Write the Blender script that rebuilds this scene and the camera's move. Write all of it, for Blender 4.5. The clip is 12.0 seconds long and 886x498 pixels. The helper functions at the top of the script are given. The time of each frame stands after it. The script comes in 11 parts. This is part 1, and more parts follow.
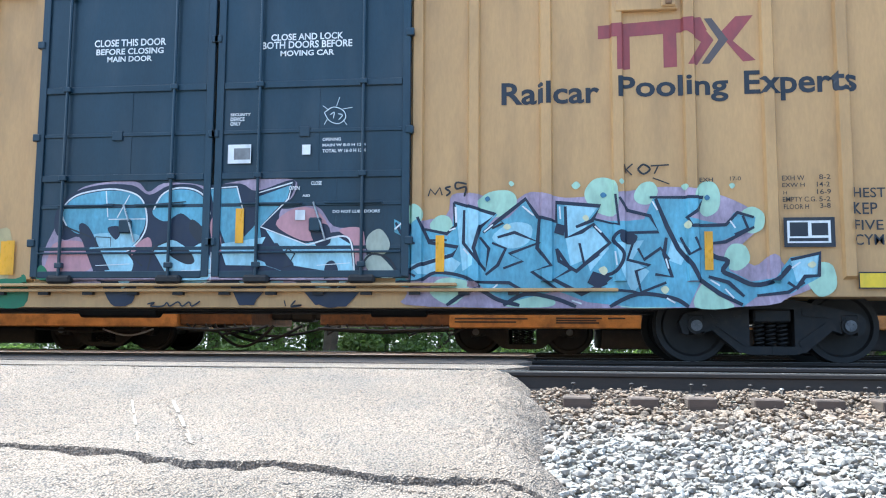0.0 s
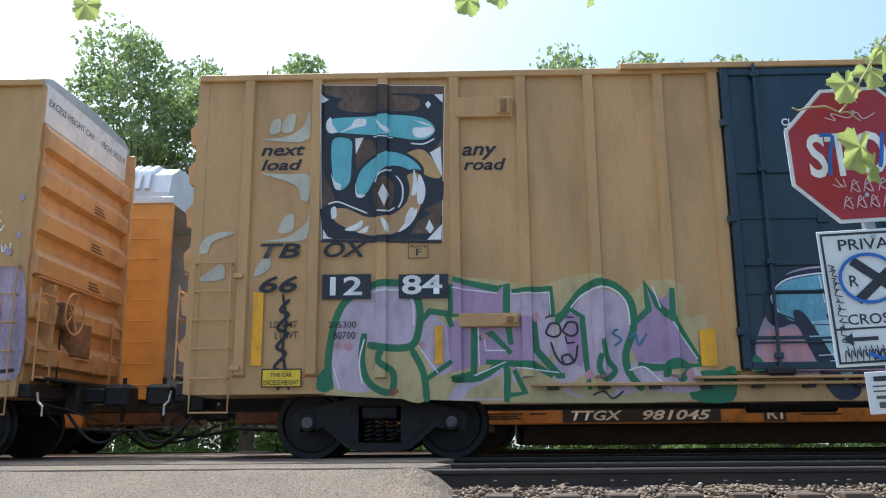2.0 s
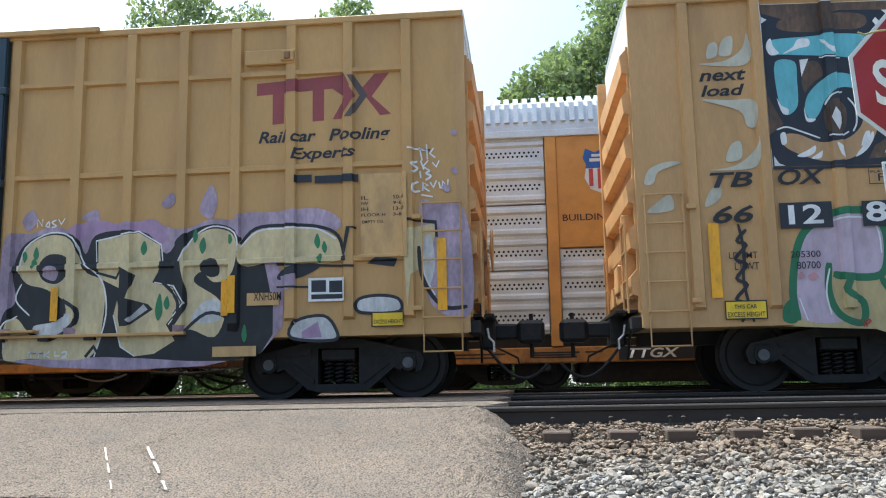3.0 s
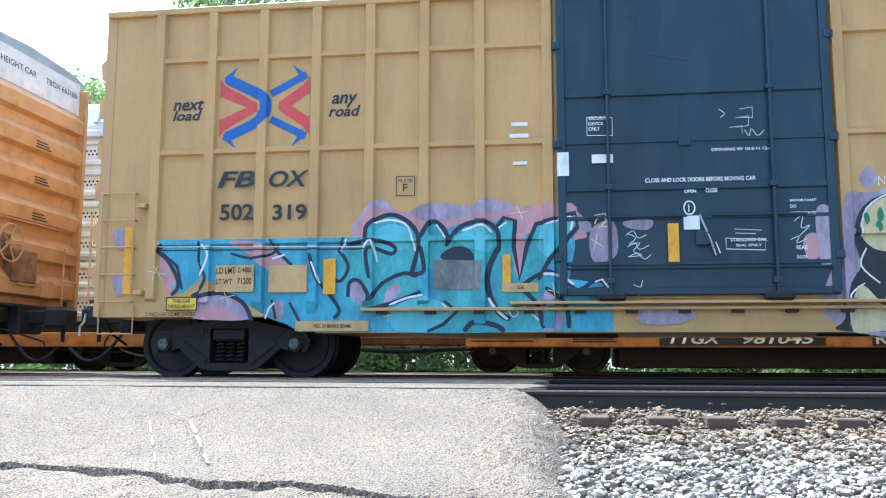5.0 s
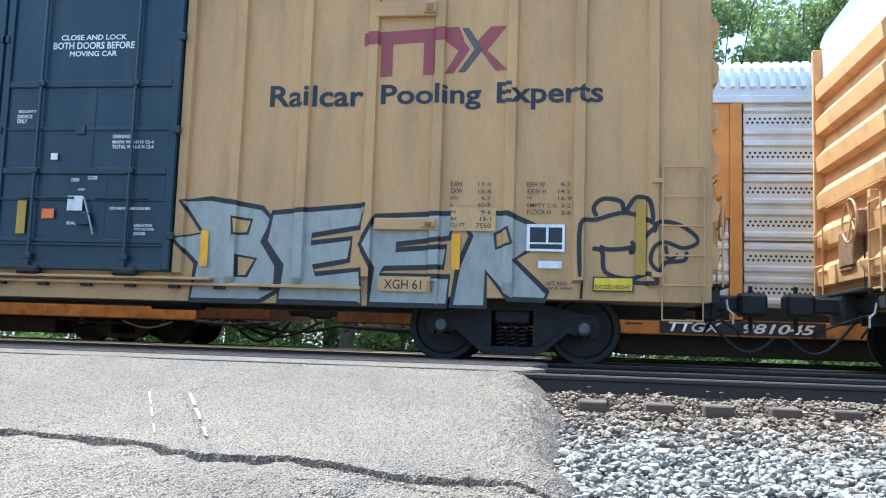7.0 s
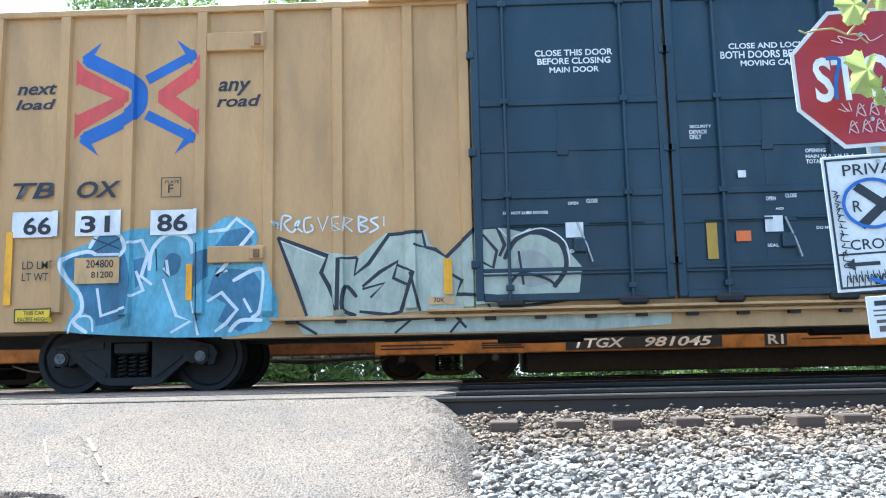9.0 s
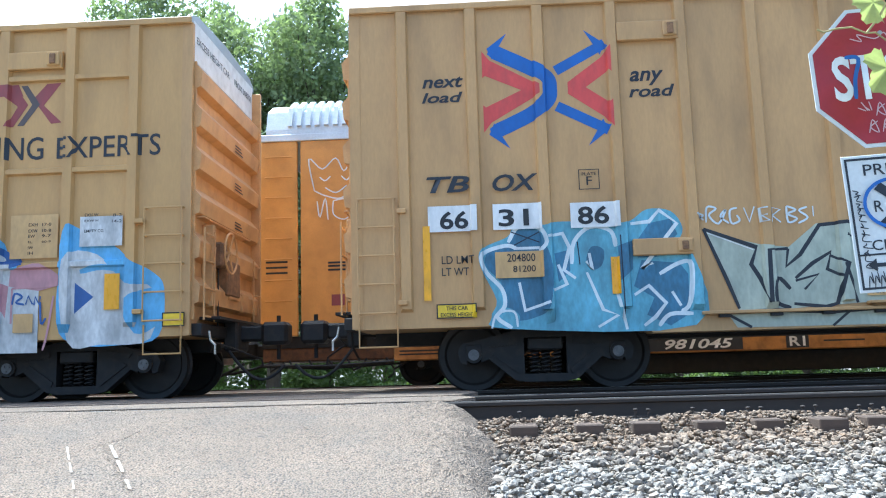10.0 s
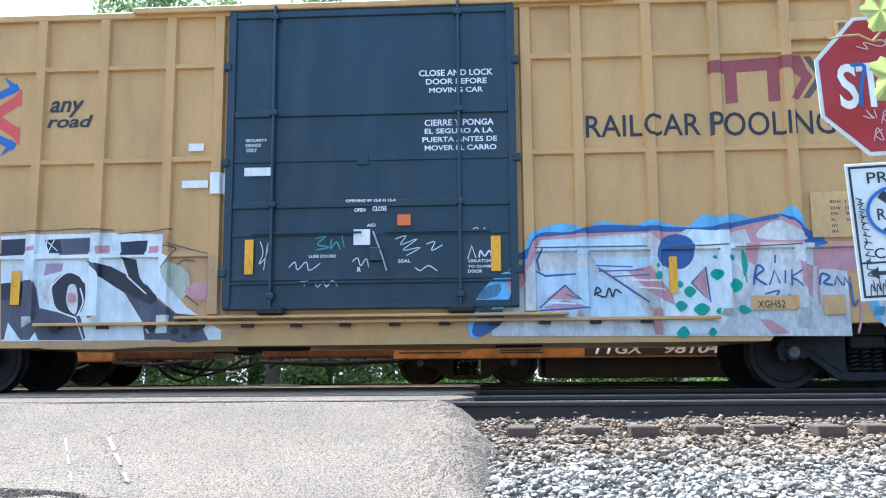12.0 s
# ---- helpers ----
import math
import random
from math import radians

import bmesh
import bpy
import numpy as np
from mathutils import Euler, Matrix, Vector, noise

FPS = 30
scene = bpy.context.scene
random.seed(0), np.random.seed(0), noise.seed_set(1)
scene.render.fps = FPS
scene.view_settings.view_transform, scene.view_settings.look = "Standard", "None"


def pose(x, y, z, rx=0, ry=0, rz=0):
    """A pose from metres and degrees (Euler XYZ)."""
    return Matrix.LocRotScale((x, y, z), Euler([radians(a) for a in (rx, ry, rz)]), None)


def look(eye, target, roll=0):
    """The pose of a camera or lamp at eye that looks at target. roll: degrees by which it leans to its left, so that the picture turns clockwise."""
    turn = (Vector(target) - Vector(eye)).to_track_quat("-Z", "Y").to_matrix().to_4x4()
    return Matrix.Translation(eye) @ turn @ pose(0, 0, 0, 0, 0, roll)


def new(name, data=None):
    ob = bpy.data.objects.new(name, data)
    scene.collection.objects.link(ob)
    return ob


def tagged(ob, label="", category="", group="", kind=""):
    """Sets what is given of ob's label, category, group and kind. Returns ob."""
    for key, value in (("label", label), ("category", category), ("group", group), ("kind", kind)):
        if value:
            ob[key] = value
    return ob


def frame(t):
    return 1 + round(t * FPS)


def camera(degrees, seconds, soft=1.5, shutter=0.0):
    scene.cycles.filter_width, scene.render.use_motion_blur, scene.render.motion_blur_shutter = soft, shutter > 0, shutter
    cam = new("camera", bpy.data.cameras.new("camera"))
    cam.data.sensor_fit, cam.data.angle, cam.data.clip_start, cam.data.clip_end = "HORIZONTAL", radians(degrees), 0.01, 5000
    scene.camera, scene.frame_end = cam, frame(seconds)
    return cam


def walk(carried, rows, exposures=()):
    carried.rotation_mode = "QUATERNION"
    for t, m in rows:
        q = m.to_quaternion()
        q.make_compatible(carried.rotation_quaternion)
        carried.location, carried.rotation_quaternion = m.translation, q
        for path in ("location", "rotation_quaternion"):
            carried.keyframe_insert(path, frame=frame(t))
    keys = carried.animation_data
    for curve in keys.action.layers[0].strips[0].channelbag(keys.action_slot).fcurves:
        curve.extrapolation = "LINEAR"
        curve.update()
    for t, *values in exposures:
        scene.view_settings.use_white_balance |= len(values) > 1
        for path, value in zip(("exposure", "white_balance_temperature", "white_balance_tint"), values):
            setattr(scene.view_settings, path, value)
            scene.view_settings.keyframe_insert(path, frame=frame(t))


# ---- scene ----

def aim(x, y, z, yaw, pitch, roll):
    """A camera pose from an eye and degrees: yaw to the left of +y, pitch up, roll."""
    a, b = radians(yaw), radians(pitch)
    way = Vector((-math.sin(a) * math.cos(b), math.cos(a) * math.cos(b), math.sin(b)))
    return look(Vector((x, y, z)), Vector((x, y, z)) + way, roll)


cam = camera(55.0, 12.0, soft=1.1)
PATH = [(0.0, aim(0, 0, 0.285, 6.82, 5.96, 0.33)),
        (0.5, aim(0, 0, 0.285, 7.54, 6.06, 0.30)),
        (1.0, aim(0, 0, 0.285, 9.82, 5.89, 0.42)),
        (1.3, aim(0, 0, 0.285, 10.61, 7.87, -0.03)),
        (1.5, aim(0, 0, 0.285, 8.24, 10.41, -0.41)),
        (2.0, aim(0, 0, 0.285, 1.46, 12.36, -0.46)),
        (2.5, aim(0, 0, 0.285, 2.15, 10.29, -0.69)),
        (2.7, aim(0, 0, 0.285, 4.82, 9.35, -1.44)),
        (4.3, aim(0, 0, 0.285, 5.63, 7.27, -0.56)),
        (4.5, aim(0, 0, 0.285, 6.22, 7.11, -0.26)),
        (5.0, aim(0, 0, 0.285, 7.90, 7.24, 0.13)),
        (5.5, aim(0, 0, 0.285, 9.60, 7.71, -0.02)),
        (6.0, aim(0, 0, 0.285, 10.88, 6.16, -0.40)),
        (6.5, aim(0, 0, 0.285, 11.48, 5.85, 0.33)),
        (6.7, aim(0, 0, 0.285, 10.38, 5.84, 1.07)),
        (8.3, aim(0, 0, 0.285, 2.34, 6.74, -0.35)),
        (8.5, aim(0, 0, 0.285, 2.93, 7.03, -0.69)),
        (9.0, aim(0, 0, 0.285, 1.71, 7.72, -1.21)),
        (9.5, aim(0, 0, 0.285, 1.80, 7.74, -0.74)),
        (10.0, aim(0, 0, 0.285, 2.90, 8.06, -1.64)),
        (10.5, aim(0, 0, 0.285, 5.28, 8.20, -1.25)),
        (11.0, aim(0, 0, 0.285, 4.74, 7.87, -0.34)),
        (11.5, aim(0, 0, 0.285, 2.68, 7.90, -0.43)),
        (12.0, aim(0, 0, 0.285, 3.02, 8.02, -0.47))]
walk(cam, PATH, exposures=[(0, 2.0, 5120, -2), (1.0, 1.95, 5020, -2), (1.5, 1.87, 5070, -2), (2.0, 1.05, 5500, 0), (2.5, 0.75, 6400, -2), (2.7, 0.85, 6000, -1), (4.3, 1.93, 5080, -3), (5.0, 1.92, 5030, -4), (6.0, 1.75, 5000, -3), (6.5, 1.65, 4900, -4), (8.5, 1.95, 5070, -2), (9.5, 1.92, 5030, -3), (10.5, 1.4, 5080, -2), (11.0, 1.42, 5050, -2), (12, 1.87, 5020, -1)])

# how far the passing train has run, in metres
RUN = [(0, 0.232), (0.5, 2.785), (1, 5.339), (1.5, 7.873), (2, 10.358), (2.5, 12.843), (4.5, 22.936), (5, 25.474), (5.5, 28.012), (6, 30.503), (6.5, 32.995), (8.5, 43.298), (9, 45.804), (9.5, 48.311), (10, 50.914), (10.5, 53.517), (11, 56.063), (11.5, 58.553), (12, 61.044)]

# ---- light ----
SUN = Vector((-0.45, 0.32, 1.0)).normalized()
world = bpy.data.worlds.new("sky")
scene.world = world
world.use_nodes = True
sky = world.node_tree.nodes.new("ShaderNodeTexSky")
sky.sky_type, sky.sun_disc = "NISHITA", False
sky.sun_elevation, sky.sun_rotation = math.asin(SUN.z), math.atan2(SUN.x, SUN.y)
sky.dust_density, sky.air_density = 7.0, 1.0
back = world.node_tree.nodes["Background"]
world.node_tree.links.new(sky.outputs[0], back.inputs[0])
back.inputs[1].default_value = 0.15
sun = new("sun", bpy.data.lights.new("sun", "SUN"))
sun.data.energy, sun.data.angle, sun.data.color = 2.25, radians(0.6), (1.0, 0.95, 0.87)
sun.matrix_world = look((0, 0, 30), Vector((0, 0, 30)) - SUN)


# ---- materials ----
def mat(name, col, rough=0.6, metal=0.0, var=0.2, scale=2.0, fine=60.0, bump=0.15, stretch=(1, 1, 1), stain=None, amount=0.0, depth=0.004, island=0.0):
    """A surface with coarse and fine variation, an optional stain colour and fine relief."""
    m = bpy.data.materials.new(name)
    m.use_nodes = True
    nt = m.node_tree
    bs = nt.nodes["Principled BSDF"]
    N, L = nt.nodes.new, nt.links.new
    tc, mp = N("ShaderNodeTexCoord"), N("ShaderNodeMapping")
    mp.inputs["Scale"].default_value = stretch
    L(tc.outputs["Object"], mp.inputs[0])
    n1, n2 = N("ShaderNodeTexNoise"), N("ShaderNodeTexNoise")
    for n, s in ((n1, scale), (n2, fine)):
        n.inputs["Scale"].default_value, n.inputs["Detail"].default_value = s, 5.0
        L(mp.outputs[0], n.inputs["Vector"])
    r1 = N("ShaderNodeMapRange")
    r1.inputs[1].default_value, r1.inputs[2].default_value = 0.3, 0.7
    r1.inputs[3].default_value, r1.inputs[4].default_value = 1 - var, 1 + var
    L(n1.outputs[0], r1.inputs[0])
    r2 = N("ShaderNodeMapRange")
    r2.inputs[1].default_value, r2.inputs[2].default_value = 0.3, 0.7
    r2.inputs[3].default_value, r2.inputs[4].default_value = 1 - var * 0.6, 1 + var * 0.6
    L(n2.outputs[0], r2.inputs[0])
    mu = N("ShaderNodeMath")
    mu.operation = "MULTIPLY"
    L(r1.outputs[0], mu.inputs[0]), L(r2.outputs[0], mu.inputs[1])
    last = mu.outputs[0]
    if island:
        ge, ri, m3 = N("ShaderNodeNewGeometry"), N("ShaderNodeMapRange"), N("ShaderNodeMath")
        ri.inputs[3].default_value, ri.inputs[4].default_value = 1 - island, 1 + island
        L(ge.outputs["Random Per Island"], ri.inputs[0])
        m3.operation = "MULTIPLY"
        L(last, m3.inputs[0]), L(ri.outputs[0], m3.inputs[1])
        last = m3.outputs[0]
    vm = N("ShaderNodeVectorMath")
    vm.operation = "SCALE"
    vm.inputs[0].default_value = col
    L(last, vm.inputs["Scale"])
    out = vm.outputs[0]
    if stain:
        n3, r3, mx = N("ShaderNodeTexNoise"), N("ShaderNodeMapRange"), N("ShaderNodeMix")
        n3.inputs["Scale"].default_value, n3.inputs["Detail"].default_value = scale * 2.3, 8.0
        L(mp.outputs[0], n3.inputs["Vector"])
        r3.inputs[1].default_value, r3.inputs[2].default_value = 0.48, 0.75
        r3.inputs[4].default_value = amount
        L(n3.outputs[0], r3.inputs[0])
        mx.data_type = "RGBA"
        mx.inputs[7].default_value = (*stain, 1)
        L(r3.outputs[0], mx.inputs[0]), L(out, mx.inputs[6])
        out = mx.outputs[2]
    L(out, bs.inputs["Base Color"])
    rr = N("ShaderNodeMapRange")
    rr.inputs[3].default_value, rr.inputs[4].default_value = max(rough - 0.12, 0.05), min(rough + 0.12, 1)
    L(n2.outputs[0], rr.inputs[0]), L(rr.outputs[0], bs.inputs["Roughness"])
    bs.inputs["Metallic"].default_value = metal
    if bump:
        bu = N("ShaderNodeBump")
        bu.inputs["Strength"].default_value, bu.inputs["Distance"].default_value = bump, depth
        L(n2.outputs[0], bu.inputs["Height"]), L(bu.outputs[0], bs.inputs["Normal"])
    return m


TAN = mat("tan_paint", (0.50, 0.302, 0.122), 0.55, var=0.09, scale=1.2, fine=40, bump=0.1, stretch=(1, 1, 0.25), stain=(0.16, 0.10, 0.05), amount=0.35)
TAN_B = mat("yellow_tan_paint", (0.52, 0.315, 0.115), 0.55, var=0.07, scale=1.2, fine=40, bump=0.1, stretch=(1, 1, 0.25), stain=(0.2, 0.12, 0.05), amount=0.3)
# tan of the car ends, with orange bounce light mixed into the colour
END = mat("bounce_warmed_tan_paint", (0.58, 0.325, 0.125), 0.55, var=0.1, scale=1.5, fine=40, stain=(0.2, 0.09, 0.03), amount=0.4)
BLUE = mat("dark_blue_paint", (0.011, 0.031, 0.05), 0.38, var=0.2, scale=1.5, fine=40, bump=0.1, stretch=(1, 1, 0.3), stain=(0.06, 0.07, 0.08), amount=0.3)
ROOF = mat("galvanised_roof", (0.45, 0.44, 0.42), 0.45, 0.6, var=0.15, scale=2)
BLACK = mat("grimy_black_steel", (0.011, 0.0105, 0.0105), 0.7, 0.0, var=0.35, scale=4, fine=30, stain=(0.05, 0.033, 0.022), amount=0.4)
WHEEL = mat("dark_wheel_steel", (0.02, 0.0175, 0.016), 0.6, 0.2, var=0.3, scale=5)
CAP = mat("dusty_bearing_cap", (0.13, 0.13, 0.135), 0.5, 0.3, var=0.25, scale=8)
BRIGHT = mat("worn_steel", (0.45, 0.43, 0.41), 0.3, 0.9, var=0.15)
RAIL = mat("brown_rail_steel", (0.035, 0.027, 0.022), 0.75, 0.1, var=0.3, scale=3, stretch=(0.3, 1, 1))
WOOD = mat("weathered_tie_wood", (0.085, 0.058, 0.042), 0.9, var=0.3, scale=6, fine=90, bump=0.5, stretch=(0.3, 1, 4), stain=(0.05, 0.035, 0.03), amount=0.5)


def asphalt(name, col):
    """Worn asphalt: pale stones over a darker binder, pit shade put into the colour, with broad bleached and stained
    areas.
    """
    m = mat(name, col, 0.92, var=0.16, scale=0.7, fine=55, bump=0, stain=(0.16, 0.145, 0.13), amount=0.45)
    nt = m.node_tree
    bs = nt.nodes["Principled BSDF"]
    N, L = nt.nodes.new, nt.links.new
    tc, vo, no, ad, bu = N("ShaderNodeTexCoord"), N("ShaderNodeTexVoronoi"), N("ShaderNodeTexNoise"), N("ShaderNodeMath"), N("ShaderNodeBump")
    vo.inputs["Scale"].default_value, no.inputs["Scale"].default_value, no.inputs["Detail"].default_value = 80.0, 30.0, 8.0
    L(tc.outputs["Object"], vo.inputs["Vector"]), L(tc.outputs["Object"], no.inputs["Vector"])
    ad.operation = "SUBTRACT"
    L(no.outputs[0], ad.inputs[0]), L(vo.outputs["Distance"], ad.inputs[1])
    bu.inputs["Strength"].default_value, bu.inputs["Distance"].default_value = 1.0, 0.013
    L(ad.outputs[0], bu.inputs["Height"]), L(bu.outputs[0], bs.inputs["Normal"])
    # darken the low pits between stones: binder tone plus painted shade
    mr, mx = N("ShaderNodeMapRange"), N("ShaderNodeMix")
    mr.inputs[1].default_value, mr.inputs[2].default_value, mr.inputs[3].default_value, mr.inputs[4].default_value = 0.32, 0.72, 0.0, 0.8
    L(vo.outputs["Distance"], mr.inputs[0])
    mx.data_type = "RGBA"
    mx.inputs[7].default_value = (0.06, 0.052, 0.045, 1)
    old = bs.inputs["Base Color"].links[0].from_socket
    L(mr.outputs[0], mx.inputs[0]), L(old, mx.inputs[6]), L(mx.outputs[2], bs.inputs["Base Color"])
    return m


ASPHALT = asphalt("old_asphalt", (0.285, 0.212, 0.152))
GROUND = mat("gravelly_ground", (0.19, 0.175, 0.15), 0.95, var=0.3, scale=1.5, fine=30, bump=1.0, depth=0.02)
CHALK = mat("worn_road_paint", (0.45, 0.41, 0.36), 0.9, var=0.15, scale=20, fine=70, bump=0.5)
def ballast_stone():
    """Broken stone, grey, buff and brown from piece to piece, browned by rail dust towards the track."""
    m = mat("broken_ballast", (0.3, 0.27, 0.23), 0.88, var=0.16, scale=14, fine=140, bump=0.35, depth=0.002)
    nt = m.node_tree
    bs = nt.nodes["Principled BSDF"]
    N, L = nt.nodes.new, nt.links.new
    ge, ramp, hue = N("ShaderNodeNewGeometry"), N("ShaderNodeValToRGB"), N("ShaderNodeMix")
    L(ge.outputs["Random Per Island"], ramp.inputs[0])
    stops = ((0.0, (0.09, 0.08, 0.07)), (0.25, (0.20, 0.175, 0.15)), (0.45, (0.26, 0.23, 0.195)), (0.62, (0.27, 0.21, 0.155)), (0.8, (0.31, 0.285, 0.255)), (1.0, (0.38, 0.355, 0.32)))
    while len(ramp.color_ramp.elements) < len(stops):
        ramp.color_ramp.elements.new(0.5)
    for el, (at, col) in zip(ramp.color_ramp.elements, stops):
        el.position, el.color = at, (*col, 1)
    old = bs.inputs["Base Color"].links[0].from_socket
    hue.data_type, hue.blend_type = "RGBA", "MIX"
    hue.inputs[0].default_value = 0.8
    L(old, hue.inputs[6]), L(ramp.outputs[0], hue.inputs[7])
    tc, sep, near, no, ad, mul = N("ShaderNodeTexCoord"), N("ShaderNodeSeparateXYZ"), N("ShaderNodeMapRange"), N("ShaderNodeTexNoise"), N("ShaderNodeMath"), N("ShaderNodeMix")
    L(tc.outputs["Object"], sep.inputs[0])
    no.inputs["Scale"].default_value = 2.5
    L(tc.outputs["Object"], no.inputs["Vector"])
    ad.operation = "ADD"
    L(sep.outputs["Y"], ad.inputs[0]), L(no.outputs[0], ad.inputs[1])
    near.inputs[1].default_value, near.inputs[2].default_value, near.inputs[3].default_value, near.inputs[4].default_value = 6.3, 7.3, 0.0, 0.9
    L(ad.outputs[0], near.inputs[0])
    mul.data_type, mul.blend_type = "RGBA", "MULTIPLY"
    mul.inputs[7].default_value = (0.72, 0.57, 0.44, 1)
    L(near.outputs[0], mul.inputs[0]), L(hue.outputs[2], mul.inputs[6]), L(mul.outputs[2], bs.inputs["Base Color"])
    return m


STONE = ballast_stone()
RACK_ORANGE = mat("rack_orange_paint", (0.62, 0.29, 0.06), 0.5, var=0.12, scale=1.5, stain=(0.35, 0.14, 0.03), amount=0.35)
RUSTY = mat("rust_stained_tan", (0.24, 0.13, 0.06), 0.75, var=0.3, scale=6, stain=(0.06, 0.035, 0.02), amount=0.7)
# rack orange with grime, also darkened to stand for shade on the sill
SILL = mat("shaded_grimed_sill_orange", (0.42, 0.185, 0.04), 0.6, var=0.25, scale=3, stain=(0.08, 0.045, 0.02), amount=0.6)
# rusty sill-end orange; the shade under the rack is part of this dark colour
GRIMY_SHADED = mat("grimy_shaded_orange", (0.13, 0.055, 0.02), 0.7, var=0.35, scale=5, stain=(0.03, 0.02, 0.015), amount=0.7)
SILVER = mat("galvanised_panel", (0.66, 0.69, 0.71), 0.42, 0.15, var=0.12, scale=2, fine=30)
LEAF = mat("tree_leaves", (0.22, 0.27, 0.14), 0.6, var=0.3, scale=0.4, fine=8, bump=0, island=0.4)
BARK = mat("bark", (0.10, 0.08, 0.06), 0.9, var=0.3, scale=4, bump=0.5)


# ---- shape helpers ----
def part(name, bm, material, parent, label="", smooth=False):
    me = bpy.data.meshes.new(name)
    bm.to_mesh(me)
    bm.free()
    me.materials.append(material)
    if smooth:
        me.polygons.foreach_set("use_smooth", [True] * len(me.polygons))
    ob = new(name, me)
    ob.parent = parent
    return tagged(ob, label) if label else ob


def thing(name, label, category, m=None, group="", kind=""):
    ob = new(name)
    ob.empty_display_size = 0.2
    if m is not None:
        ob.matrix_world = m
    return tagged(ob, label, category, group, kind)


def box(bm, x0, x1, y0, y1, z0, z1, bevel=0.0):
    vs = bmesh.ops.create_cube(bm, size=1.0)["verts"]
    for v in vs:
        v.co = ((x0 + x1) / 2 + v.co.x * (x1 - x0), (y0 + y1) / 2 + v.co.y * (y1 - y0), (z0 + z1) / 2 + v.co.z * (z1 - z0))
    if bevel:
        es = list({e for v in vs for e in v.link_edges})
        bmesh.ops.bevel(bm, geom=es, offset=bevel, segments=1, affect="EDGES")
    return bm


def prism(bm, outline, axis, a, b):
    """A closed outline in the two other axes, drawn from a to b along an axis."""
    put = {"x": lambda p, q, s: (s, p, q), "y": lambda p, q, s: (p, s, q), "z": lambda p, q, s: (p, q, s)}[axis]
    v0 = [bm.verts.new(put(p, q, a)) for p, q in outline]
    v1 = [bm.verts.new(put(p, q, b)) for p, q in outline]
    n = len(outline)
    fs = [bm.faces.new(v0), bm.faces.new(v1[::-1])]
    for i in range(n):
        fs.append(bm.faces.new((v0[i], v1[i], v1[(i + 1) % n], v0[(i + 1) % n])))
    bmesh.ops.recalc_face_normals(bm, faces=fs)
    return bm


def rod(bm, p, q, r, n=8, r2=None):
    p, q = Vector(p), Vector(q)
    d = q - p
    m = Matrix.Translation((p + q) / 2) @ d.to_track_quat("Z", "Y").to_matrix().to_4x4()
    bmesh.ops.create_cone(bm, cap_ends=True, segments=n, radius1=r, radius2=r if r2 is None else r2, depth=d.length, matrix=m)
    return bm


def pipe(bm, pts, r, n=6):
    """A bent tube through pts, in one piece."""
    pts = [Vector(p) for p in pts]
    rings = []
    for i, p in enumerate(pts):
        d = (pts[min(i + 1, len(pts) - 1)] - pts[max(i - 1, 0)]).normalized()
        u = d.cross(Vector((0.13, 0.31, 0.94)))
        u = u.normalized() if u.length > 0.05 else d.cross(Vector((1, 0, 0))).normalized()
        w = d.cross(u)
        rings.append([bm.verts.new(p + r * (u * math.cos(6.28319 * k / n) + w * math.sin(6.28319 * k / n))) for k in range(n)])
    fs = []
    for a, b in zip(rings, rings[1:]):
        for k in range(n):
            fs.append(bm.faces.new((a[k], a[(k + 1) % n], b[(k + 1) % n], b[k])))
    fs += [bm.faces.new(rings[0]), bm.faces.new(rings[-1])]
    bmesh.ops.recalc_face_normals(bm, faces=fs)
    return bm


def B():
    return bmesh.new()


# ---- the ground, the crossing and the tracks ----
T1, T2, T3 = 8.33, 12.06, 16.6


def ground_z(y):
    pts = [(-400, -1.6), (-3, -1.35), (0, -1.22), (6.7, -0.33), (7.0, -0.29), (7.3, -0.22), (8.0, -0.21), (60, -0.21), (90, 0.5), (4000, 3.0)]
    for (a, u), (b, v) in zip(pts, pts[1:]):
        if a <= y <= b:
            return u + (v - u) * (y - a) / (b - a)
    return pts[-1][1]


def make_ground():
    bm = B()
    ys = [-400, -60, -10, -3, 0, 1, 2, 3, 4, 5, 6, 6.7, 7.0, 7.3, 8, 9, 12, 15, 18.5, 19.5, 21, 30, 60, 90, 4000]
    xs = [-3000, -300, -60, -20, -10, -5, 0, 5, 10, 20, 60, 300, 3000]
    g = [[bm.verts.new((x, y, ground_z(y) - 0.03)) for x in xs] for y in ys]
    for r0, r1 in zip(g, g[1:]):
        for i in range(len(xs) - 1):
            bm.faces.new((r0[i], r0[i + 1], r1[i + 1], r1[i]))
    ob = part("ground", bm, GROUND, None)
    tagged(ob, "grey gravelly ground sloping up to the tracks", "ground", kind="structure")


def road_z(x, y):
    """Top of the old asphalt, rising to the rails, with a rounded shoulder at its open edge."""
    z = -1.17 + (y + 0.0) * 0.158 if y < 7.0 else -0.064 + min((y - 7.0) / 0.4, 1) * 0.07
    if y > 7.4:
        z = 0.006
    edge = 0.42 - 0.075 * y + 0.05 * math.sin(y * 3.1) + 0.04 * math.sin(y * 7.7 + 1)
    d = x - (edge - 0.32)
    if d > 0:
        z -= 0.24 * (d / 0.4) ** 2
    z += 0.012 * noise.noise(Vector((x * 1.3, y * 1.3, 0))) + 0.006 * noise.noise(Vector((x * 6, y * 6, 3)))
    return z, d


def crack_y(x):
    return 4.78 - 0.16 * (x + 2) + 0.10 * noise.noise(Vector((x * 1.7, 0, 5))) + 0.05 * noise.noise(Vector((x * 6, 2, 5)))


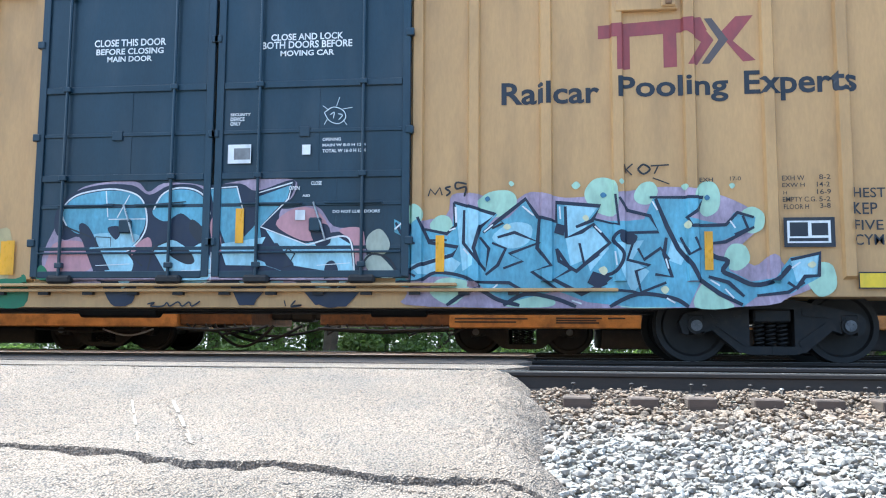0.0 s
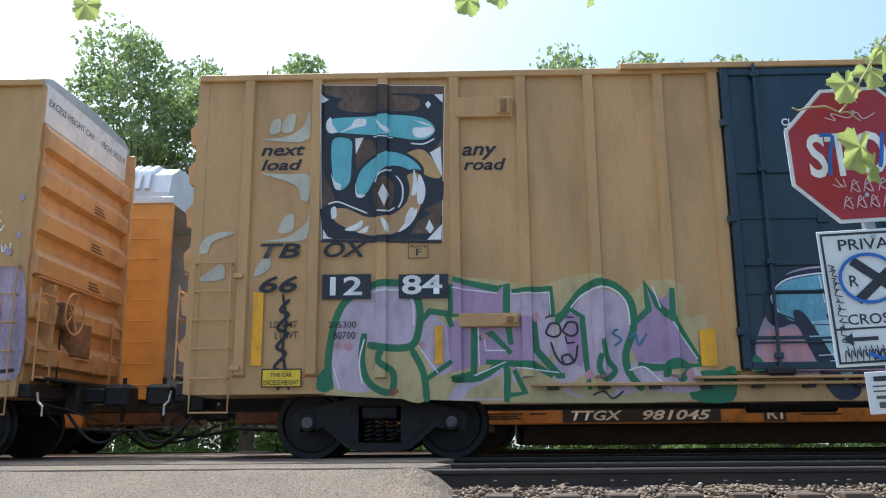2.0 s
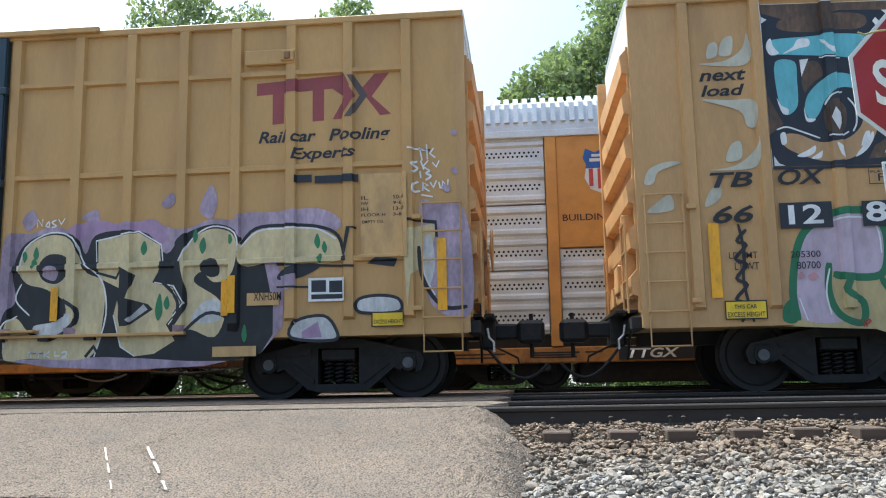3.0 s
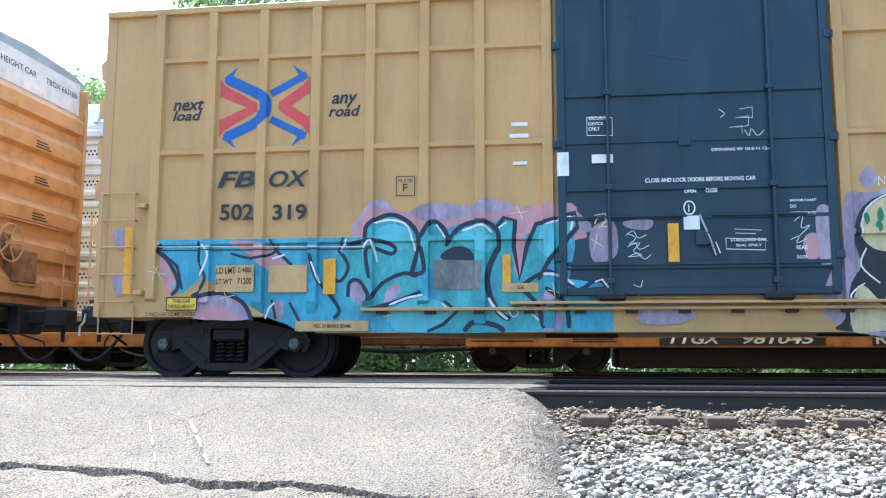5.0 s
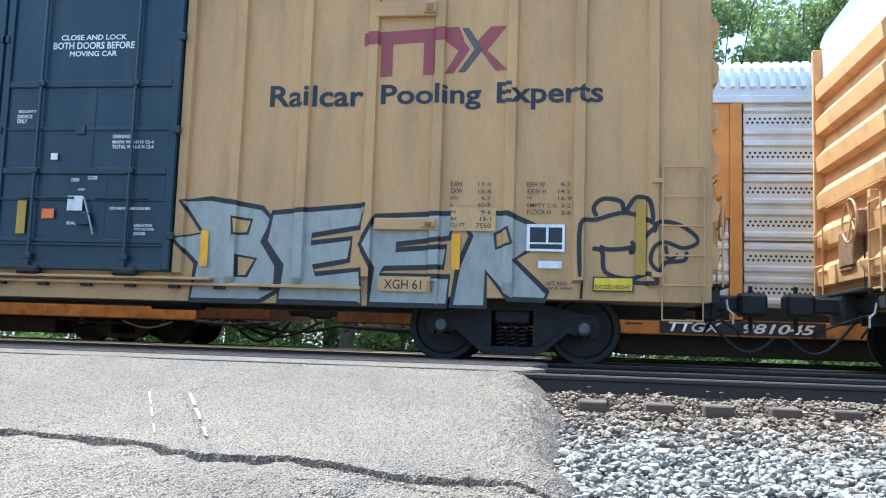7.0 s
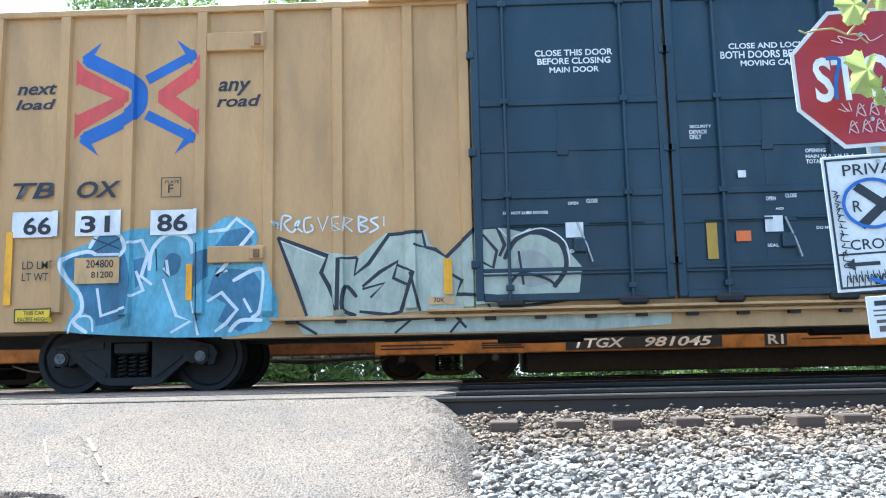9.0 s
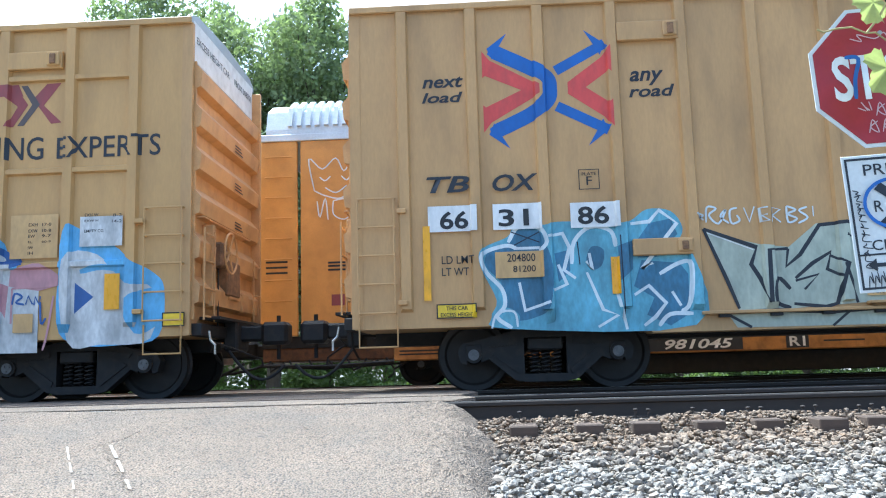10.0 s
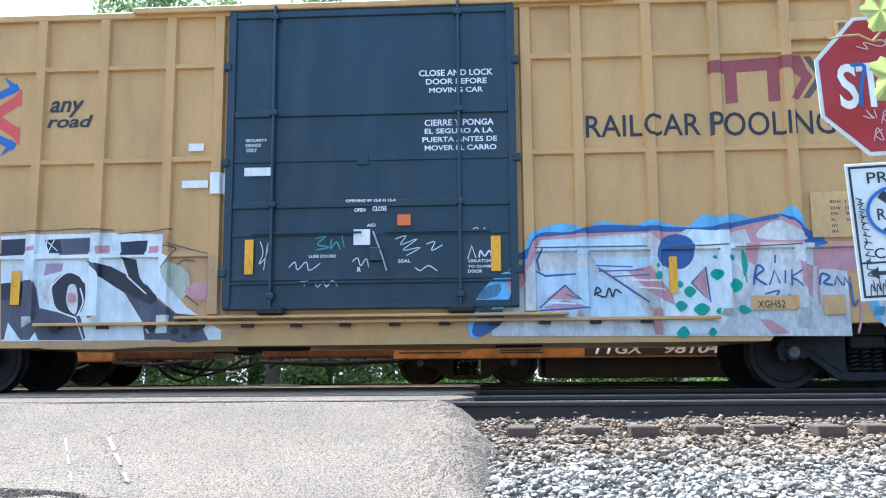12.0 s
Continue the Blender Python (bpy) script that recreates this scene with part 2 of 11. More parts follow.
def make_road():
    xs = np.concatenate([np.arange(-14, -5.2, 0.2), np.arange(-5.2, 0.75, 0.015)])
    ys = np.concatenate([np.arange(-4.0, 1.0, 0.5), np.arange(1.0, 3.4, 0.1), np.arange(3.4, 7.48, 0.015), [7.485]])
    vs, fs, w = [], [], len(xs)
    for j, y in enumerate(ys):
        for x in xs:
            z, d = road_z(x, y)
            c = y - crack_y(x)
            for x0, y0, lean in ((-1.95, 4.75, -0.62), (-0.75, 5.2, -0.5), (-3.3, 5.1, 0.4)):
                u = y - y0
                if 0 < u < 1.5 and abs(x - x0 - lean * u - 0.06 * noise.noise(Vector((u * 4, x0, 3)))) < 0.012:
                    z -= 0.006
            if x < 0.25 and abs(c) < 0.12:
                g = 0.024 + 0.02 * noise.noise(Vector((x * 3, 1, 1))) + 0.012 * noise.noise(Vector((x * 30, 2, 1)))
                if abs(c) < g:
                    z -= 0.11 * (1 - (c / g) ** 2)
            if c < 0:
                z -= 0.02 + 0.03 * noise.noise(Vector((x * 5, y * 5, 8)))
                rough = min(1.0, -c * 3) * (0.5 + 0.5 * max(-1.0, min(1.0, 3 * noise.noise(Vector((x * 0.9, y * 1.6, 6))) + 0.4)))
                z += rough * (0.016 * noise.noise(Vector((x * 24, y * 24, 9))) + 0.016 * abs(noise.noise(Vector((x * 11, y * 11, 2)))))
            if x > -1.7 and y < 4.9:
                amount = min(1.0, (x + 1.7) * 1.2) * min(1.0, (4.9 - y) * 2.5)
                fold = abs(noise.noise(Vector((x * 1.6 + y * 0.9, y * 6.5 + x * 2.2, 21)))) * 9
                z -= 0.026 * amount * max(0.0, 1 - fold)
            if d > -0.5:
                z += min(1.0, (d + 0.5) * 2) * 0.02 * noise.noise(Vector((x * 17, y * 17, 31)))
            n = noise.noise(Vector((x * 38, y * 38, 4)))
            z += 0.007 * min(n, 0.25) - 0.010 * max(0.0, noise.noise(Vector((x * 26, y * 26, 11))) - 0.25)
            vs.append((x, y, z))
        if j:
            k = (j - 1) * w
            fs.extend((k + i, k + i + 1, k + w + i + 1, k + w + i) for i in range(w - 1))
    me = bpy.data.meshes.new("road")
    me.from_pydata(vs, [], fs)
    me.materials.append(ASPHALT)
    tagged(new("road", me), "cracked sun-bleached old asphalt of a private crossing", "road", kind="structure")
    for a, b, w in (((-2.76, 6.16), (-2.15, 5.07), 0.027), ((-3.07, 6.13), (-2.49, 5.07), 0.02)):
        bm = B()
        row = []
        for i in range(13):
            u = i / 12
            x, y = a[0] + (b[0] - a[0]) * u, a[1] + (b[1] - a[1]) * u
            ww = w * (0.5 + 0.5 * noise.noise(Vector((u * 6, w * 90, 0))) + 0.25)
            row.append([bm.verts.new((x + s * ww / 2, y, road_z(x, y)[0] + 0.012)) for s in (-1, 1)])
        for i, (p, q) in enumerate(zip(row, row[1:])):
            if i not in (4, 8, 9):
                bm.faces.new((p[0], p[1], q[1], q[0]))
        tagged(part("road_mark", bm, CHALK, None), "worn white paint streak on the asphalt", "road mark", kind="structure")
    # the strips of asphalt between and behind the rails
    for a, b in ((7.62, 7.70), (7.75, 8.95), (9.18, 11.1), (11.42, 12.62), (12.92, 15.6)):
        bm = B()
        prism(bm, [(-14, a), (-0.35, a), (-0.15, (a + b) / 2), (-0.3, b), (-14, b)], "z", -0.2, 0.012)
        ob = part("pavement", bm, ASPHALT, None)
        tagged(ob, "grey asphalt between the rails of the crossing", "pavement", kind="structure")


def rail_profile(y):
    half = [(0.075, -0.18), (0.075, -0.165), (0.012, -0.15), (0.010, -0.05), (0.036, -0.038), (0.037, -0.012), (0.028, 0)]
    return [(y + a, b) for a, b in half] + [(y - a, b) for a, b in reversed(half)]


def make_track(yc, x0, x1, ties):
    t = thing("railway_track", "steel rails spiked to worn wooden ties in ballast", "railway track", pose(0, 0, 0), kind="structure")
    for s in (-1, 1):
        r = part("rail", prism(B(), rail_profile(yc + s * 0.755), "x", x0, x1), RAIL, t, "dark rusty rail")
        bm = box(B(), x0, x1, yc + s * 0.755 - 0.026, yc + s * 0.755 + 0.026, 0.0, 0.0015)
        part("running_surface", bm, BRIGHT, r, "polished rail top")
    if not ties:
        return
    random.seed(4)
    tie = box(B(), -0.115, 0.115, -1.3, 1.3, -0.36, -0.185, 0.01)
    first = part("tie", tie, WOOD, t)
    plate = part("tie_plate", box(B(), -0.09, 0.09, -0.19, 0.19, -0.186, -0.172, 0.004), RAIL, t)
    bm = rod(B(), (0, 0, -0.2), (0, 0, -0.115), 0.009, 6)
    bmesh.ops.create_uvsphere(bm, u_segments=8, v_segments=5, radius=0.022, matrix=Matrix.Translation((0, 0, -0.115)) @ Matrix.Diagonal((1, 1, 0.5, 1)))
    spike = part("spike", bm, RAIL, t, "rusty rail spike")
    for x, z in ((1.84, 0.0), (1.945, 0.025)):
        tall = spike.copy()
        scene.collection.objects.link(tall)
        tall.data = spike.data.copy()
        tall.data.materials[0] = BRIGHT
        tall.matrix_local = pose(x, 7.42, -0.035 + z)
        tagged(tall, "bright worn spike standing proud")
    n = 0
    x = 0.29
    while x < 12:
        for src, dx, dy, k in ((first, 0, random.uniform(-0.06, 0.06), 0), (plate, 0, -0.755, 0), (plate, 0, 0.755, 0), (spike, 0.06, -0.755 - 0.11, 0), (spike, -0.05, -0.755 - 0.12, 1)):
            ob = src.copy() if n else src
            if n:
                scene.collection.objects.link(ob)
            ob.matrix_local = pose(x + dx, yc + dy, random.uniform(-0.01, 0.02) if src is spike else 0, 0, 0, random.uniform(-2, 2))
        n += 1
        x += 0.475 + random.uniform(-0.03, 0.03)


def make_ballast():
    """Loose broken stone over the slope beside the crossing."""
    rng = np.random.default_rng(7)
    ico = B()
    bmesh.ops.create_icosphere(ico, subdivisions=1, radius=1.0)
    base = np.array([v.co[:] for v in ico.verts])
    tri = np.array([[v.index for v in f.verts] for f in ico.faces])
    ico.free()
    vs, fs, k = [], [], 0
    spots = []
    for i in range(21000):
        y = rng.uniform(2.6, 7.0)
        x = rng.uniform(-0.35, 1.6 + 0.62 * y)
        spots.append((x, y, 0.012 + 0.026 * rng.uniform() ** 1.7, 0.0))
    # finer stone packed between and over the ends of the ties
    for i in range(5200):
        y = rng.uniform(6.9, 7.5)
        spots.append((rng.uniform(-0.3, 6.2), y, rng.uniform(0.010, 0.026), max(0.0, (y - 6.95) * 0.13) - 0.005))
    for i in range(3500):
        spots.append((rng.uniform(-0.2, 9), rng.uniform(7.6, 11.2), rng.uniform(0.02, 0.035), 0.0))
    for x, y, r, up in spots:
        if y < 7.4 and x < 0.42 - 0.075 * y - 0.02 + rng.uniform(-0.06, 0.05):
            continue
        s = r * np.array([rng.uniform(0.85, 1.7), rng.uniform(0.75, 1.15), rng.uniform(0.5, 0.9)])
        p = base * rng.uniform(0.62, 1.22, (len(base), 1)) * s
        a, b = rng.uniform(0, 6.28), rng.uniform(-0.8, 0.8)
        ca, sa, cb, sb = math.cos(a), math.sin(a), math.cos(b), math.sin(b)
        p = p @ np.array([[1, 0, 0], [0, cb, -sb], [0, sb, cb]]) @ np.array([[ca, -sa, 0], [sa, ca, 0], [0, 0, 1]])
        zz = ground_z(y) + (0.0 if y < 7.0 else -0.02) + up + rng.uniform(-0.02, 0.03) + 0.03 * noise.noise(Vector((x * 2, y * 2, 9)))
        vs.append(p + (x, y, zz))
        fs.append(tri + k)
        k += len(base)
    me = bpy.data.meshes.new("ballast")
    me.from_pydata(np.concatenate(vs).tolist(), [], np.concatenate(fs).tolist())
    me.materials.append(STONE)
    tagged(new("ballast", me), "loose grey and buff broken ballast stones", "ballast", kind="stuff")


make_ground()
make_road()
make_track(T1, -60, 60, True)
make_track(T2, -110, 110, False)
make_track(T3, -60, 60, False)
make_ballast()


# ---- the passing boxcars ----
SIDE = 1.46


class Car:
    """The shape of one boxcar's side: length, posts, rails across it and doors."""

    def __init__(self, start, length, posts, bars, door, truck):
        self.start, self.length, self.posts, self.bars, self.door, self.truck = start, length, posts, bars, door, truck
        self.layer = self.pieces = 0
        self.low = 0.59 if bars else 0.66

    def depth(self, x, z):
        """How far the steel at x, z stands out from the plain side sheet."""
        d = 0.0
        if 0.99 < z < 4.93:
            for p in self.posts:
                d = max(d, min(1.0, max(0.0, (0.085 - abs(x - p)) / 0.025)) * 0.06)
            for b in self.bars:
                if not self.door[0] - 0.2 < x < self.door[1] + 0.2 and self.posts[0] < x < self.posts[-1]:
                    d = max(d, min(1.0, max(0.0, (0.05 - abs(z - b)) / 0.02)) * 0.05)
        a, b = self.door
        if z > 1.0:
            d = max(d, min(1.0, max(0.0, (min(x - a, b - x) + 0.01) / 0.01)) * 0.09)
        return d

    def cuts(self):
        xs = [p + s for p in self.posts for s in (-0.085, -0.06, 0.06, 0.085)]
        xs += [self.door[0] - 0.01, self.door[0], self.door[1], self.door[1] + 0.01]
        zs = [b + s for b in self.bars for s in (-0.05, -0.03, 0.03, 0.05)] + [0.99, 1.0]
        return xs, zs


def hat(bm, p, z0, z1):
    """A hat-shaped post standing out of the side sheet, closed below by a slope."""
    y = -SIDE
    prof = [(-0.085, y + 0.004), (-0.06, y - 0.06), (0.06, y - 0.06), (0.085, y + 0.004)]
    lo = [bm.verts.new((p + a, b, z0 + (0.0 if b > y else 0.04))) for a, b in prof]
    hi = [bm.verts.new((p + a, b, z1)) for a, b in prof]
    for i in range(3):
        bm.faces.new((lo[i], lo[i + 1], hi[i + 1], hi[i]))
    bm.faces.new(lo[::-1]), bm.faces.new(hi)
    bmesh.ops.recalc_face_normals(bm, faces=bm.faces)
    return bm


def bar(bm, x0, x1, z):
    y = -SIDE
    prof = [(y + 0.004, z - 0.05), (y - 0.05, z - 0.03), (y - 0.05, z + 0.03), (y + 0.004, z + 0.05)]
    return prism(bm, prof, "x", x0, x1)


def ladder(car, x0, x1, z0, z1, rungs, paintwork, yy=-SIDE - 0.075):
    lad = part("ladder", pipe(B(), [(x0, yy, z0), (x0, yy, z1)], 0.011), paintwork, car)
    part("ladder_rail", pipe(B(), [(x1, yy, z0), (x1, yy, z1)], 0.011), paintwork, lad)
    for i in range(rungs):
        z = z0 + (z1 - z0) * i / (rungs - 1)
        bm = rod(B(), (x0, yy, z), (x1, yy, z), 0.012, 6)
        for x in (x0, x1):
            rod(bm, (x, yy - 0.004, z), (x, -SIDE + 0.01, z), 0.014, 6)
        part("rung", bm, paintwork, lad)
    return lad


def wheelset_bm():
    bm = B()
    for s in (-1, 1):
        prof = [(0.0, 0.09), (0.1, 0.09), (0.12, 0.045), (0.36, 0.03), (0.39, 0.065), (0.457, 0.068), (0.457, -0.03), (0.485, -0.055), (0.485, -0.075), (0.40, -0.08), (0.37, -0.03), (0.12, -0.045), (0.1, -0.09), (0.0, -0.09)]
        n = 40
        rings = [[bm.verts.new((r * math.cos(6.28319 * i / n), s * (0.72 + h), r * math.sin(6.28319 * i / n))) for i in range(n)] for r, h in prof[1:-1]]
        for a, b in zip(rings, rings[1:]):
            for i in range(n):
                bm.faces.new((a[i], a[(i + 1) % n], b[(i + 1) % n], b[i]))
        bm.faces.new(rings[0]), bm.faces.new(rings[-1])
    rod(bm, (0, -0.95, 0), (0, 0.95, 0), 0.075, 14)
    for k in range(3):
        a = k * 2.0944
        for s in (-1, 1):
            rod(bm, (0.045 * math.cos(a), s * 0.95, 0.045 * math.sin(a)), (0.045 * math.cos(a), s * 0.965, 0.045 * math.sin(a)), 0.014, 6)
    bmesh.ops.recalc_face_normals(bm, faces=bm.faces)
    return bm


def truck(car, x):
    """A three-piece freight truck: cast side frames, spring nests, bearing adapters and two wheelsets."""
    w = 0.915
    bm = box(B(), -0.22, 0.22, -1.12, 1.12, 0.50, 0.655, 0.02)
    t = part("truck", bm, BLACK, car, "grimy black cast steel truck with coil springs")
    half = [(0.26, 0.78), (0.62, 0.70), (1.06, 0.60), (1.12, 0.50), (1.08, 0.36), (1.01, 0.34), (0.99, 0.46), (0.84, 0.47), (0.82, 0.36), (0.72, 0.40), (0.40, 0.13), (0.26, 0.10), (0.001, 0.10), (0.001, 0.20), (0.27, 0.20), (0.27, 0.66)]
    for s in (-1, 1):
        a, b = min(s * 0.90, s * 1.08), max(s * 0.90, s * 1.08)
        part("side_frame", prism(B(), half + [(-p, q) for p, q in reversed(half)], "y", a, b), BLACK, t)
        for m in (-1, 1):
            part("frame_rib", prism(B(), [(m * 0.36, 0.66), (m * 0.74, 0.60), (m * 0.70, 0.55), (m * 0.36, 0.58)], "y", s * 1.08, s * 1.10), BLACK, t)
            part("frame_rib", prism(B(), [(m * 0.33, 0.20), (m * 0.68, 0.46), (m * 0.63, 0.49), (m * 0.31, 0.26)], "y", s * 1.08, s * 1.10), BLACK, t)
    part("centre_plate", box(B(), -0.1, 0.1, -0.9, 0.9, 0.66, 0.8), BLACK, t)
    t.matrix_local = pose(x, 0, 0)
    for sx in (-0.14, 0, 0.14):
        for s in (-1, 1):
            pts = [(sx + 0.055 * math.cos(k * 0.7854), s * 1.0 + 0.055 * math.sin(k * 0.7854), 0.205 + 0.29 * k / 44) for k in range(45)]
            part("spring", pipe(B(), pts, 0.015, 5), WHEEL, t, smooth=True)
    for m in (-1, 1):
        for s in (-1, 1):
            part("bearing_adapter", box(B(), m * w - 0.11, m * w + 0.11, s * 0.99 - 0.1, s * 0.99 + 0.1, 0.46, 0.6, 0.02), BLACK, t)
            bm = rod(B(), (m * w, s * 0.9, 0.457), (m * w, s * 1.12, 0.457), 0.105, 16)
            rod(bm, (m * w, s * 1.1, 0.457), (m * w, s * 1.135, 0.457), 0.08, 16)
            br = part("bearing", bm, BLACK, t)
            bm = rod(B(), (m * w, s * 1.135, 0.457), (m * w, s * 1.142, 0.457), 0.07, 16)
            for k in range(3):
                a = 2.0944 * k + 0.4
                rod(bm, (m * w + 0.038 * math.cos(a), s * 1.14, 0.457 + 0.038 * math.sin(a)), (m * w + 0.038 * math.cos(a), s * 1.158, 0.457 + 0.038 * math.sin(a)), 0.013, 6)
            part("bearing_cap", bm, CAP, br)
        ws = part("wheelset", wheelset_bm(), WHEEL, t, "dark worn steel wheels on an axle")
        ws.matrix_local = pose(m * w, 0, 0.457)
        WHEELSETS.append(ws)
    return t


def coupler(car, x, s):
    bm = box(B(), min(x - s * 0.2, x + s * 0.62), max(x - s * 0.2, x + s * 0.62), -0.11, 0.11, 0.76, 0.98, 0.03)
    box(bm, min(x + s * 0.6, x + s * 0.98), max(x + s * 0.6, x + s * 0.98), -0.2, 0.16, 0.70, 1.02, 0.05)
    box(bm, min(x + s * 0.1, x + s * 0.3), max(x + s * 0.1, x + s * 0.3), -0.3, 0.3, 0.62, 1.06, 0.03)
    rod(bm, (x + s * 0.8, 0.05, 0.5), (x + s * 0.8, 0.05, 1.12), 0.03)
    c = part("coupler", bm, BLACK, car, "black cast knuckle coupler")
    bm = pipe(B(), [(x + s * 0.25, -1.2, 0.72), (x + s * 0.28, -0.5, 0.66), (x + s * 0.6, -0.12, 0.5), (x + s * 0.62, -0.1, 0.4)], 0.014)
    part("uncoupling_lever", bm, BLACK, c)
    pts = [Vector((x + s * (0.2 + 0.8 * u), -0.35 - 0.05 * u, 0.62 - 0.4 * math.sin(u * 2.6) ** 1.0)) for u in [i / 10 for i in range(11)]]
    part("brake_hose", pipe(B(), pts, 0.022, 8), BLACK, c, "sagging black rubber air hose")
    return c


def car_end(car, x, s, L, paintwork, marks=""):
    """A corrugated end wall with a white band at the top, rungs, and a platform."""
    bm = B()
    xx, x = x, x + s * 0.012
    out = [(xx - s * 0.02, 0.95), (x, 0.95)]
    zs = [1.34, 1.92, 2.5, 3.08, 3.66, 4.2]
    for z in zs:
        out += [(x, z - 0.15), (x + s * 0.11, z - 0.11), (x + s * 0.13, z + 0.10), (x, z + 0.25)]
    out += [(x, 4.45), (xx - s * 0.02, 4.45)]
    e = part("end_wall", prism(bm, out, "y", -SIDE + 0.06, SIDE - 0.06), paintwork, car, "ribbed tan steel end wall with warm bounce light in its colour")
    part("end_band", box(B(), min(x - s * 0.03, x + s * 0.012), max(x - s * 0.03, x + s * 0.012), -SIDE + 0.06, SIDE - 0.06, 4.45, 5.0), WHITE, e, "white warning band along the top")
    if s > 0:
        for words, y0, y1, z0, z1 in (("EXCESS HEIGHT CAR", -1.3, 0.15, 4.72, 4.82), (marks, 0.4, 1.3, 4.72, 4.82)):
            bm = fitted(words, "n", y0, z0, y1, z1)
            for v in bm.verts:
                v.co = (x + 0.015, v.co.x, v.co.z)
            part("end_lettering", bm, PAINTS["blk"], e)
        for k in range(9):
            bm = B()
            zz = (2.42, 3.0, 3.58)[k // 3] + 0.045 * (k % 3)
            bm.faces.new([bm.verts.new(q) for q in ((x + 0.125, 0.1, zz), (x + 0.125, 0.5 - 0.05 * (k % 3), zz), (x + 0.125, 0.5 - 0.05 * (k % 3), zz + 0.02), (x + 0.125, 0.1, zz + 0.02))])
            part("small_writing", bm, PAINTS["blk"], e)
    part("end_sill", box(B(), min(x - s * 0.05, x + s * 0.14), max(x - s * 0.05, x + s * 0.14), -SIDE + 0.1, SIDE - 0.1, 0.8, 0.96, 0.01), BLACK, e)
    part("corner_post", box(B(), min(x - s * 0.12, x + s * 0.02), max(x - s * 0.12, x + s * 0.02), -SIDE - 0.006, -SIDE + 0.07, 0.81, 4.95), TAN, e)
    part("corner_post", box(B(), min(x - s * 0.1, x + s * 0.15), max(x - s * 0.1, x + s * 0.15), SIDE - 0.07, SIDE + 0.006, 0.9, 4.9, 0.01), paintwork, e)
    part("corner_post", box(B(), min(x, x + s * 0.05), max(x, x + s * 0.05), -SIDE + 0.065, -SIDE + 0.1, 1.0, 4.44, 0.008), paintwork, e)
    part("stiffener", box(B(), min(x, x + s * 0.16), max(x, x + s * 0.16), -0.98, -0.88, 1.2, 2.3, 0.01), paintwork, e)
    part("bracing", box(B(), min(x, x + s * 0.15), max(x, x + s * 0.15), -0.2, 0.3, 1.35, 1.75, 0.02), paintwork, e)
    part("bracing", box(B(), min(x, x + s * 0.15), max(x, x + s * 0.15), 0.45, 0.75, 1.2, 1.5, 0.02), paintwork, e)
    for y0 in (0.95, 1.34):
        part("end_rail", pipe(B(), [(x + s * 0.17, y0, 1.0), (x + s * 0.17, y0, 2.05)], 0.014), paintwork, e)
    for k in range(3):
        part("end_rung", rod(B(), (x + s * 0.17, 0.95, 1.05 + 0.46 * k), (x + s * 0.17, 1.34, 1.05 + 0.46 * k), 0.014, 6), paintwork, e)
    part("brace_rod", pipe(B(), [(x + s * 0.1, -1.1, 0.95), (x + s * 0.12, -0.8, 0.6), (x + s * 0.1, -0.4, 0.45)], 0.018), BLACK, e)
    part("cut_lever_hook", pipe(B(), [(x + s * 0.22, -1.3, 0.86), (x + s * 0.24, -1.3, 0.74), (x + s * 0.3, -1.3, 0.68), (x + s * 0.3, -1.3, 0.56)], 0.016), BRIGHT, e)
    for y0 in (-1.36, -0.95):
        part("end_rail", pipe(B(), [(x + s * 0.17, y0, 1.0), (x + s * 0.17, y0, 2.2)], 0.014), paintwork, e)
    for k in range(4):
        part("end_rung", rod(B(), (x + s * 0.17, -1.36, 1.05 + 0.36 * k), (x + s * 0.17, -0.95, 1.05 + 0.36 * k), 0.014, 6), paintwork, e)
    part("end_handrail", pipe(B(), [(x + s * 0.02, -1.3, 2.35), (x + s * 0.13, -1.3, 2.35), (x + s * 0.13, 0.9, 2.35), (x + s * 0.02, 0.9, 2.35)], 0.012), paintwork, e)
    part("crossover_platform", box(B(), min(x + s * 0.02, x + s * 0.3), max(x + s * 0.02, x + s * 0.3), -1.1, 1.1, 1.02, 1.06, 0.004), BLACK, e)
    return e


def brake_gear(car, x, s):
    bm = box(B(), min(x + s * 0.05, x + s * 0.22), max(x + s * 0.05, x + s * 0.22), -0.75, -0.45, 1.75, 2.1, 0.03)
    box(bm, min(x + s * 0.02, x + s * 0.18), max(x + s * 0.02, x + s * 0.18), -0.35, 0.25, 1.4, 1.9, 0.02)
    g = part("hand_brake", bm, RUSTY, car, "rusty hand brake housing with a spoked wheel")
    bm = B()
    cx, cy, cz, n, r = x + s * 0.3, -0.6, 1.95, 20, 0.28
    pts = [(cx, cy + r * math.cos(6.2832 * i / n), cz + r * math.sin(6.2832 * i / n)) for i in range(n + 1)]
    pipe(bm, pts, 0.015)
    for k in range(5):
        a = 6.2832 * k / 5
        rod(bm, (cx - s * 0.03, cy, cz), (cx, cy + r * math.cos(a), cz + r * math.sin(a)), 0.012)
    rod(bm, (cx - s * 0.1, cy, cz), (cx, cy, cz), 0.03)
    part("brake_wheel", bm, END, g)
    part("brake_chain", pipe(B(), [(x + s * 0.12, -0.6, 1.75), (x + s * 0.12, -0.6, 0.9)], 0.012), BLACK, g)


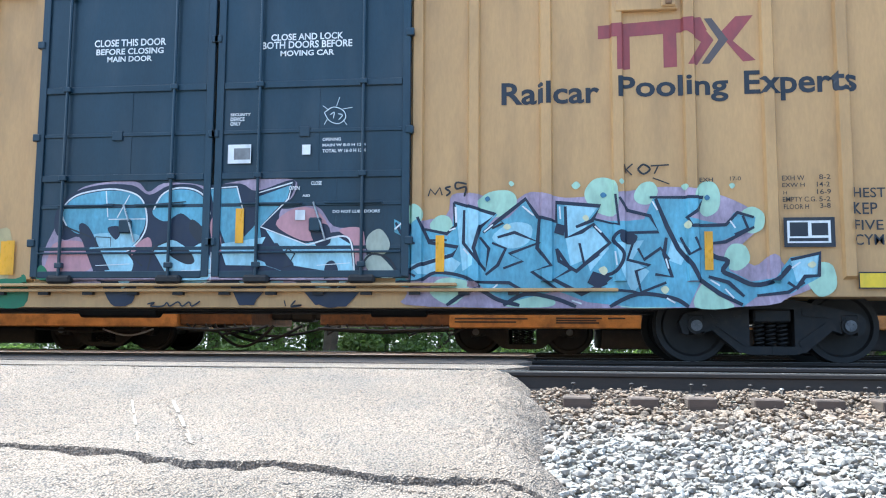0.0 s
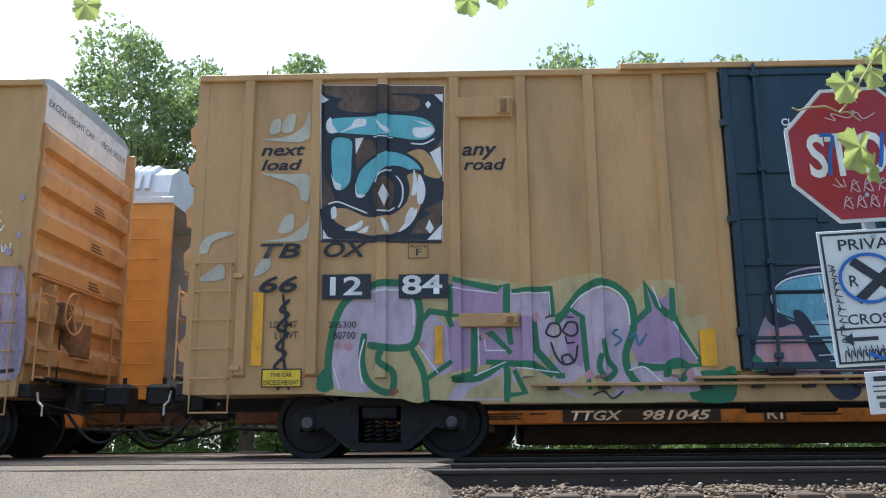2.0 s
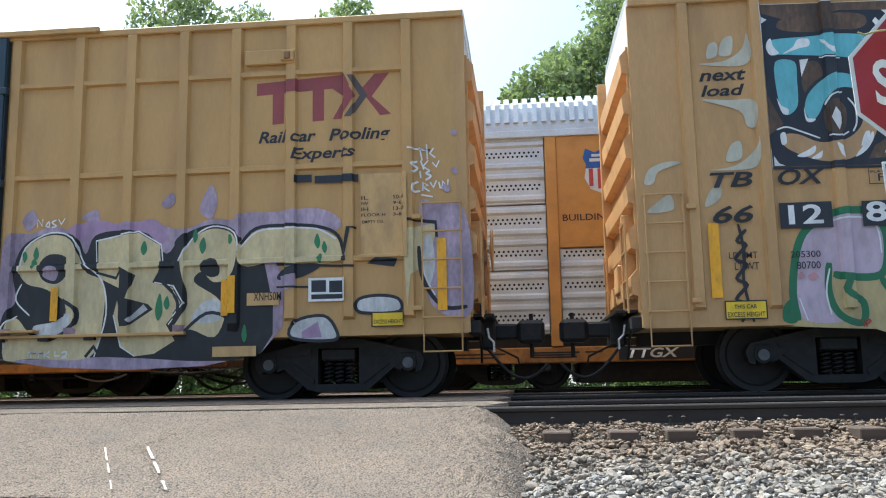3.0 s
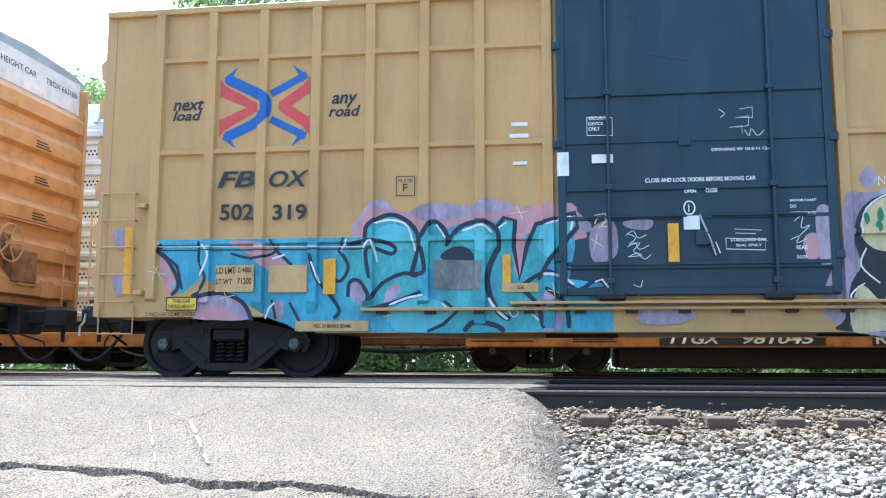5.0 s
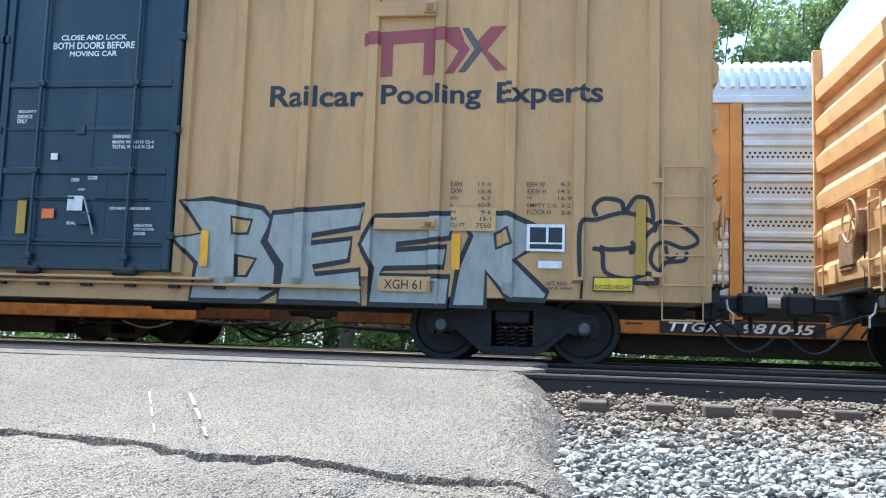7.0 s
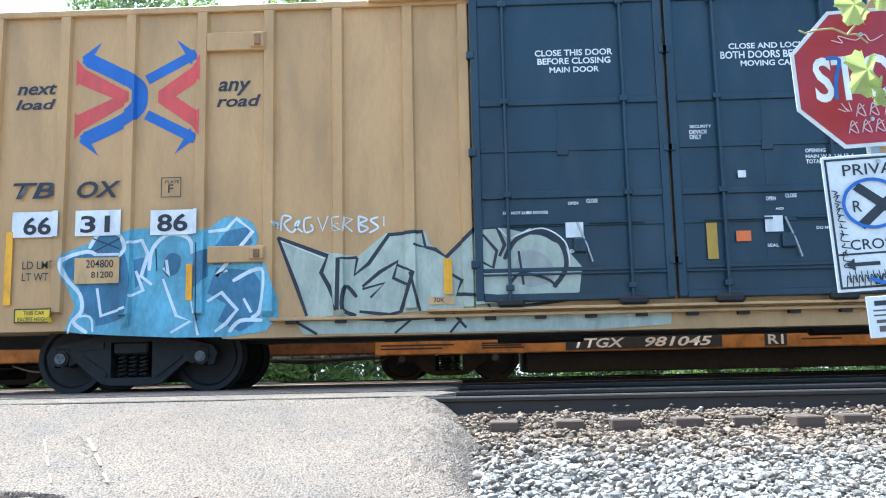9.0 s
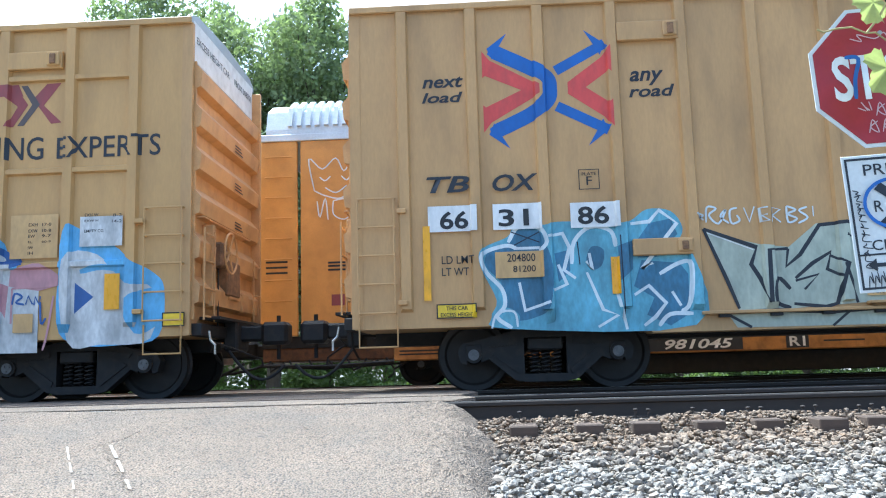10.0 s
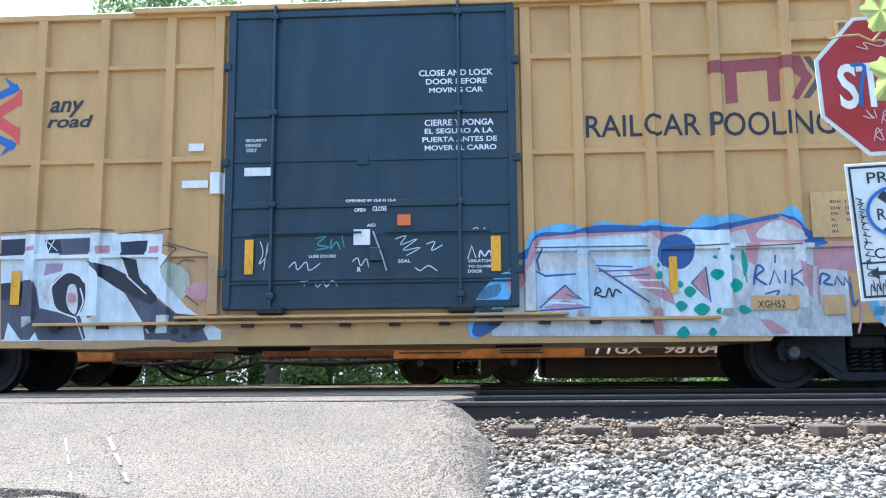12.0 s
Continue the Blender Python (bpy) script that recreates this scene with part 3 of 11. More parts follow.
def plug_door(car, c, a, b, panels, rods):
    """A blue plug door with a frame, cross ribs, lock rods with keepers, and a handle plate."""
    y = -SIDE - 0.09
    d = part("door", box(B(), a, b, y, y + 0.1, 1.03, 4.98, 0.01), BLUE, car, "dark blue steel plug door")
    for x in (a + 0.05, b - 0.05):
        part("door_stile", box(B(), x - 0.05, x + 0.05, y - 0.035, y, 1.05, 4.95, 0.006), BLUE, d)
    for z in (1.08, 2.36, 3.56, 4.9):
        part("door_rail", box(B(), a + 0.1, b - 0.1, y - 0.03, y, z - 0.045, z + 0.045, 0.008), BLUE, d)
    for z in (1.42, 1.98, 2.94):
        part("door_rib", box(B(), a + 0.1, b - 0.1, y - 0.018, y, z - 0.025, z + 0.025, 0.006), BLUE, d)
    m = (a + b) / 2
    part("door_rib", box(B(), m - 0.14, m + 0.10, y - 0.006, y, 2.41, 3.51), BLUE, d)
    part("handle_plate", box(B(), m - 0.18, m + 0.34, y - 0.004, y, 1.47, 2.3), BLUE, d)
    bm = box(B(), m - 0.16, m - 0.02, y - 0.035, y, 2.86, 2.99, 0.006)
    part("latch", bm, BLUE, d)
    part("handle", pipe(B(), [(m + 0.05, y - 0.05, 2.0), (m + 0.16, y - 0.06, 1.7), (m + 0.22, y - 0.06, 1.5)], 0.014), BRIGHT, d, "worn door handle")
    part("gear_box", box(B(), m + 0.0, m + 0.16, y - 0.07, y, 1.62, 1.8, 0.015), BLUE, d)
    for z, x0, x1 in ((1.99, a + 0.35, m - 0.1), (1.99, m + 0.2, b - 0.35), (1.36, a + 0.1, b - 0.1)):
        part("lock_bar", rod(B(), (x0, y - 0.045, z), (x1, y - 0.045, z), 0.014, 6), BLUE, d)
    for x in rods:
        r = part("lock_rod", rod(B(), (x, y - 0.06, 0.98), (x, y - 0.06, 5.0), 0.022, 8), BLUE, d)
        for z in (1.2, 2.36, 3.56, 4.85):
            part("rod_keeper", box(B(), x - 0.05, x + 0.05, y - 0.09, y - 0.02, z - 0.035, z + 0.035, 0.008), BLUE, r)
        part("roller", box(B(), x - 0.16, x + 0.18, y - 0.1, y + 0.02, 0.96, 1.07, 0.03), BLACK, r, "black door roller on its track")
    for z in (2.92, 4.2, 1.5):
        for x in (a, b):
            part("hinge", box(B(), x - 0.05, x + 0.05, y - 0.06, y + 0.02, z - 0.05, z + 0.05, 0.01), BLUE, d)
    return d


def boxcar(c, label, paintwork, two_doors, marks):
    L = c.length
    car = thing("boxcar", label, "boxcar", pose(c.start, T2, 0), "boxcars of the passing train")
    tr = c.truck
    lo, hi = 0.80, c.low
    out = [(0, lo), (tr + 1.15, lo), (tr + 1.3, hi), (L - tr - 1.3, hi), (L - tr - 1.15, lo), (L, lo), (L, 4.96), (0, 4.96)]
    bm = prism(B(), out, "y", -SIDE, SIDE)
    body = part("body", bm, paintwork, car)
    roof = [(-SIDE - 0.03, 4.955), (-SIDE - 0.03, 5.03), (-1.25, 5.12), (0, 5.18), (1.25, 5.12), (SIDE + 0.03, 5.03), (SIDE + 0.03, 4.955)]
    rf = part("roof", prism(B(), roof, "x", -0.02, L + 0.02), ROOF, car, "galvanised low-pitched steel roof")
    part("roof_rail", box(B(), -0.02, L + 0.02, -SIDE - 0.06, -SIDE - 0.005, 4.93, 5.02, 0.01), paintwork, rf)
    part("roof_rail", box(B(), c.door[0] - 1.3, c.door[1] + 1.3, -SIDE - 0.13, -SIDE - 0.065, 4.97, 5.05, 0.01), paintwork, rf)
    for p in c.posts:
        part("post", hat(B(), p, 0.99 if tr + 1.2 < p < L - tr - 1.2 else 1.0, 4.93), paintwork, body)
    for b in c.bars:
        part("cross_rail", bar(B(), c.posts[0], c.door[0] - 0.15, b), paintwork, body)
        part("cross_rail", bar(B(), c.door[1] + 0.15, c.posts[-1], b), paintwork, body)
    part("sill_ledge", box(B(), tr + 1.9, L - tr - 1.9, -SIDE - 0.09, -SIDE, 0.86, 0.90, 0.006), paintwork, body)
    part("sill_ledge", box(B(), c.door[0] - 0.6, c.door[1] + 0.6, -SIDE - 0.15, -SIDE, 0.93, 0.965, 0.006), paintwork, body)
    for k in range(int((L - 2 * tr - 4.2) / 0.62)):
        part("gusset", box(B(), tr + 2.1 + 0.62 * k, tr + 2.24 + 0.62 * k, -SIDE - 0.07, -SIDE, 0.82, 0.858), BLACK, body)
    for x in (0.62, L - 0.62):
        for z in (1.12, 2.28):
            part("bracket", box(B(), x - 0.06, x + 0.06, -SIDE - 0.10, -SIDE, z - 0.03, z + 0.03, 0.008), paintwork, body)
    a, b = c.door
    if two_doors:
        m = (a + b) / 2 - 0.06
        plug_door(car, c, a, m - 0.02, 2, (a + 0.42, m - 0.55))
        plug_door(car, c, m + 0.02, b, 2, (m + 0.62, b - 0.6))
    else:
        plug_door(car, c, a, b, 2, (a + 0.62, b - 0.72))
    ladder(car, 0.06, 0.52, 1.0, 2.45, 5, paintwork)
    ladder(car, L - 0.55, L - 0.06, 1.0, 2.45, 5, paintwork)
    for x in (0.06, L - 0.55):
        part("sill_step", pipe(B(), [(x, -SIDE - 0.03, 0.95), (x, -SIDE - 0.03, 0.58), (x + 0.48, -SIDE - 0.03, 0.58), (x + 0.48, -SIDE - 0.03, 0.95)], 0.014), paintwork, car)
    car_end(car, 0.0, -1, L, END)
    car_end(car, L, 1, L, END, marks)
    brake_gear(car, L, 1)
    if c.bars:
        brake_gear(car, 0.0, -1)
    coupler(car, 0.0, -1)
    coupler(car, L, 1)
    truck(car, tr)
    truck(car, L - tr)
    # the centre sill and brake rigging under the floor
    bm = box(B(), 0.1, L - 0.1, -0.25, 0.25, 0.62, 0.80)
    u = part("centre_sill", bm, BLACK, car)
    part("air_tank", rod(B(), (L * 0.38, -0.7, 0.68), (L * 0.44, -0.7, 0.68), 0.14, 16), BLACK, u)
    part("brake_cylinder", rod(B(), (L * 0.6, -0.6, 0.68), (L * 0.64, -0.6, 0.68), 0.12, 16), BLACK, u)
    for k in range(3):
        part("brake_pipe", pipe(B(), [(tr + 1.2, -0.5 - 0.25 * k, 0.67), (L * 0.5, -0.6 - 0.2 * k, 0.64), (L - tr - 1.2, -0.5 - 0.25 * k, 0.67)], 0.016), BLACK, u)
    CARS.append((car, c))
    return car



# ---- paint on the boxcars ----
from mathutils.geometry import tessellate_polygon


def colour(name, rgb, rough=0.5, var=0.1):
    return mat(name, rgb, rough, var=var, scale=3, fine=25, bump=0.05, stain=tuple(0.45 * v + 0.03 for v in rgb), amount=0.5, stretch=(1, 1, 0.45))


PAINTS = {
    "tanline": colour("spray_tan", (0.45, 0.26, 0.09)), "tan2": colour("spray_buff", (0.48, 0.30, 0.11)), "tan3": colour("patch_tan", (0.55, 0.35, 0.14)),
    "lil": colour("spray_lilac", (0.50, 0.40, 0.48)), "mauve": colour("spray_mauve", (0.38, 0.25, 0.38)), "pnk": colour("spray_pink", (0.50, 0.26, 0.28)),
    "crm": colour("spray_straw", (0.48, 0.38, 0.18)), "grn": colour("spray_green", (0.03, 0.16, 0.07)), "wht": colour("spray_white", (0.75, 0.75, 0.74)),
    "blk": colour("spray_black", (0.014, 0.015, 0.018)), "ink": colour("spray_ink", (0.016, 0.02, 0.03)), "navy": colour("spray_navy", (0.012, 0.02, 0.045)),
    "umber": colour("spray_umber", (0.10, 0.06, 0.035), var=0.5), "umber2": colour("spray_dust", (0.45, 0.28, 0.13)), "sage": colour("spray_sage", (0.30, 0.5, 0.5)),
    "aqua": colour("spray_aqua", (0.16, 0.46, 0.52)), "aqua2": colour("spray_azure", (0.09, 0.33, 0.44), var=0.25), "teal": colour("spray_teal", (0.10, 0.36, 0.38), var=0.3),
    "pale": colour("spray_pale", (0.50, 0.48, 0.38)), "sky": colour("spray_sky", (0.15, 0.36, 0.46), var=0.25), "lblue": colour("spray_light_blue", (0.36, 0.58, 0.66), var=0.2),
    "mint": colour("spray_mint", (0.42, 0.60, 0.45)), "lav": colour("spray_lavender", (0.36, 0.28, 0.36), var=0.3), "cream": colour("spray_cream", (0.60, 0.50, 0.28), var=0.15),
    "drip": colour("spray_drip", (0.04, 0.2, 0.08)), "silv": colour("spray_silver", (0.34, 0.345, 0.305), 0.4), "wht2": colour("spray_offwhite", (0.55, 0.55, 0.54), var=0.25),
    "lwht": colour("spray_chalk", (0.66, 0.72, 0.74)), "dblue": colour("spray_steel_blue", (0.06, 0.16, 0.26), var=0.3), "pgrn": colour("spray_pale_green", (0.42, 0.45, 0.36), var=0.15),
    "dgry": colour("spray_slate", (0.07, 0.07, 0.10), var=0.3), "lbl": colour("spray_bright_blue", (0.16, 0.40, 0.66), var=0.2), "lbl2": colour("spray_ice", (0.50, 0.62, 0.72)),
    "bl": colour("spray_blue", (0.04, 0.10, 0.30)), "grnd": colour("spray_jade", (0.03, 0.30, 0.22)), "cyel": colour("spray_lemon", (0.66, 0.64, 0.40)), "redp": colour("spray_red", (0.38, 0.05, 0.04)),
    "gmet": colour("buffed_grey", (0.18, 0.18, 0.18), var=0.4), "gmet2": colour("buffed_tan", (0.42, 0.29, 0.13)), "rfl": colour("reflector_yellow", (0.78, 0.38, 0.01), 0.3),
    "rfl2": colour("dirty_reflector", (0.42, 0.26, 0.03), 0.4), "yel": colour("sign_yellow", (0.75, 0.52, 0.02), 0.4), "org": colour("sticker_orange", (0.7, 0.16, 0.03)),
    "maroon": colour("logo_maroon", (0.27, 0.06, 0.06)), "lgrey": colour("logo_grey", (0.10, 0.075, 0.07)), "lblu": colour("logo_blue", (0.03, 0.12, 0.42)), "lred": colour("logo_red", (0.58, 0.07, 0.06)),
}


def smooth_loop(pts, closed, n=4):
    """Points along a smooth curve through pts."""
    k, res = len(pts), []
    for i in range(k if closed else k - 1):
        p0, p1, p2, p3 = (pts[(i + j - 1) % k] if closed else pts[min(max(i + j - 1, 0), k - 1)] for j in range(4))
        for s in range(n):
            t = s / n
            res.append(tuple(0.5 * (2 * b + (c - a) * t + (2 * a - 5 * b + 4 * c - d) * t * t + (3 * b - a - 3 * c + d) * t ** 3) for a, b, c, d in zip(p0, p1, p2, p3)))
    return res if closed else res + [pts[-1]]


def ribbon(bm, pts, w, closed):
    """A flat band of width w along pts, in x and z. Returns its vertices."""
    k, sides = len(pts), []
    for i, p in enumerate(pts):
        a = pts[i - 1] if (i or closed) else p
        b = pts[(i + 1) % k] if (i < k - 1 or closed) else p
        d = Vector((b[0] - a[0], b[1] - a[1]))
        d = d.normalized() if d.length > 1e-6 else Vector((1, 0))
        ww = w if closed or 0 < i < k - 1 else w * 0.7
        sides.append([bm.verts.new((p[0] - d.y * s * ww / 2, 0, p[1] + d.x * s * ww / 2)) for s in (1, -1)])
    for i in range(k if closed else k - 1):
        (a, b), (c, d) = sides[i], sides[(i + 1) % k]
        bm.faces.new((a, b, d, c))
    return [v for s in sides for v in s]


def drape(bm, c, lift):
    """Cut flat paint at the posts, rails and doors and press it onto the steel."""
    xs, zs = c.cuts()
    x0, x1 = min(v.co.x for v in bm.verts), max(v.co.x for v in bm.verts)
    z0, z1 = min(v.co.z for v in bm.verts), max(v.co.z for v in bm.verts)
    for vals, k, a, b in ((xs, 0, x0, x1), (zs, 2, z0, z1)):
        for u in vals:
            if a < u < b:
                co, no = [0, 0, 0], [0, 0, 0]
                co[k], no[k] = u, 1
                bmesh.ops.bisect_plane(bm, geom=bm.verts[:] + bm.edges[:] + bm.faces[:], plane_co=co, plane_no=no, dist=1e-5)
    for v in bm.verts:
        v.co.y = -SIDE - c.depth(v.co.x, v.co.z) - lift + v.co.y


class Art:
    """One painted piece on a car's side, made of flat fills and bands in layers, each a part of the first."""

    def __init__(self, car, c, label, name="graffiti", lift=0.003):
        self.car, self.c, self.label, self.name, self.lift = car, c, label, name, lift
        self.n, self.first = 0, None
        if name == "graffiti":
            c.pieces += 1
            self.lift += 0.0035 * (c.pieces - 1)

    def put(self, bm, name, keys):
        for v in bm.verts:
            v.co.y = -0.00016 * self.n
        self.n += 1
        drape(bm, self.c, self.lift)
        if self.first is None:
            ob = self.first = part(self.name, bm, PAINTS[keys[0]], self.car, self.label)
        else:
            ob = part(name, bm, PAINTS[keys[0]], self.first)
        for k in keys[1:]:
            ob.data.materials.append(PAINTS[k])

    def fill(self, key, edge, width, soft, *pts):
        pts = [(x, max(z, self.c.low + 0.012)) for x, z in pts]
        loop = smooth_loop(pts, True) if soft else pts
        bm = B()
        vs = [bm.verts.new((x, 0, z)) for x, z in loop]
        for tri in tessellate_polygon([[Vector((x, z, 0)) for x, z in loop]]):
            f = bm.faces.new([vs[i] for i in tri])
            f.normal_update()
            if f.normal.y > 0:
                f.normal_flip()
        self.put(bm, "painted_shape", [key])
        if edge != "-":
            self.line(edge, width * (1.0 if "wht" in edge else 1.35), 0, *loop, closed=True)

    def line(self, key, width, soft, *pts, closed=False):
        pts = [(x, max(z, self.c.low + 0.015)) for x, z in pts]
        loop = smooth_loop(pts, closed) if soft else list(pts)
        bm = B()
        ribbon(bm, loop, width, closed)
        self.put(bm, "painted_stroke", [key])

    def done(self):
        return self.first


def text_bm(words, style):
    cu = bpy.data.curves.new("words", "FONT")
    cu.body, cu.size, cu.resolution_u = words, 1.0, 3
    cu.shear = 0.25 if style == "i" else 0.0
    cu.offset = {"i": 0.022, "b": 0.022, "n": 0.006}[style]
    ob = bpy.data.objects.new("words", cu)
    me = ob.to_mesh()
    bm = B()
    bm.from_mesh(me)
    ob.to_mesh_clear()
    bpy.data.objects.remove(ob)
    bpy.data.curves.remove(cu)
    return bm


def fitted(words, style, x0, z0, x1, z1):
    """Words as a flat mesh in x and z that fills the given rectangle."""
    bm = text_bm(words, style)
    a, b = min(v.co.x for v in bm.verts), max(v.co.x for v in bm.verts)
    p, q = min(v.co.y for v in bm.verts), max(v.co.y for v in bm.verts)
    for v in bm.verts:
        v.co = (x0 + (v.co.x - a) / (b - a) * (x1 - x0), 0, z0 + (v.co.y - p) / (q - p) * (z1 - z0))
    return bm


def letter(car, c, key, style, words, x0, z0, x1, z1):
    if style == "b" and len(words) > 7:
        z0, z1 = z0 + 0.12 * (z1 - z0), z1 - 0.12 * (z1 - z0)
    bm = fitted(words, style, x0, z0, x1, z1)
    drape(bm, c, 0.038 if z0 < 2.6 else 0.006)
    part("lettering", bm, PAINTS[key], car)


def patch(car, c, key, x0, z0, x1, z1):
    """A painted or stuck-on rectangle."""
    bm = B()
    bm.faces.new([bm.verts.new(p) for p in ((x0, 0, z0), (x1, 0, z0), (x1, 0, z1), (x0, 0, z1))])
    c.layer += 1
    drape(bm, c, 0.032 + 0.00015 * c.layer)
    p = part({"rfl": "reflector", "rfl2": "reflector", "yel": "warning_plate"}.get(key, "decal"), bm, PAINTS[key], car)
    if key == "yel":
        w = 0.015
        for a, b, s, t in ((x0, x1, z0, z0 + w), (x0, x1, z1 - w, z1), (x0, x0 + w, z0 + w, z1 - w), (x1 - w, x1, z0 + w, z1 - w)):
            bm = B()
            bm.faces.new([bm.verts.new(q) for q in ((a, 0, s), (b, 0, s), (b, 0, t), (a, 0, t))])
            drape(bm, c, 0.0345 + 0.00015 * c.layer)
            part("plate_border", bm, PAINTS["blk"], p)


def bar_logo(car, c, x0, z0, x1, z1):
    """The maroon emblem: a long bar on two stems and a chevroned cross."""
    w, h = x1 - x0, z1 - z0
    a = Art(car, c, "maroon painted emblem", "emblem")

    def q(*pts):
        return [(x0 + u * w, z0 + v * h) for u, v in pts]
    a.fill("maroon", "-", 0, 0, *q((0, 0.62), (0, 0.88), (0.66, 0.98), (0.70, 0.72)))
    a.fill("maroon", "-", 0, 0, *q((0.12, 0.64), (0.12, 0.0), (0.205, 0.02), (0.205, 0.66)))
    a.fill("maroon", "-", 0, 0, *q((0.42, 0.68), (0.42, 0.03), (0.505, 0.04), (0.505, 0.7)))
    a.fill("maroon", "-", 0, 0, *q((0.86, 0.5), (0.99, 0.98), (0.88, 0.97), (0.76, 0.6), (0.82, 0.48), (0.92, 0.1), (1.0, 0.12)))
    a.fill("lgrey", "-", 0, 0, *q((0.68, 0.95), (0.73, 0.95), (0.83, 0.53), (0.71, 0.08), (0.66, 0.08), (0.77, 0.53)))
    a.fill("maroon", "-", 0, 0, *q((0.56, 0.72), (0.64, 0.92), (0.74, 0.53), (0.63, 0.06), (0.57, 0.06), (0.66, 0.5)))
    a.done()


def cross_logo(car, c, x0, z0, x1, z1):
    """The red and blue emblem of two crossing, turning arrows."""
    w, h = x1 - x0, z1 - z0
    a = Art(car, c, "blue and red crossing-arrows emblem", "emblem")

    def q(*pts):
        return [(x0 + u * w, z0 + v * h) for u, v in pts]
    t = w * 0.115
    a.fill("lred", "-", 0, 0, *q((0.02, 0.80), (0.02, 0.64), (0.30, 0.5), (0.02, 0.36), (0.02, 0.20), (0.44, 0.46), (0.44, 0.54)))
    a.fill("lred", "-", 0, 0, *q((0.98, 0.80), (0.98, 0.64), (0.80, 0.5), (0.98, 0.36), (0.98, 0.20), (0.66, 0.45), (0.66, 0.55)))
    a.line("lblu", t, 1, *q((0.06, 0.87), (0.36, 0.70), (0.50, 0.60), (0.52, 0.5), (0.50, 0.40), (0.36, 0.28), (0.06, 0.13)))
    a.line("lblu", t, 0, *q((0.96, 0.88), (0.57, 0.655)))
    a.line("lblu", t, 0, *q((0.96, 0.12), (0.57, 0.345)))
    for u, v, s, r, key in ((0, 0.92, 1, 1, "lblu"), (0, 0.08, 1, -1, "lblu"), (1, 0.92, -1, 1, "lblu"), (1, 0.08, -1, -1, "lblu")):
        a.fill(key, "-", 0, 0, *q((u + 0.04 * s, v - 0.04 * r), (u + 0.20 * s, v + 0.09 * r), (u + 0.14 * s, v - 0.02 * r), (u + 0.08 * s, v - 0.14 * r)))
    for u, v, s, r in ((0, 0.86, 1, 1), (0, 0.14, 1, -1), (1, 0.86, -1, 1), (1, 0.14, -1, -1)):
        a.fill("lred", "-", 0, 0, *q((u, v), (u + 0.10 * s, v - 0.14 * r), (u, v - 0.24 * r)))
    a.done()


def hatch(car, c, x0, z0, x1, z1, paintwork):
    """A raised bracket plate with a small latch."""
    h = part("bracket_plate", box(B(), x0, x1, -SIDE - 0.075, -SIDE, z0, z1, 0.01), paintwork, car)
    part("latch", box(B(), x1 - 0.2, x1 - 0.02, -SIDE - 0.11, -SIDE - 0.07, z0 + 0.03, z1 - 0.02, 0.015), paintwork, h)
    part("latch_pin", box(B(), x1 - 0.15, x1 - 0.07, -SIDE - 0.13, -SIDE - 0.1, z0 + 0.05, z1 - 0.05, 0.01), RUSTY, h)


def plate_frame(car, c, x0, z0, x1, z1):
    """The thin painted frame round the clearance letter."""
    a = Art(car, c, "thin black painted frame", "plate_frame", 0.028)
    a.line("blk", 0.014, 0, (x0, z0), (x1, z0), (x1, z1), (x0, z1), closed=True)
    a.done()


WHEELSETS, CARS = [], []
WHITE = mat("dirty_white_paint", (0.72, 0.70, 0.66), 0.55, var=0.08, scale=3, stain=(0.4, 0.36, 0.3), amount=0.4)
LONG_POSTS = [0.66, 1.56, 2.43, 3.37, 4.25, 5.14, 6.05]
LONG_POSTS += [18.78 - p for p in reversed(LONG_POSTS)]
LONG_POSTS[7:7] = [6.77, 12.01]
B_POSTS = [0.77, 1.52, 2.24, 2.97, 3.70, 4.42, 5.14, 6.0, 9.52, 10.42, 11.15, 11.88, 12.6, 13.34, 14.1, 14.87]
D_POSTS = [0.74, 1.60, 2.50, 3.40, 4.25, 5.15, 5.8, 9.8, 10.45, 11.35, 12.2, 13.1, 14.0, 14.86]
CAR_A = Car(-13.84, 18.78, LONG_POSTS, [], (6.86, 11.92), 2.38)
CAR_B = Car(-31.61, 15.6, B_POSTS, [4.28, 3.0, 1.78], (6.12, 9.40), 1.72)
CAR_C = Car(-52.58, 18.78, LONG_POSTS, [], (6.86, 11.92), 2.38)
CAR_D = Car(-70.32, 15.6, D_POSTS, [4.26, 3.0, 1.76], (5.94, 9.66), 1.60)
car_a = boxcar(CAR_A, "tan boxcar with two blue doors and purple graffiti", TAN, True, "TBOX 661284")
car_b = boxcar(CAR_B, "yellow-tan ribbed boxcar with one blue door and turquoise graffiti", TAN_B, False, "FBOX 502319")
car_c = boxcar(CAR_C, "tan boxcar with two blue doors and silver graffiti", TAN, True, "TBOX 663186")
car_d = boxcar(CAR_D, "yellow-tan ribbed boxcar with a wide blue door and white graffiti", TAN_B, False, "FBOX 508701")
bar_logo(car_a, CAR_A, 14.3, 3.64, 16.22, 4.31)
bar_logo(car_c, CAR_C, 14.4, 3.64, 16.29, 4.32)
bar_logo(car_b, CAR_B, 12.87, 3.59, 14.66, 4.24)
bar_logo(car_d, CAR_D, 12.11, 3.58, 13.88, 4.21)
cross_logo(car_c, CAR_C, 1.7, 3.06, 3.35, 4.57)
cross_logo(car_b, CAR_B, 1.63, 3.04, 2.88, 4.15)
cross_logo(car_d, CAR_D, 1.84, 3.1, 3.13, 4.18)
hatch(car_a, CAR_A, 3.38, 4.36, 4.13, 4.64, TAN)
hatch(car_c, CAR_C, 3.44, 4.39, 4.22, 4.64, TAN)
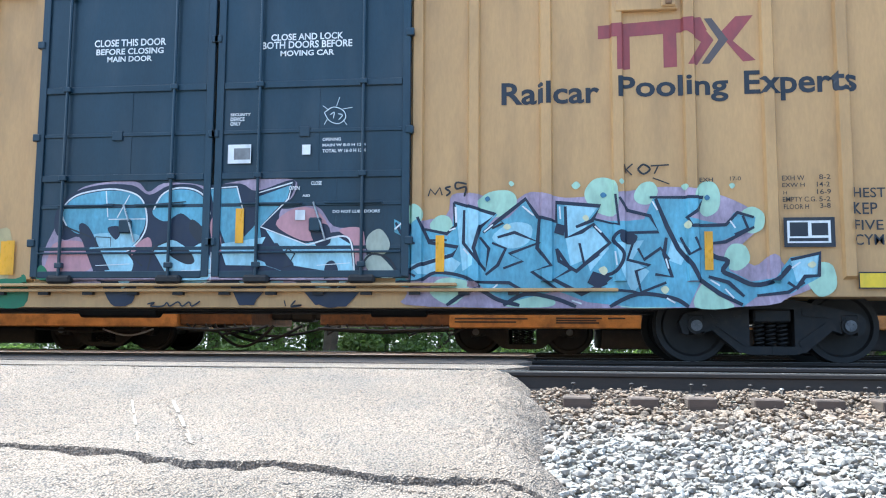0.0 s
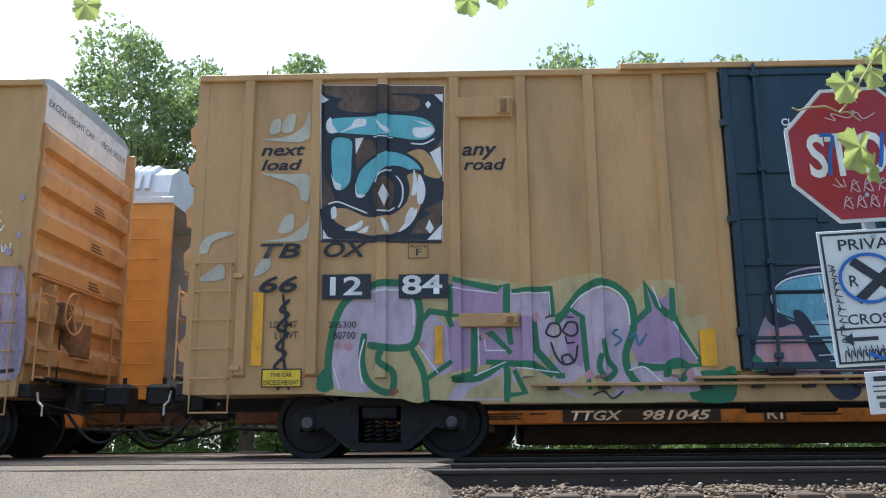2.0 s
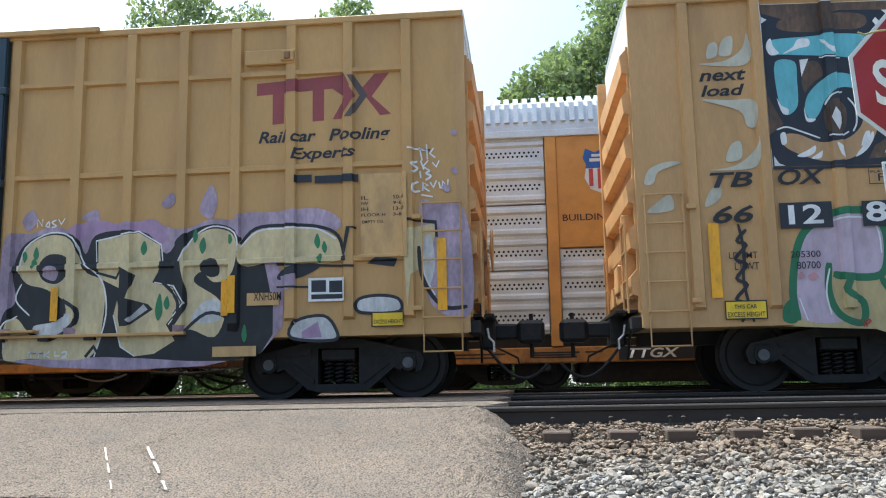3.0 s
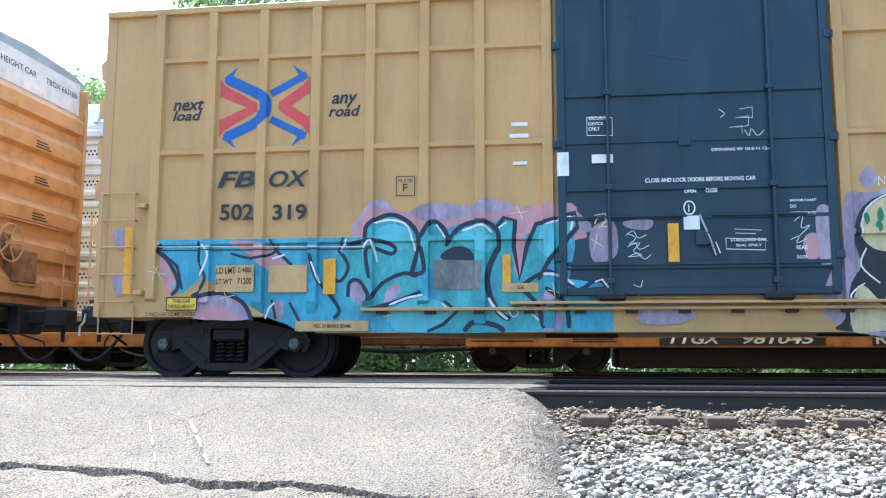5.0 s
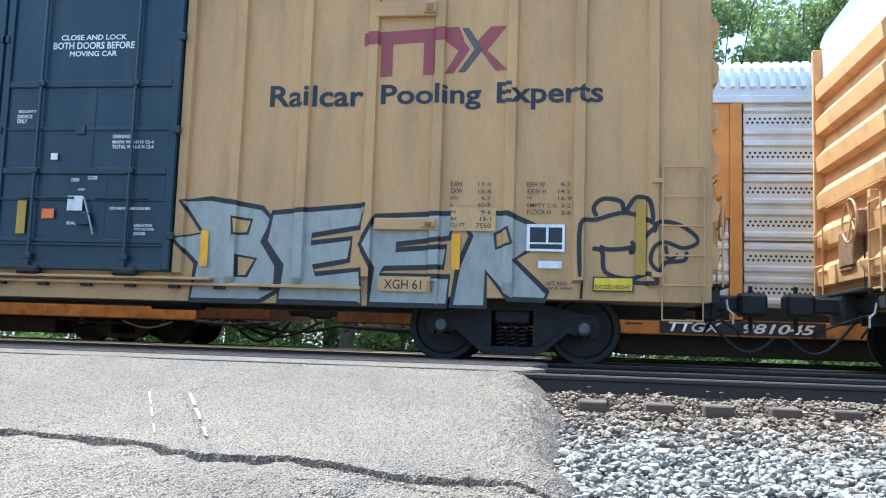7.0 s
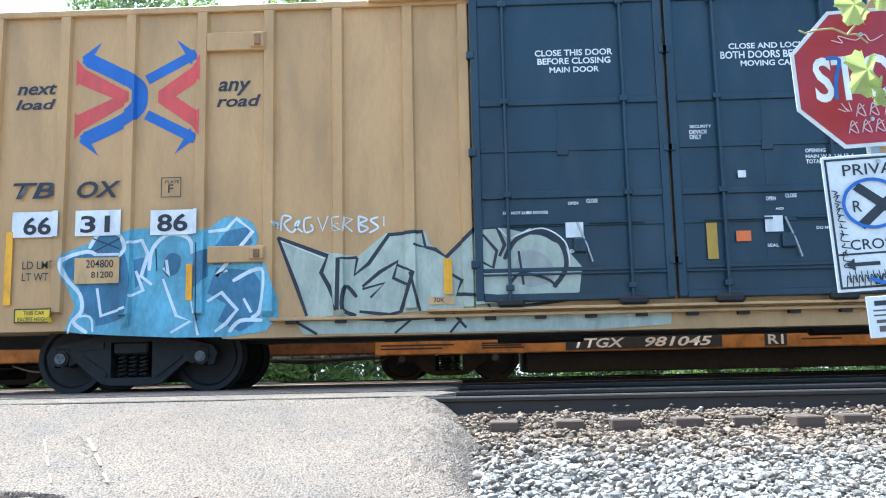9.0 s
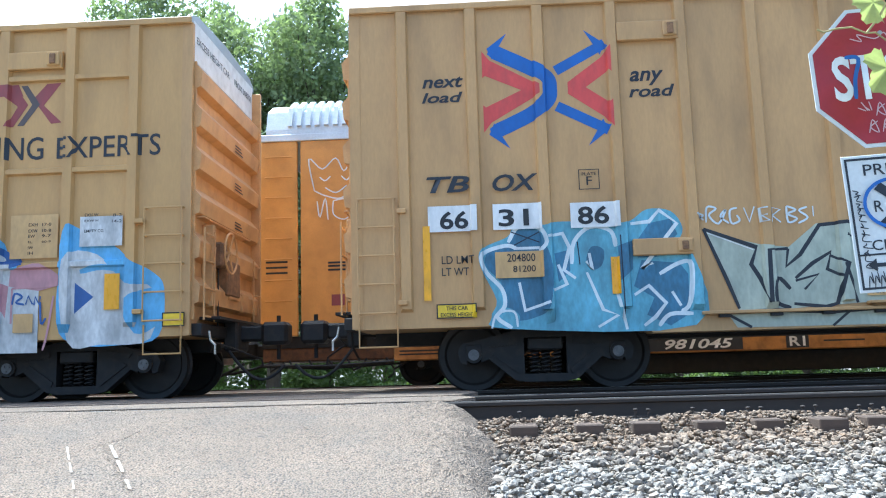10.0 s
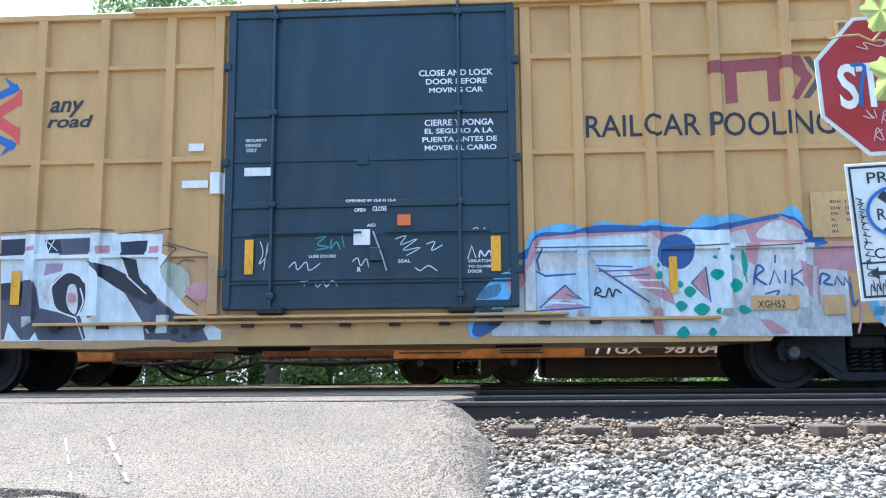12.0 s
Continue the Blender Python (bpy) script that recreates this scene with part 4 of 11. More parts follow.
hatch(car_a, CAR_A, 14.52, 4.39, 15.28, 4.62, TAN)
hatch(car_c, CAR_C, 14.55, 4.44, 15.38, 4.64, TAN)
hatch(car_b, CAR_B, 12.72, 4.4, 13.41, 4.6, TAN_B)
hatch(car_d, CAR_D, 13.15, 4.38, 13.89, 4.62, TAN_B)
hatch(car_c, CAR_C, 3.49, 1.61, 4.23, 1.82, TAN)
hatch(car_a, CAR_A, 3.4, 1.6, 4.15, 1.77, TAN)
hatch(car_c, CAR_C, 14.64, 1.63, 15.45, 1.78, TAN)
art = Art(car_a, CAR_A, "purple and pink graffiti letters outlined in green")
art.fill("crm", "-", 0, 1, (1.81, 0.85), (1.84, 1.47), (1.9, 1.86), (2.18, 2.15), (2.75, 2.18), (3.32, 2.24), (3.89, 2.2), (4.39, 2.12), (4.75, 2.22), (5.17, 2.25), (5.51, 2), (5.8, 2.17), (6.22, 2.1), (6.23, 1.71), (6.47, 1.7), (6.51, 1.15), (6.34, 0.87), (6.16, 0.67), (4, 0.68), (1.81, 0.78))
art.fill("grn", "-", 0, 1, (1.64, 0.85), (1.65, 1.02), (1.76, 1.12), (1.81, 0.98), (1.79, 0.83))
art.fill("grn", "-", 0, 1, (6.23, 0.7), (6.32, 1.01), (6.59, 1.04), (6.77, 1.07), (6.73, 0.65))
art.fill("lil", "-", 0, 1, (1.9, 0.85), (1.81, 1.12), (1.85, 1.61), (1.98, 1.93), (2.25, 2.11), (2.68, 2.12), (2.86, 1.96), (2.88, 1.6), (2.81, 1.39), (2.54, 1.38), (2.33, 1.43), (2.19, 1.4), (2.23, 1.12), (2.34, 0.84))
art.fill("crm", "-", 0, 1, (2.33, 1.36), (2.75, 1.34), (2.93, 1.04), (2.96, 0.69), (2.62, 0.77), (2.4, 1.05))
art.fill("lil", "-", 0, 1, (2.89, 1.64), (3.04, 1.78), (3.25, 1.6), (3.31, 1.11), (3.14, 1.01), (3, 1.18))
art.fill("mauve", "-", 0, 0, (3.3, 2.15), (3.32, 2.24), (3.89, 2.09), (4, 2.16), (3.97, 1.73), (4.05, 1.38), (3.87, 1.17), (3.56, 1.11), (3.31, 1.04), (3.25, 1.63), (3.53, 1.77), (3.32, 1.78))
art.fill("lil", "-", 0, 0, (4.03, 2.07), (4.56, 2.07), (4.58, 1.58), (4.61, 1.3), (4.43, 1.17), (4.01, 1.17))
art.fill("mauve", "-", 0, 0, (4.06, 1.73), (4.34, 1.73), (4.32, 1.17), (3.73, 1.17), (3.88, 1.45))
art.fill("lil", "-", 0, 0, (3.31, 0.83), (3.52, 1), (3.97, 1.14), (3.96, 0.7), (3.24, 0.71))
art.fill("crm", "-", 0, 0, (3.52, 0.83), (3.94, 1.03), (3.94, 0.72), (3.45, 0.72))
art.fill("lil", "-", 0, 1, (4.62, 1.65), (4.73, 1.83), (4.95, 2.04), (5.23, 2.06), (5.51, 1.89), (5.54, 1.57), (5.44, 1.29), (5.46, 1.02), (5.62, 0.81), (4.96, 0.72), (4.59, 0.82), (4.14, 0.83), (4.08, 1.1), (4.56, 1.1))
art.fill("crm", "-", 0, 1, (4.11, 0.83), (4.18, 1.1), (4.46, 1.03), (4.69, 0.82), (4.41, 0.73))
art.fill("crm", "-", 0, 1, (4.76, 0.82), (4.98, 1.02), (5.31, 0.81), (5.03, 0.72))
art.fill("mauve", "-", 0, 0, (4.73, 1.79), (4.94, 1.72), (4.99, 1.3), (4.91, 1.09), (4.77, 1.16), (4.72, 1.44))
art.fill("mauve", "-", 0, 0, (5.56, 1.64), (5.75, 1.82), (5.76, 2.1), (5.93, 1.92), (6.04, 2.03), (6.05, 1.71), (6.36, 1.15), (5.81, 1.12), (5.6, 1.15), (5.48, 1.43))
art.fill("lil", "-", 0, 1, (5.46, 1.09), (5.74, 1.15), (6.29, 1.08), (6.34, 0.8), (5.72, 0.81))
art.fill("crm", "-", 0, 1, (5.97, 1.01), (6.09, 1.15), (6.22, 1.08), (6.18, 0.96))
art.line("grn", 0.092, 1, (1.81, 0.85), (1.77, 1.19), (1.85, 1.69), (2, 1.97), (2.32, 2.15), (2.72, 2.16), (2.89, 1.96), (2.91, 1.64), (2.81, 1.38), (2.47, 1.36), (2.26, 1.4))
art.line("grn", 0.085, 1, (2.22, 1.54), (2.19, 1.19), (2.3, 0.91), (2.55, 0.81), (2.58, 1.05), (2.4, 1.19), (2.44, 1.34))
art.line("grn", 0.085, 1, (2.81, 1.34), (2.96, 1.04), (3, 0.69))
art.line("grn", 0.085, 0, (2.89, 1.64), (3.04, 1.81), (3.25, 1.78), (3.32, 1.6))
art.line("grn", 0.085, 0, (3, 0.97), (3.31, 1.18))
art.line("grn", 0.085, 0, (3.3, 2.15), (3.3, 1.74), (3.6, 1.77), (3.58, 1.04), (3.31, 0.97))
art.line("grn", 0.092, 0, (3.32, 2.21), (3.89, 2.08), (4.01, 2.14), (4, 1.73), (4.05, 1.38))
art.line("grn", 0.085, 0, (3.6, 1.45), (3.81, 1.52), (4.05, 1.27))
art.line("grn", 0.092, 0, (3.73, 1.17), (4.32, 1.13), (4.56, 0.99))
art.line("grn", 0.085, 1, (3.31, 0.96), (3.66, 0.98), (3.97, 1.14), (3.98, 0.68))
art.line("grn", 0.085, 0, (4.07, 2.05), (4.56, 2.08), (4.57, 1.73), (4.66, 1.76))
art.line("grn", 0.092, 0, (4.34, 1.73), (4.36, 1.31), (4.63, 0.99), (4.7, 0.99))
art.line("grn", 0.092, 1, (4.62, 1.65), (4.77, 1.83), (4.99, 2.08), (5.27, 2.15), (5.54, 1.93), (5.57, 1.57), (5.46, 1.26), (5.49, 1.02), (5.65, 0.81))
art.line("grn", 0.071, 0, (4.77, 1.83), (4.94, 1.72), (4.97, 1.16), (5, 0.82))
art.line("grn", 0.071, 1, (5.16, 1.26), (5.12, 1.09), (5.21, 0.95), (5.32, 1.05), (5.23, 1.19), (5.19, 1.44))
art.line("grn", 0.092, 0, (5.56, 1.61), (5.77, 1.8), (5.74, 2.14), (5.89, 1.85), (6.08, 1.64))
art.line("grn", 0.092, 0, (6.06, 2.06), (6.05, 1.71), (6.39, 1.11), (5.81, 1.08), (5.6, 1.12))
art.line("grn", 0.085, 0, (4.08, 1.07), (4.21, 0.79), (4, 0.76))
art.line("grn", 0.085, 1, (5.94, 0.96), (5.98, 1.12), (6.12, 1.15), (6.22, 1.05), (6.1, 0.91))
art.line("wht", 0.021, 1, (2.18, 2.04), (2.61, 2.09), (2.81, 1.96), (2.84, 1.64))
art.line("wht", 0.021, 1, (2.2, 0.91), (2.16, 1.19), (2.22, 1.47))
art.line("wht", 0.021, 0, (3.32, 2.1), (3.89, 2.03))
art.line("wht", 0.021, 0, (3.64, 1.74), (3.65, 1.11))
art.line("wht", 0.021, 0, (3.98, 1.31), (3.73, 1.31), (3.72, 1.45))
art.line("wht", 0.021, 0, (4.07, 2.02), (4.54, 2.03), (4.55, 1.73))
art.line("wht", 0.021, 1, (4.8, 1.83), (4.98, 2.01), (5.27, 2.09), (5.49, 1.91), (5.53, 1.61))
art.line("wht", 0.021, 0, (5.83, 2.1), (5.92, 1.82))
art.line("wht", 0.021, 0, (6.05, 1.64), (6.33, 1.18))
art.line("wht", 0.021, 0, (2.89, 1.38), (3.14, 1.04))
art.line("wht", 0.021, 0, (4.11, 1.1), (4.63, 1.03))
art.line("wht", 0.021, 1, (5.49, 1.05), (5.67, 1.09), (5.83, 0.95), (6, 0.81))
art.line("wht", 0.021, 0, (1.84, 1.12), (1.92, 0.85))
art.line("wht", 0.021, 0, (3.59, 1), (3.98, 1.17))
art.fill("pnk", "-", 0, 1, (1.96, 1.39), (2.03, 1.43), (2.08, 1.37), (2.01, 1.33))
art.fill("pnk", "-", 0, 1, (1.84, 1.4), (1.89, 1.44), (1.92, 1.39), (1.87, 1.35))
art.fill("pnk", "-", 0, 1, (3.67, 1.49), (3.72, 1.52), (3.77, 1.48), (3.72, 1.44))
art.fill("pnk", "-", 0, 1, (4.31, 1.73), (4.38, 1.78), (4.41, 1.71), (4.35, 1.66))
art.fill("pnk", "-", 0, 1, (4.94, 1.01), (5.01, 1.06), (5.04, 0.99), (4.97, 0.94))
art.fill("pnk", "-", 0, 1, (2.89, 1.39), (2.94, 1.43), (2.98, 1.39), (2.94, 1.36))
art.fill("pnk", "-", 0, 1, (6.18, 1.01), (6.25, 1.07), (6.28, 0.98), (6.21, 0.94))
art.line("ink", 0.025, 1, (4.5, 1.57), (4.55, 1.64), (4.65, 1.62), (4.66, 1.51), (4.58, 1.47), (4.49, 1.51), (4.5, 1.57))
art.line("ink", 0.025, 1, (4.71, 1.58), (4.76, 1.65), (4.86, 1.64), (4.87, 1.52), (4.79, 1.48), (4.7, 1.53), (4.71, 1.58))
art.line("ink", 0.025, 0, (4.48, 1.71), (4.57, 1.75))
art.line("ink", 0.025, 0, (4.74, 1.72), (4.84, 1.71))
art.line("ink", 0.025, 0, (4.72, 1.48), (4.74, 1.39), (4.84, 1.4))
art.line("ink", 0.025, 1, (4.54, 1.41), (4.6, 1.23), (4.7, 1.13), (4.83, 1.18), (4.87, 1.37))
art.line("ink", 0.025, 1, (4.7, 1.13), (4.67, 1.22), (4.76, 1.25), (4.82, 1.16))
art.line("dblue", 0.028, 1, (5.38, 1.56), (5.31, 1.51), (5.41, 1.43), (5.32, 1.35))
art.line("dblue", 0.028, 1, (5.49, 1.43), (5.59, 1.5), (5.62, 1.36), (5.73, 1.5))
art.line("ink", 0.021, 1, (5.03, 0.75), (5.17, 0.8), (5.27, 0.71), (5.41, 0.8))
art.line("redp", 0.021, 0, (2.55, 0.84), (2.56, 0.76))
art.line("redp", 0.021, 1, (2.59, 0.76), (2.59, 0.84), (2.64, 0.83), (2.6, 0.79))
art.line("blk", 0.043, 1, (1.15, 0.85), (1.21, 1.06), (1.1, 1.13), (1.24, 1.3), (1.12, 1.38), (1.25, 1.55), (1.12, 1.62), (1.26, 1.79), (1.15, 1.84), (1.27, 1.98))
art.line("blk", 0.036, 1, (1.18, 2.05), (1.23, 1.69), (1.2, 1.34), (1.29, 0.85))
art.done()
art = Art(car_a, CAR_A, "dark panel painted with a large turquoise numeral and white sparkles")
art.fill("umber", "wht", 0.01, 0, (1.61, 4.87), (3.25, 4.83), (3.2, 2.7), (1.65, 2.73))
art.fill("ink", "-", 0, 0, (1.62, 4.76), (1.93, 4.65), (2.3, 4.67), (2.6, 4.74), (3.22, 4.71), (3.22, 4.09), (3.07, 3.9), (3.23, 3.48), (3.22, 3.26), (2.96, 3.12), (3.21, 3.04), (3.19, 2.73), (2.44, 2.74), (1.67, 2.76), (1.63, 3.15), (1.82, 3.29), (1.65, 3.67), (1.63, 4.37))
art.fill("umber", "-", 0, 1, (1.93, 4.67), (2.52, 4.71), (2.89, 4.66), (2.84, 4.49), (2.22, 4.47), (1.85, 4.53))
art.fill("tan2", "-", 0, 1, (2.7, 3.84), (2.93, 3.95), (3.1, 3.79), (3.19, 3.56), (2.98, 3.6))
art.fill("umber", "-", 0, 1, (2.09, 4.04), (2.28, 4.08), (2.34, 3.88), (2.15, 3.66), (2.08, 3.78))
art.fill("umber", "-", 0, 0, (2.88, 2.97), (3.19, 3.15), (3.17, 2.82), (2.8, 2.81))
art.fill("umber", "-", 0, 1, (2.31, 3.43), (2.44, 3.58), (2.58, 3.46), (2.53, 3.16), (2.35, 3.17))
art.fill("aqua", "ink", 0.04, 1, (1.67, 4.33), (1.76, 4.42), (2.22, 4.44), (2.57, 4.46), (2.95, 4.41), (3.12, 4.29), (3.13, 4.16), (3, 4.06), (2.79, 4.06), (2.5, 4.11), (1.92, 4.16), (1.7, 4.19))
art.fill("aqua", "ink", 0.04, 1, (1.75, 4.11), (2.03, 4.11), (2.05, 3.82), (2.03, 3.51), (1.9, 3.38), (1.81, 3.43), (1.75, 3.63))
art.fill("aqua", "ink", 0.03, 1, (2.07, 3.44), (2.12, 3.66), (2.31, 3.85), (2.53, 3.94), (2.78, 3.86), (2.95, 3.68), (2.89, 3.48), (2.77, 3.65), (2.55, 3.71), (2.37, 3.58), (2.27, 3.39), (2.16, 3.3))
art.fill("umber2", "ink", 0.04, 1, (2.73, 3.61), (2.91, 3.64), (2.99, 3.45), (2.96, 3.19), (2.84, 2.97), (2.58, 2.79), (2.23, 2.78), (1.88, 2.92), (1.75, 3.06), (1.8, 3.18), (1.99, 3.18), (2.24, 3.07), (2.53, 3.09), (2.71, 3.23), (2.76, 3.42))
art.fill("wht", "-", 0, 1, (1.69, 4.36), (1.74, 4.41), (1.77, 4.3), (1.83, 4.21), (1.73, 4.19), (1.68, 4.27))
art.fill("wht", "-", 0, 1, (2.07, 4.38), (2.2, 4.38), (2.2, 4.29), (2.07, 4.26), (1.88, 4.2), (2.01, 4.29))
art.fill("wht", "-", 0, 1, (2.33, 4.38), (2.43, 4.27), (2.52, 4.23), (2.49, 4.17), (2.39, 4.25))
art.fill("wht", "-", 0, 1, (2.83, 4.24), (2.94, 4.25), (3.07, 4.25), (3.11, 4.19), (2.97, 4.11), (2.85, 4.13))
art.fill("wht", "-", 0, 1, (2.84, 4.35), (3, 4.31), (3.09, 4.25), (2.98, 4.29))
art.fill("wht", "-", 0, 1, (1.76, 3.63), (1.81, 3.53), (1.89, 3.48), (1.88, 3.41), (1.81, 3.44))
art.fill("wht", "-", 0, 1, (2.08, 3.5), (2.11, 3.36), (2.21, 3.34), (2.16, 3.3), (2.09, 3.33))
art.fill("wht", "-", 0, 1, (2.84, 3.68), (2.89, 3.49), (2.87, 3.34), (2.81, 3.33), (2.83, 3.48))
art.fill("wht", "-", 0, 1, (2.91, 3.61), (2.99, 3.42), (2.96, 3.23), (2.9, 3.21), (2.88, 3.34))
art.fill("wht", "-", 0, 1, (1.77, 3.16), (1.83, 3.18), (1.84, 3.05), (1.78, 3.03))
art.fill("wht", "-", 0, 1, (1.95, 2.88), (2.09, 2.95), (2.18, 3), (2.16, 2.91), (2.05, 2.86))
art.fill("wht", "-", 0, 1, (2.12, 2.84), (2.22, 2.91), (2.26, 2.93), (2.23, 2.84))
art.fill("wht", "-", 0, 1, (2.42, 3.02), (2.51, 2.94), (2.52, 2.83), (2.46, 2.87))
art.fill("wht", "-", 0, 1, (2.72, 2.97), (2.78, 3.14), (2.84, 3.15), (2.81, 3.05))
art.fill("wht", "-", 0, 1, (2.64, 2.84), (2.77, 3.01), (2.87, 3.15), (2.87, 3.05), (2.77, 2.91))
art.fill("wht", "-", 0, 0, (2.44, 3.47), (2.52, 3.34), (2.46, 3.17), (2.38, 3.34))
art.fill("wht", "-", 0, 0, (3.04, 3), (3.1, 2.88), (3.05, 2.81), (2.99, 2.88))
art.fill("wht", "-", 0, 0, (3.03, 4.62), (3.07, 4.57), (3.03, 4.51), (2.99, 4.57))
art.fill("wht", "-", 0, 0, (3.05, 3.9), (3.19, 3.98), (3.21, 3.56))
art.fill("wht", "-", 0, 0, (2.07, 4.11), (2.18, 4.12), (2.08, 3.89))
art.fill("wht", "-", 0, 0, (3.11, 4.71), (3.23, 4.71), (3.22, 4.59))
art.fill("wht", "-", 0, 0, (1.67, 2.89), (1.73, 2.79), (1.8, 2.76), (1.67, 2.76))
art.fill("wht", "-", 0, 0, (3.2, 2.93), (3.19, 2.73), (3.01, 2.73))
art.fill("wht", "-", 0, 0, (1.62, 4.72), (1.71, 4.66), (1.62, 4.6))
art.line("wht", 0.021, 1, (2.33, 3.51), (2.4, 3.62), (2.55, 3.67))
art.line("wht", 0.021, 1, (2.61, 3.59), (2.69, 3.46), (2.69, 3.27), (2.64, 3.16))
art.line("wht", 0.021, 1, (1.73, 3.22), (1.85, 3.25), (2.01, 3.19), (2.24, 3.09))
art.line("wht", 0.021, 1, (2.35, 3.12), (2.49, 3.11), (2.59, 3.16))
art.line("wht", 0.021, 0, (2.31, 4.13), (2.56, 4.11))
art.line("wht", 0.021, 1, (2.8, 4.03), (2.97, 4.02), (3.11, 4.09))
art.line("ink", 0.043, 0, (1.65, 2.73), (3.2, 2.7))
art.done()
art = Art(car_a, CAR_A, "pale painted flourishes")
art.fill("pale", "-", 0, 1, (0.83, 4.12), (1.16, 4.15), (1.38, 4.3), (1.45, 4.5), (1.48, 4.18), (1.32, 4.07))
art.fill("pale", "-", 0, 1, (1.09, 4.23), (1.15, 4.43), (1.27, 4.46), (1.24, 4.23))
art.fill("pale", "-", 0, 1, (0.94, 4.19), (0.97, 4.37), (1.07, 4.39), (1.07, 4.23))
art.fill("pale", "-", 0, 1, (0.84, 3.65), (1.18, 3.63), (1.48, 3.61), (1.48, 3.29), (1.37, 3.29), (1.29, 3.49))
art.fill("pale", "-", 0, 1, (0.88, 2.74), (1.21, 2.79), (1.46, 2.99), (1.5, 3.14), (1.5, 2.88), (1.39, 2.74))
art.fill("pale", "-", 0, 1, (1.09, 2.85), (1.16, 3.05), (1.28, 3.09), (1.28, 2.88))
art.fill("pale", "-", 0, 1, (0.8, 2.29), (0.87, 2.48), (1, 2.55), (1, 2.4), (0.9, 2.31))
art.fill("pale", "-", 0, 1, (0.08, 2.6), (0.14, 2.78), (0.36, 2.87), (0.54, 2.85), (0.26, 2.75), (0.19, 2.6))
art.fill("pale", "-", 0, 1, (0.1, 2.23), (0.2, 2.34), (0.38, 2.45), (0.41, 2.26))
art.done()
art = Art(car_a, CAR_A, "blue and black graffiti letters across both doors")
art.fill("lav", "-", 0, 1, (7.05, 1.43), (7.19, 1.73), (7.41, 2.15), (7.72, 2.29), (8.27, 2.31), (8.45, 2.17), (8.66, 2.28), (9.05, 2.27), (9.29, 2.23), (9.81, 2.31), (10.41, 2.3), (10.42, 2.1), (10.27, 1.92), (10.72, 1.95), (10.95, 1.69), (11.31, 1.62), (11.38, 1.19), (11.25, 0.97), (9.7, 0.94), (7.16, 0.98), (7.02, 1.21))
art.fill("pnk", "-", 0, 1, (7.1, 1.32), (7.2, 1.51), (7.6, 1.5), (7.73, 1.2), (7.39, 1.04), (7.07, 1.09))
art.fill("navy", "-", 0, 1, (7.18, 1.66), (7.18, 1.92), (7.37, 2.15), (7.76, 2.27), (8.23, 2.26), (8.47, 2.13), (8.74, 2.25), (9.09, 2.25), (9.3, 2.12), (9.24, 2.23), (9.7, 2.26), (9.93, 2.16), (10.41, 2.3), (10.38, 2.07), (10.24, 1.88), (10.28, 1.7), (10.62, 1.55), (11.02, 1.62), (11.23, 1.49), (11.29, 1.05), (11.04, 0.69), (10.75, 0.7), (10.45, 0.98), (10.15, 1.05), (10, 0.83), (9.78, 0.69), (9.63, 0.94), (9.02, 0.94), (8.64, 0.89), (8.33, 0.98), (8.25, 0.72), (7.99, 0.69), (7.85, 0.98), (7.65, 1.35), (7.52, 1.58), (7.32, 1.54))
art.fill("sky", "-", 0, 1, (7.28, 1.92), (7.41, 2.09), (7.69, 2.17), (8, 2.19), (8.28, 2.13), (8.41, 1.98), (8.43, 1.76), (8.36, 1.59), (8.19, 1.42), (7.72, 1.54), (7.65, 1.69), (7.5, 1.62), (7.33, 1.75))
art.fill("lblue", "-", 0, 1, (7.68, 1.59), (7.99, 1.63), (8.36, 1.59), (8.2, 1.39), (8.29, 1.22), (8.19, 0.98), (8.04, 0.88), (7.9, 1.13), (7.78, 1.37))
art.fill("sky", "-", 0, 1, (8.52, 1.91), (8.63, 2.11), (8.82, 2.19), (9.07, 2.17), (9.24, 2.05), (9.29, 1.86), (9.25, 1.7), (9.08, 1.77), (8.91, 1.88), (8.73, 1.78), (8.6, 1.81))
art.fill("lblue", "-", 0, 1, (8.49, 1.27), (8.58, 1.44), (8.81, 1.53), (9.04, 1.42), (9.23, 1.48), (9.35, 1.2), (9.29, 1.01), (8.94, 0.96), (8.67, 0.98), (8.54, 1.11))
art.fill("sky", "-", 0, 0, (9.3, 2.19), (9.68, 2.2), (9.73, 1.91), (9.77, 1.56), (9.94, 1.74), (9.91, 2.07), (10.38, 2.23), (10.33, 2.05), (10.18, 1.91), (9.98, 1.69), (10, 1.56), (9.76, 1.41), (9.52, 1.49), (9.4, 1.78))
art.fill("lblue", "-", 0, 0, (9.44, 1.47), (9.77, 1.52), (10.06, 1.56), (9.97, 1.38), (10.08, 1.19), (10.29, 1.12), (10.28, 0.98), (9.85, 0.94), (9.7, 0.98), (9.54, 1.2))
art.fill("lblue", "-", 0, 0, (10.06, 1.65), (10.58, 1.47), (11.02, 1.55), (11.17, 1.46), (11.22, 1.06), (10.96, 0.89), (10.71, 0.92), (10.44, 1.19), (10.29, 1.32))
art.fill("pnk", "-", 0, 1, (10.19, 1.72), (10.42, 1.92), (10.72, 1.9), (10.91, 1.62), (10.73, 1.52), (10.51, 1.52))
art.fill("pnk", "-", 0, 1, (11.02, 1.64), (11.31, 1.66), (11.35, 1.4), (11.25, 1.19), (11.2, 1.48))
art.fill("pnk", "-", 0, 1, (8.25, 1.39), (8.47, 1.57), (8.53, 1.42), (8.38, 1.2))
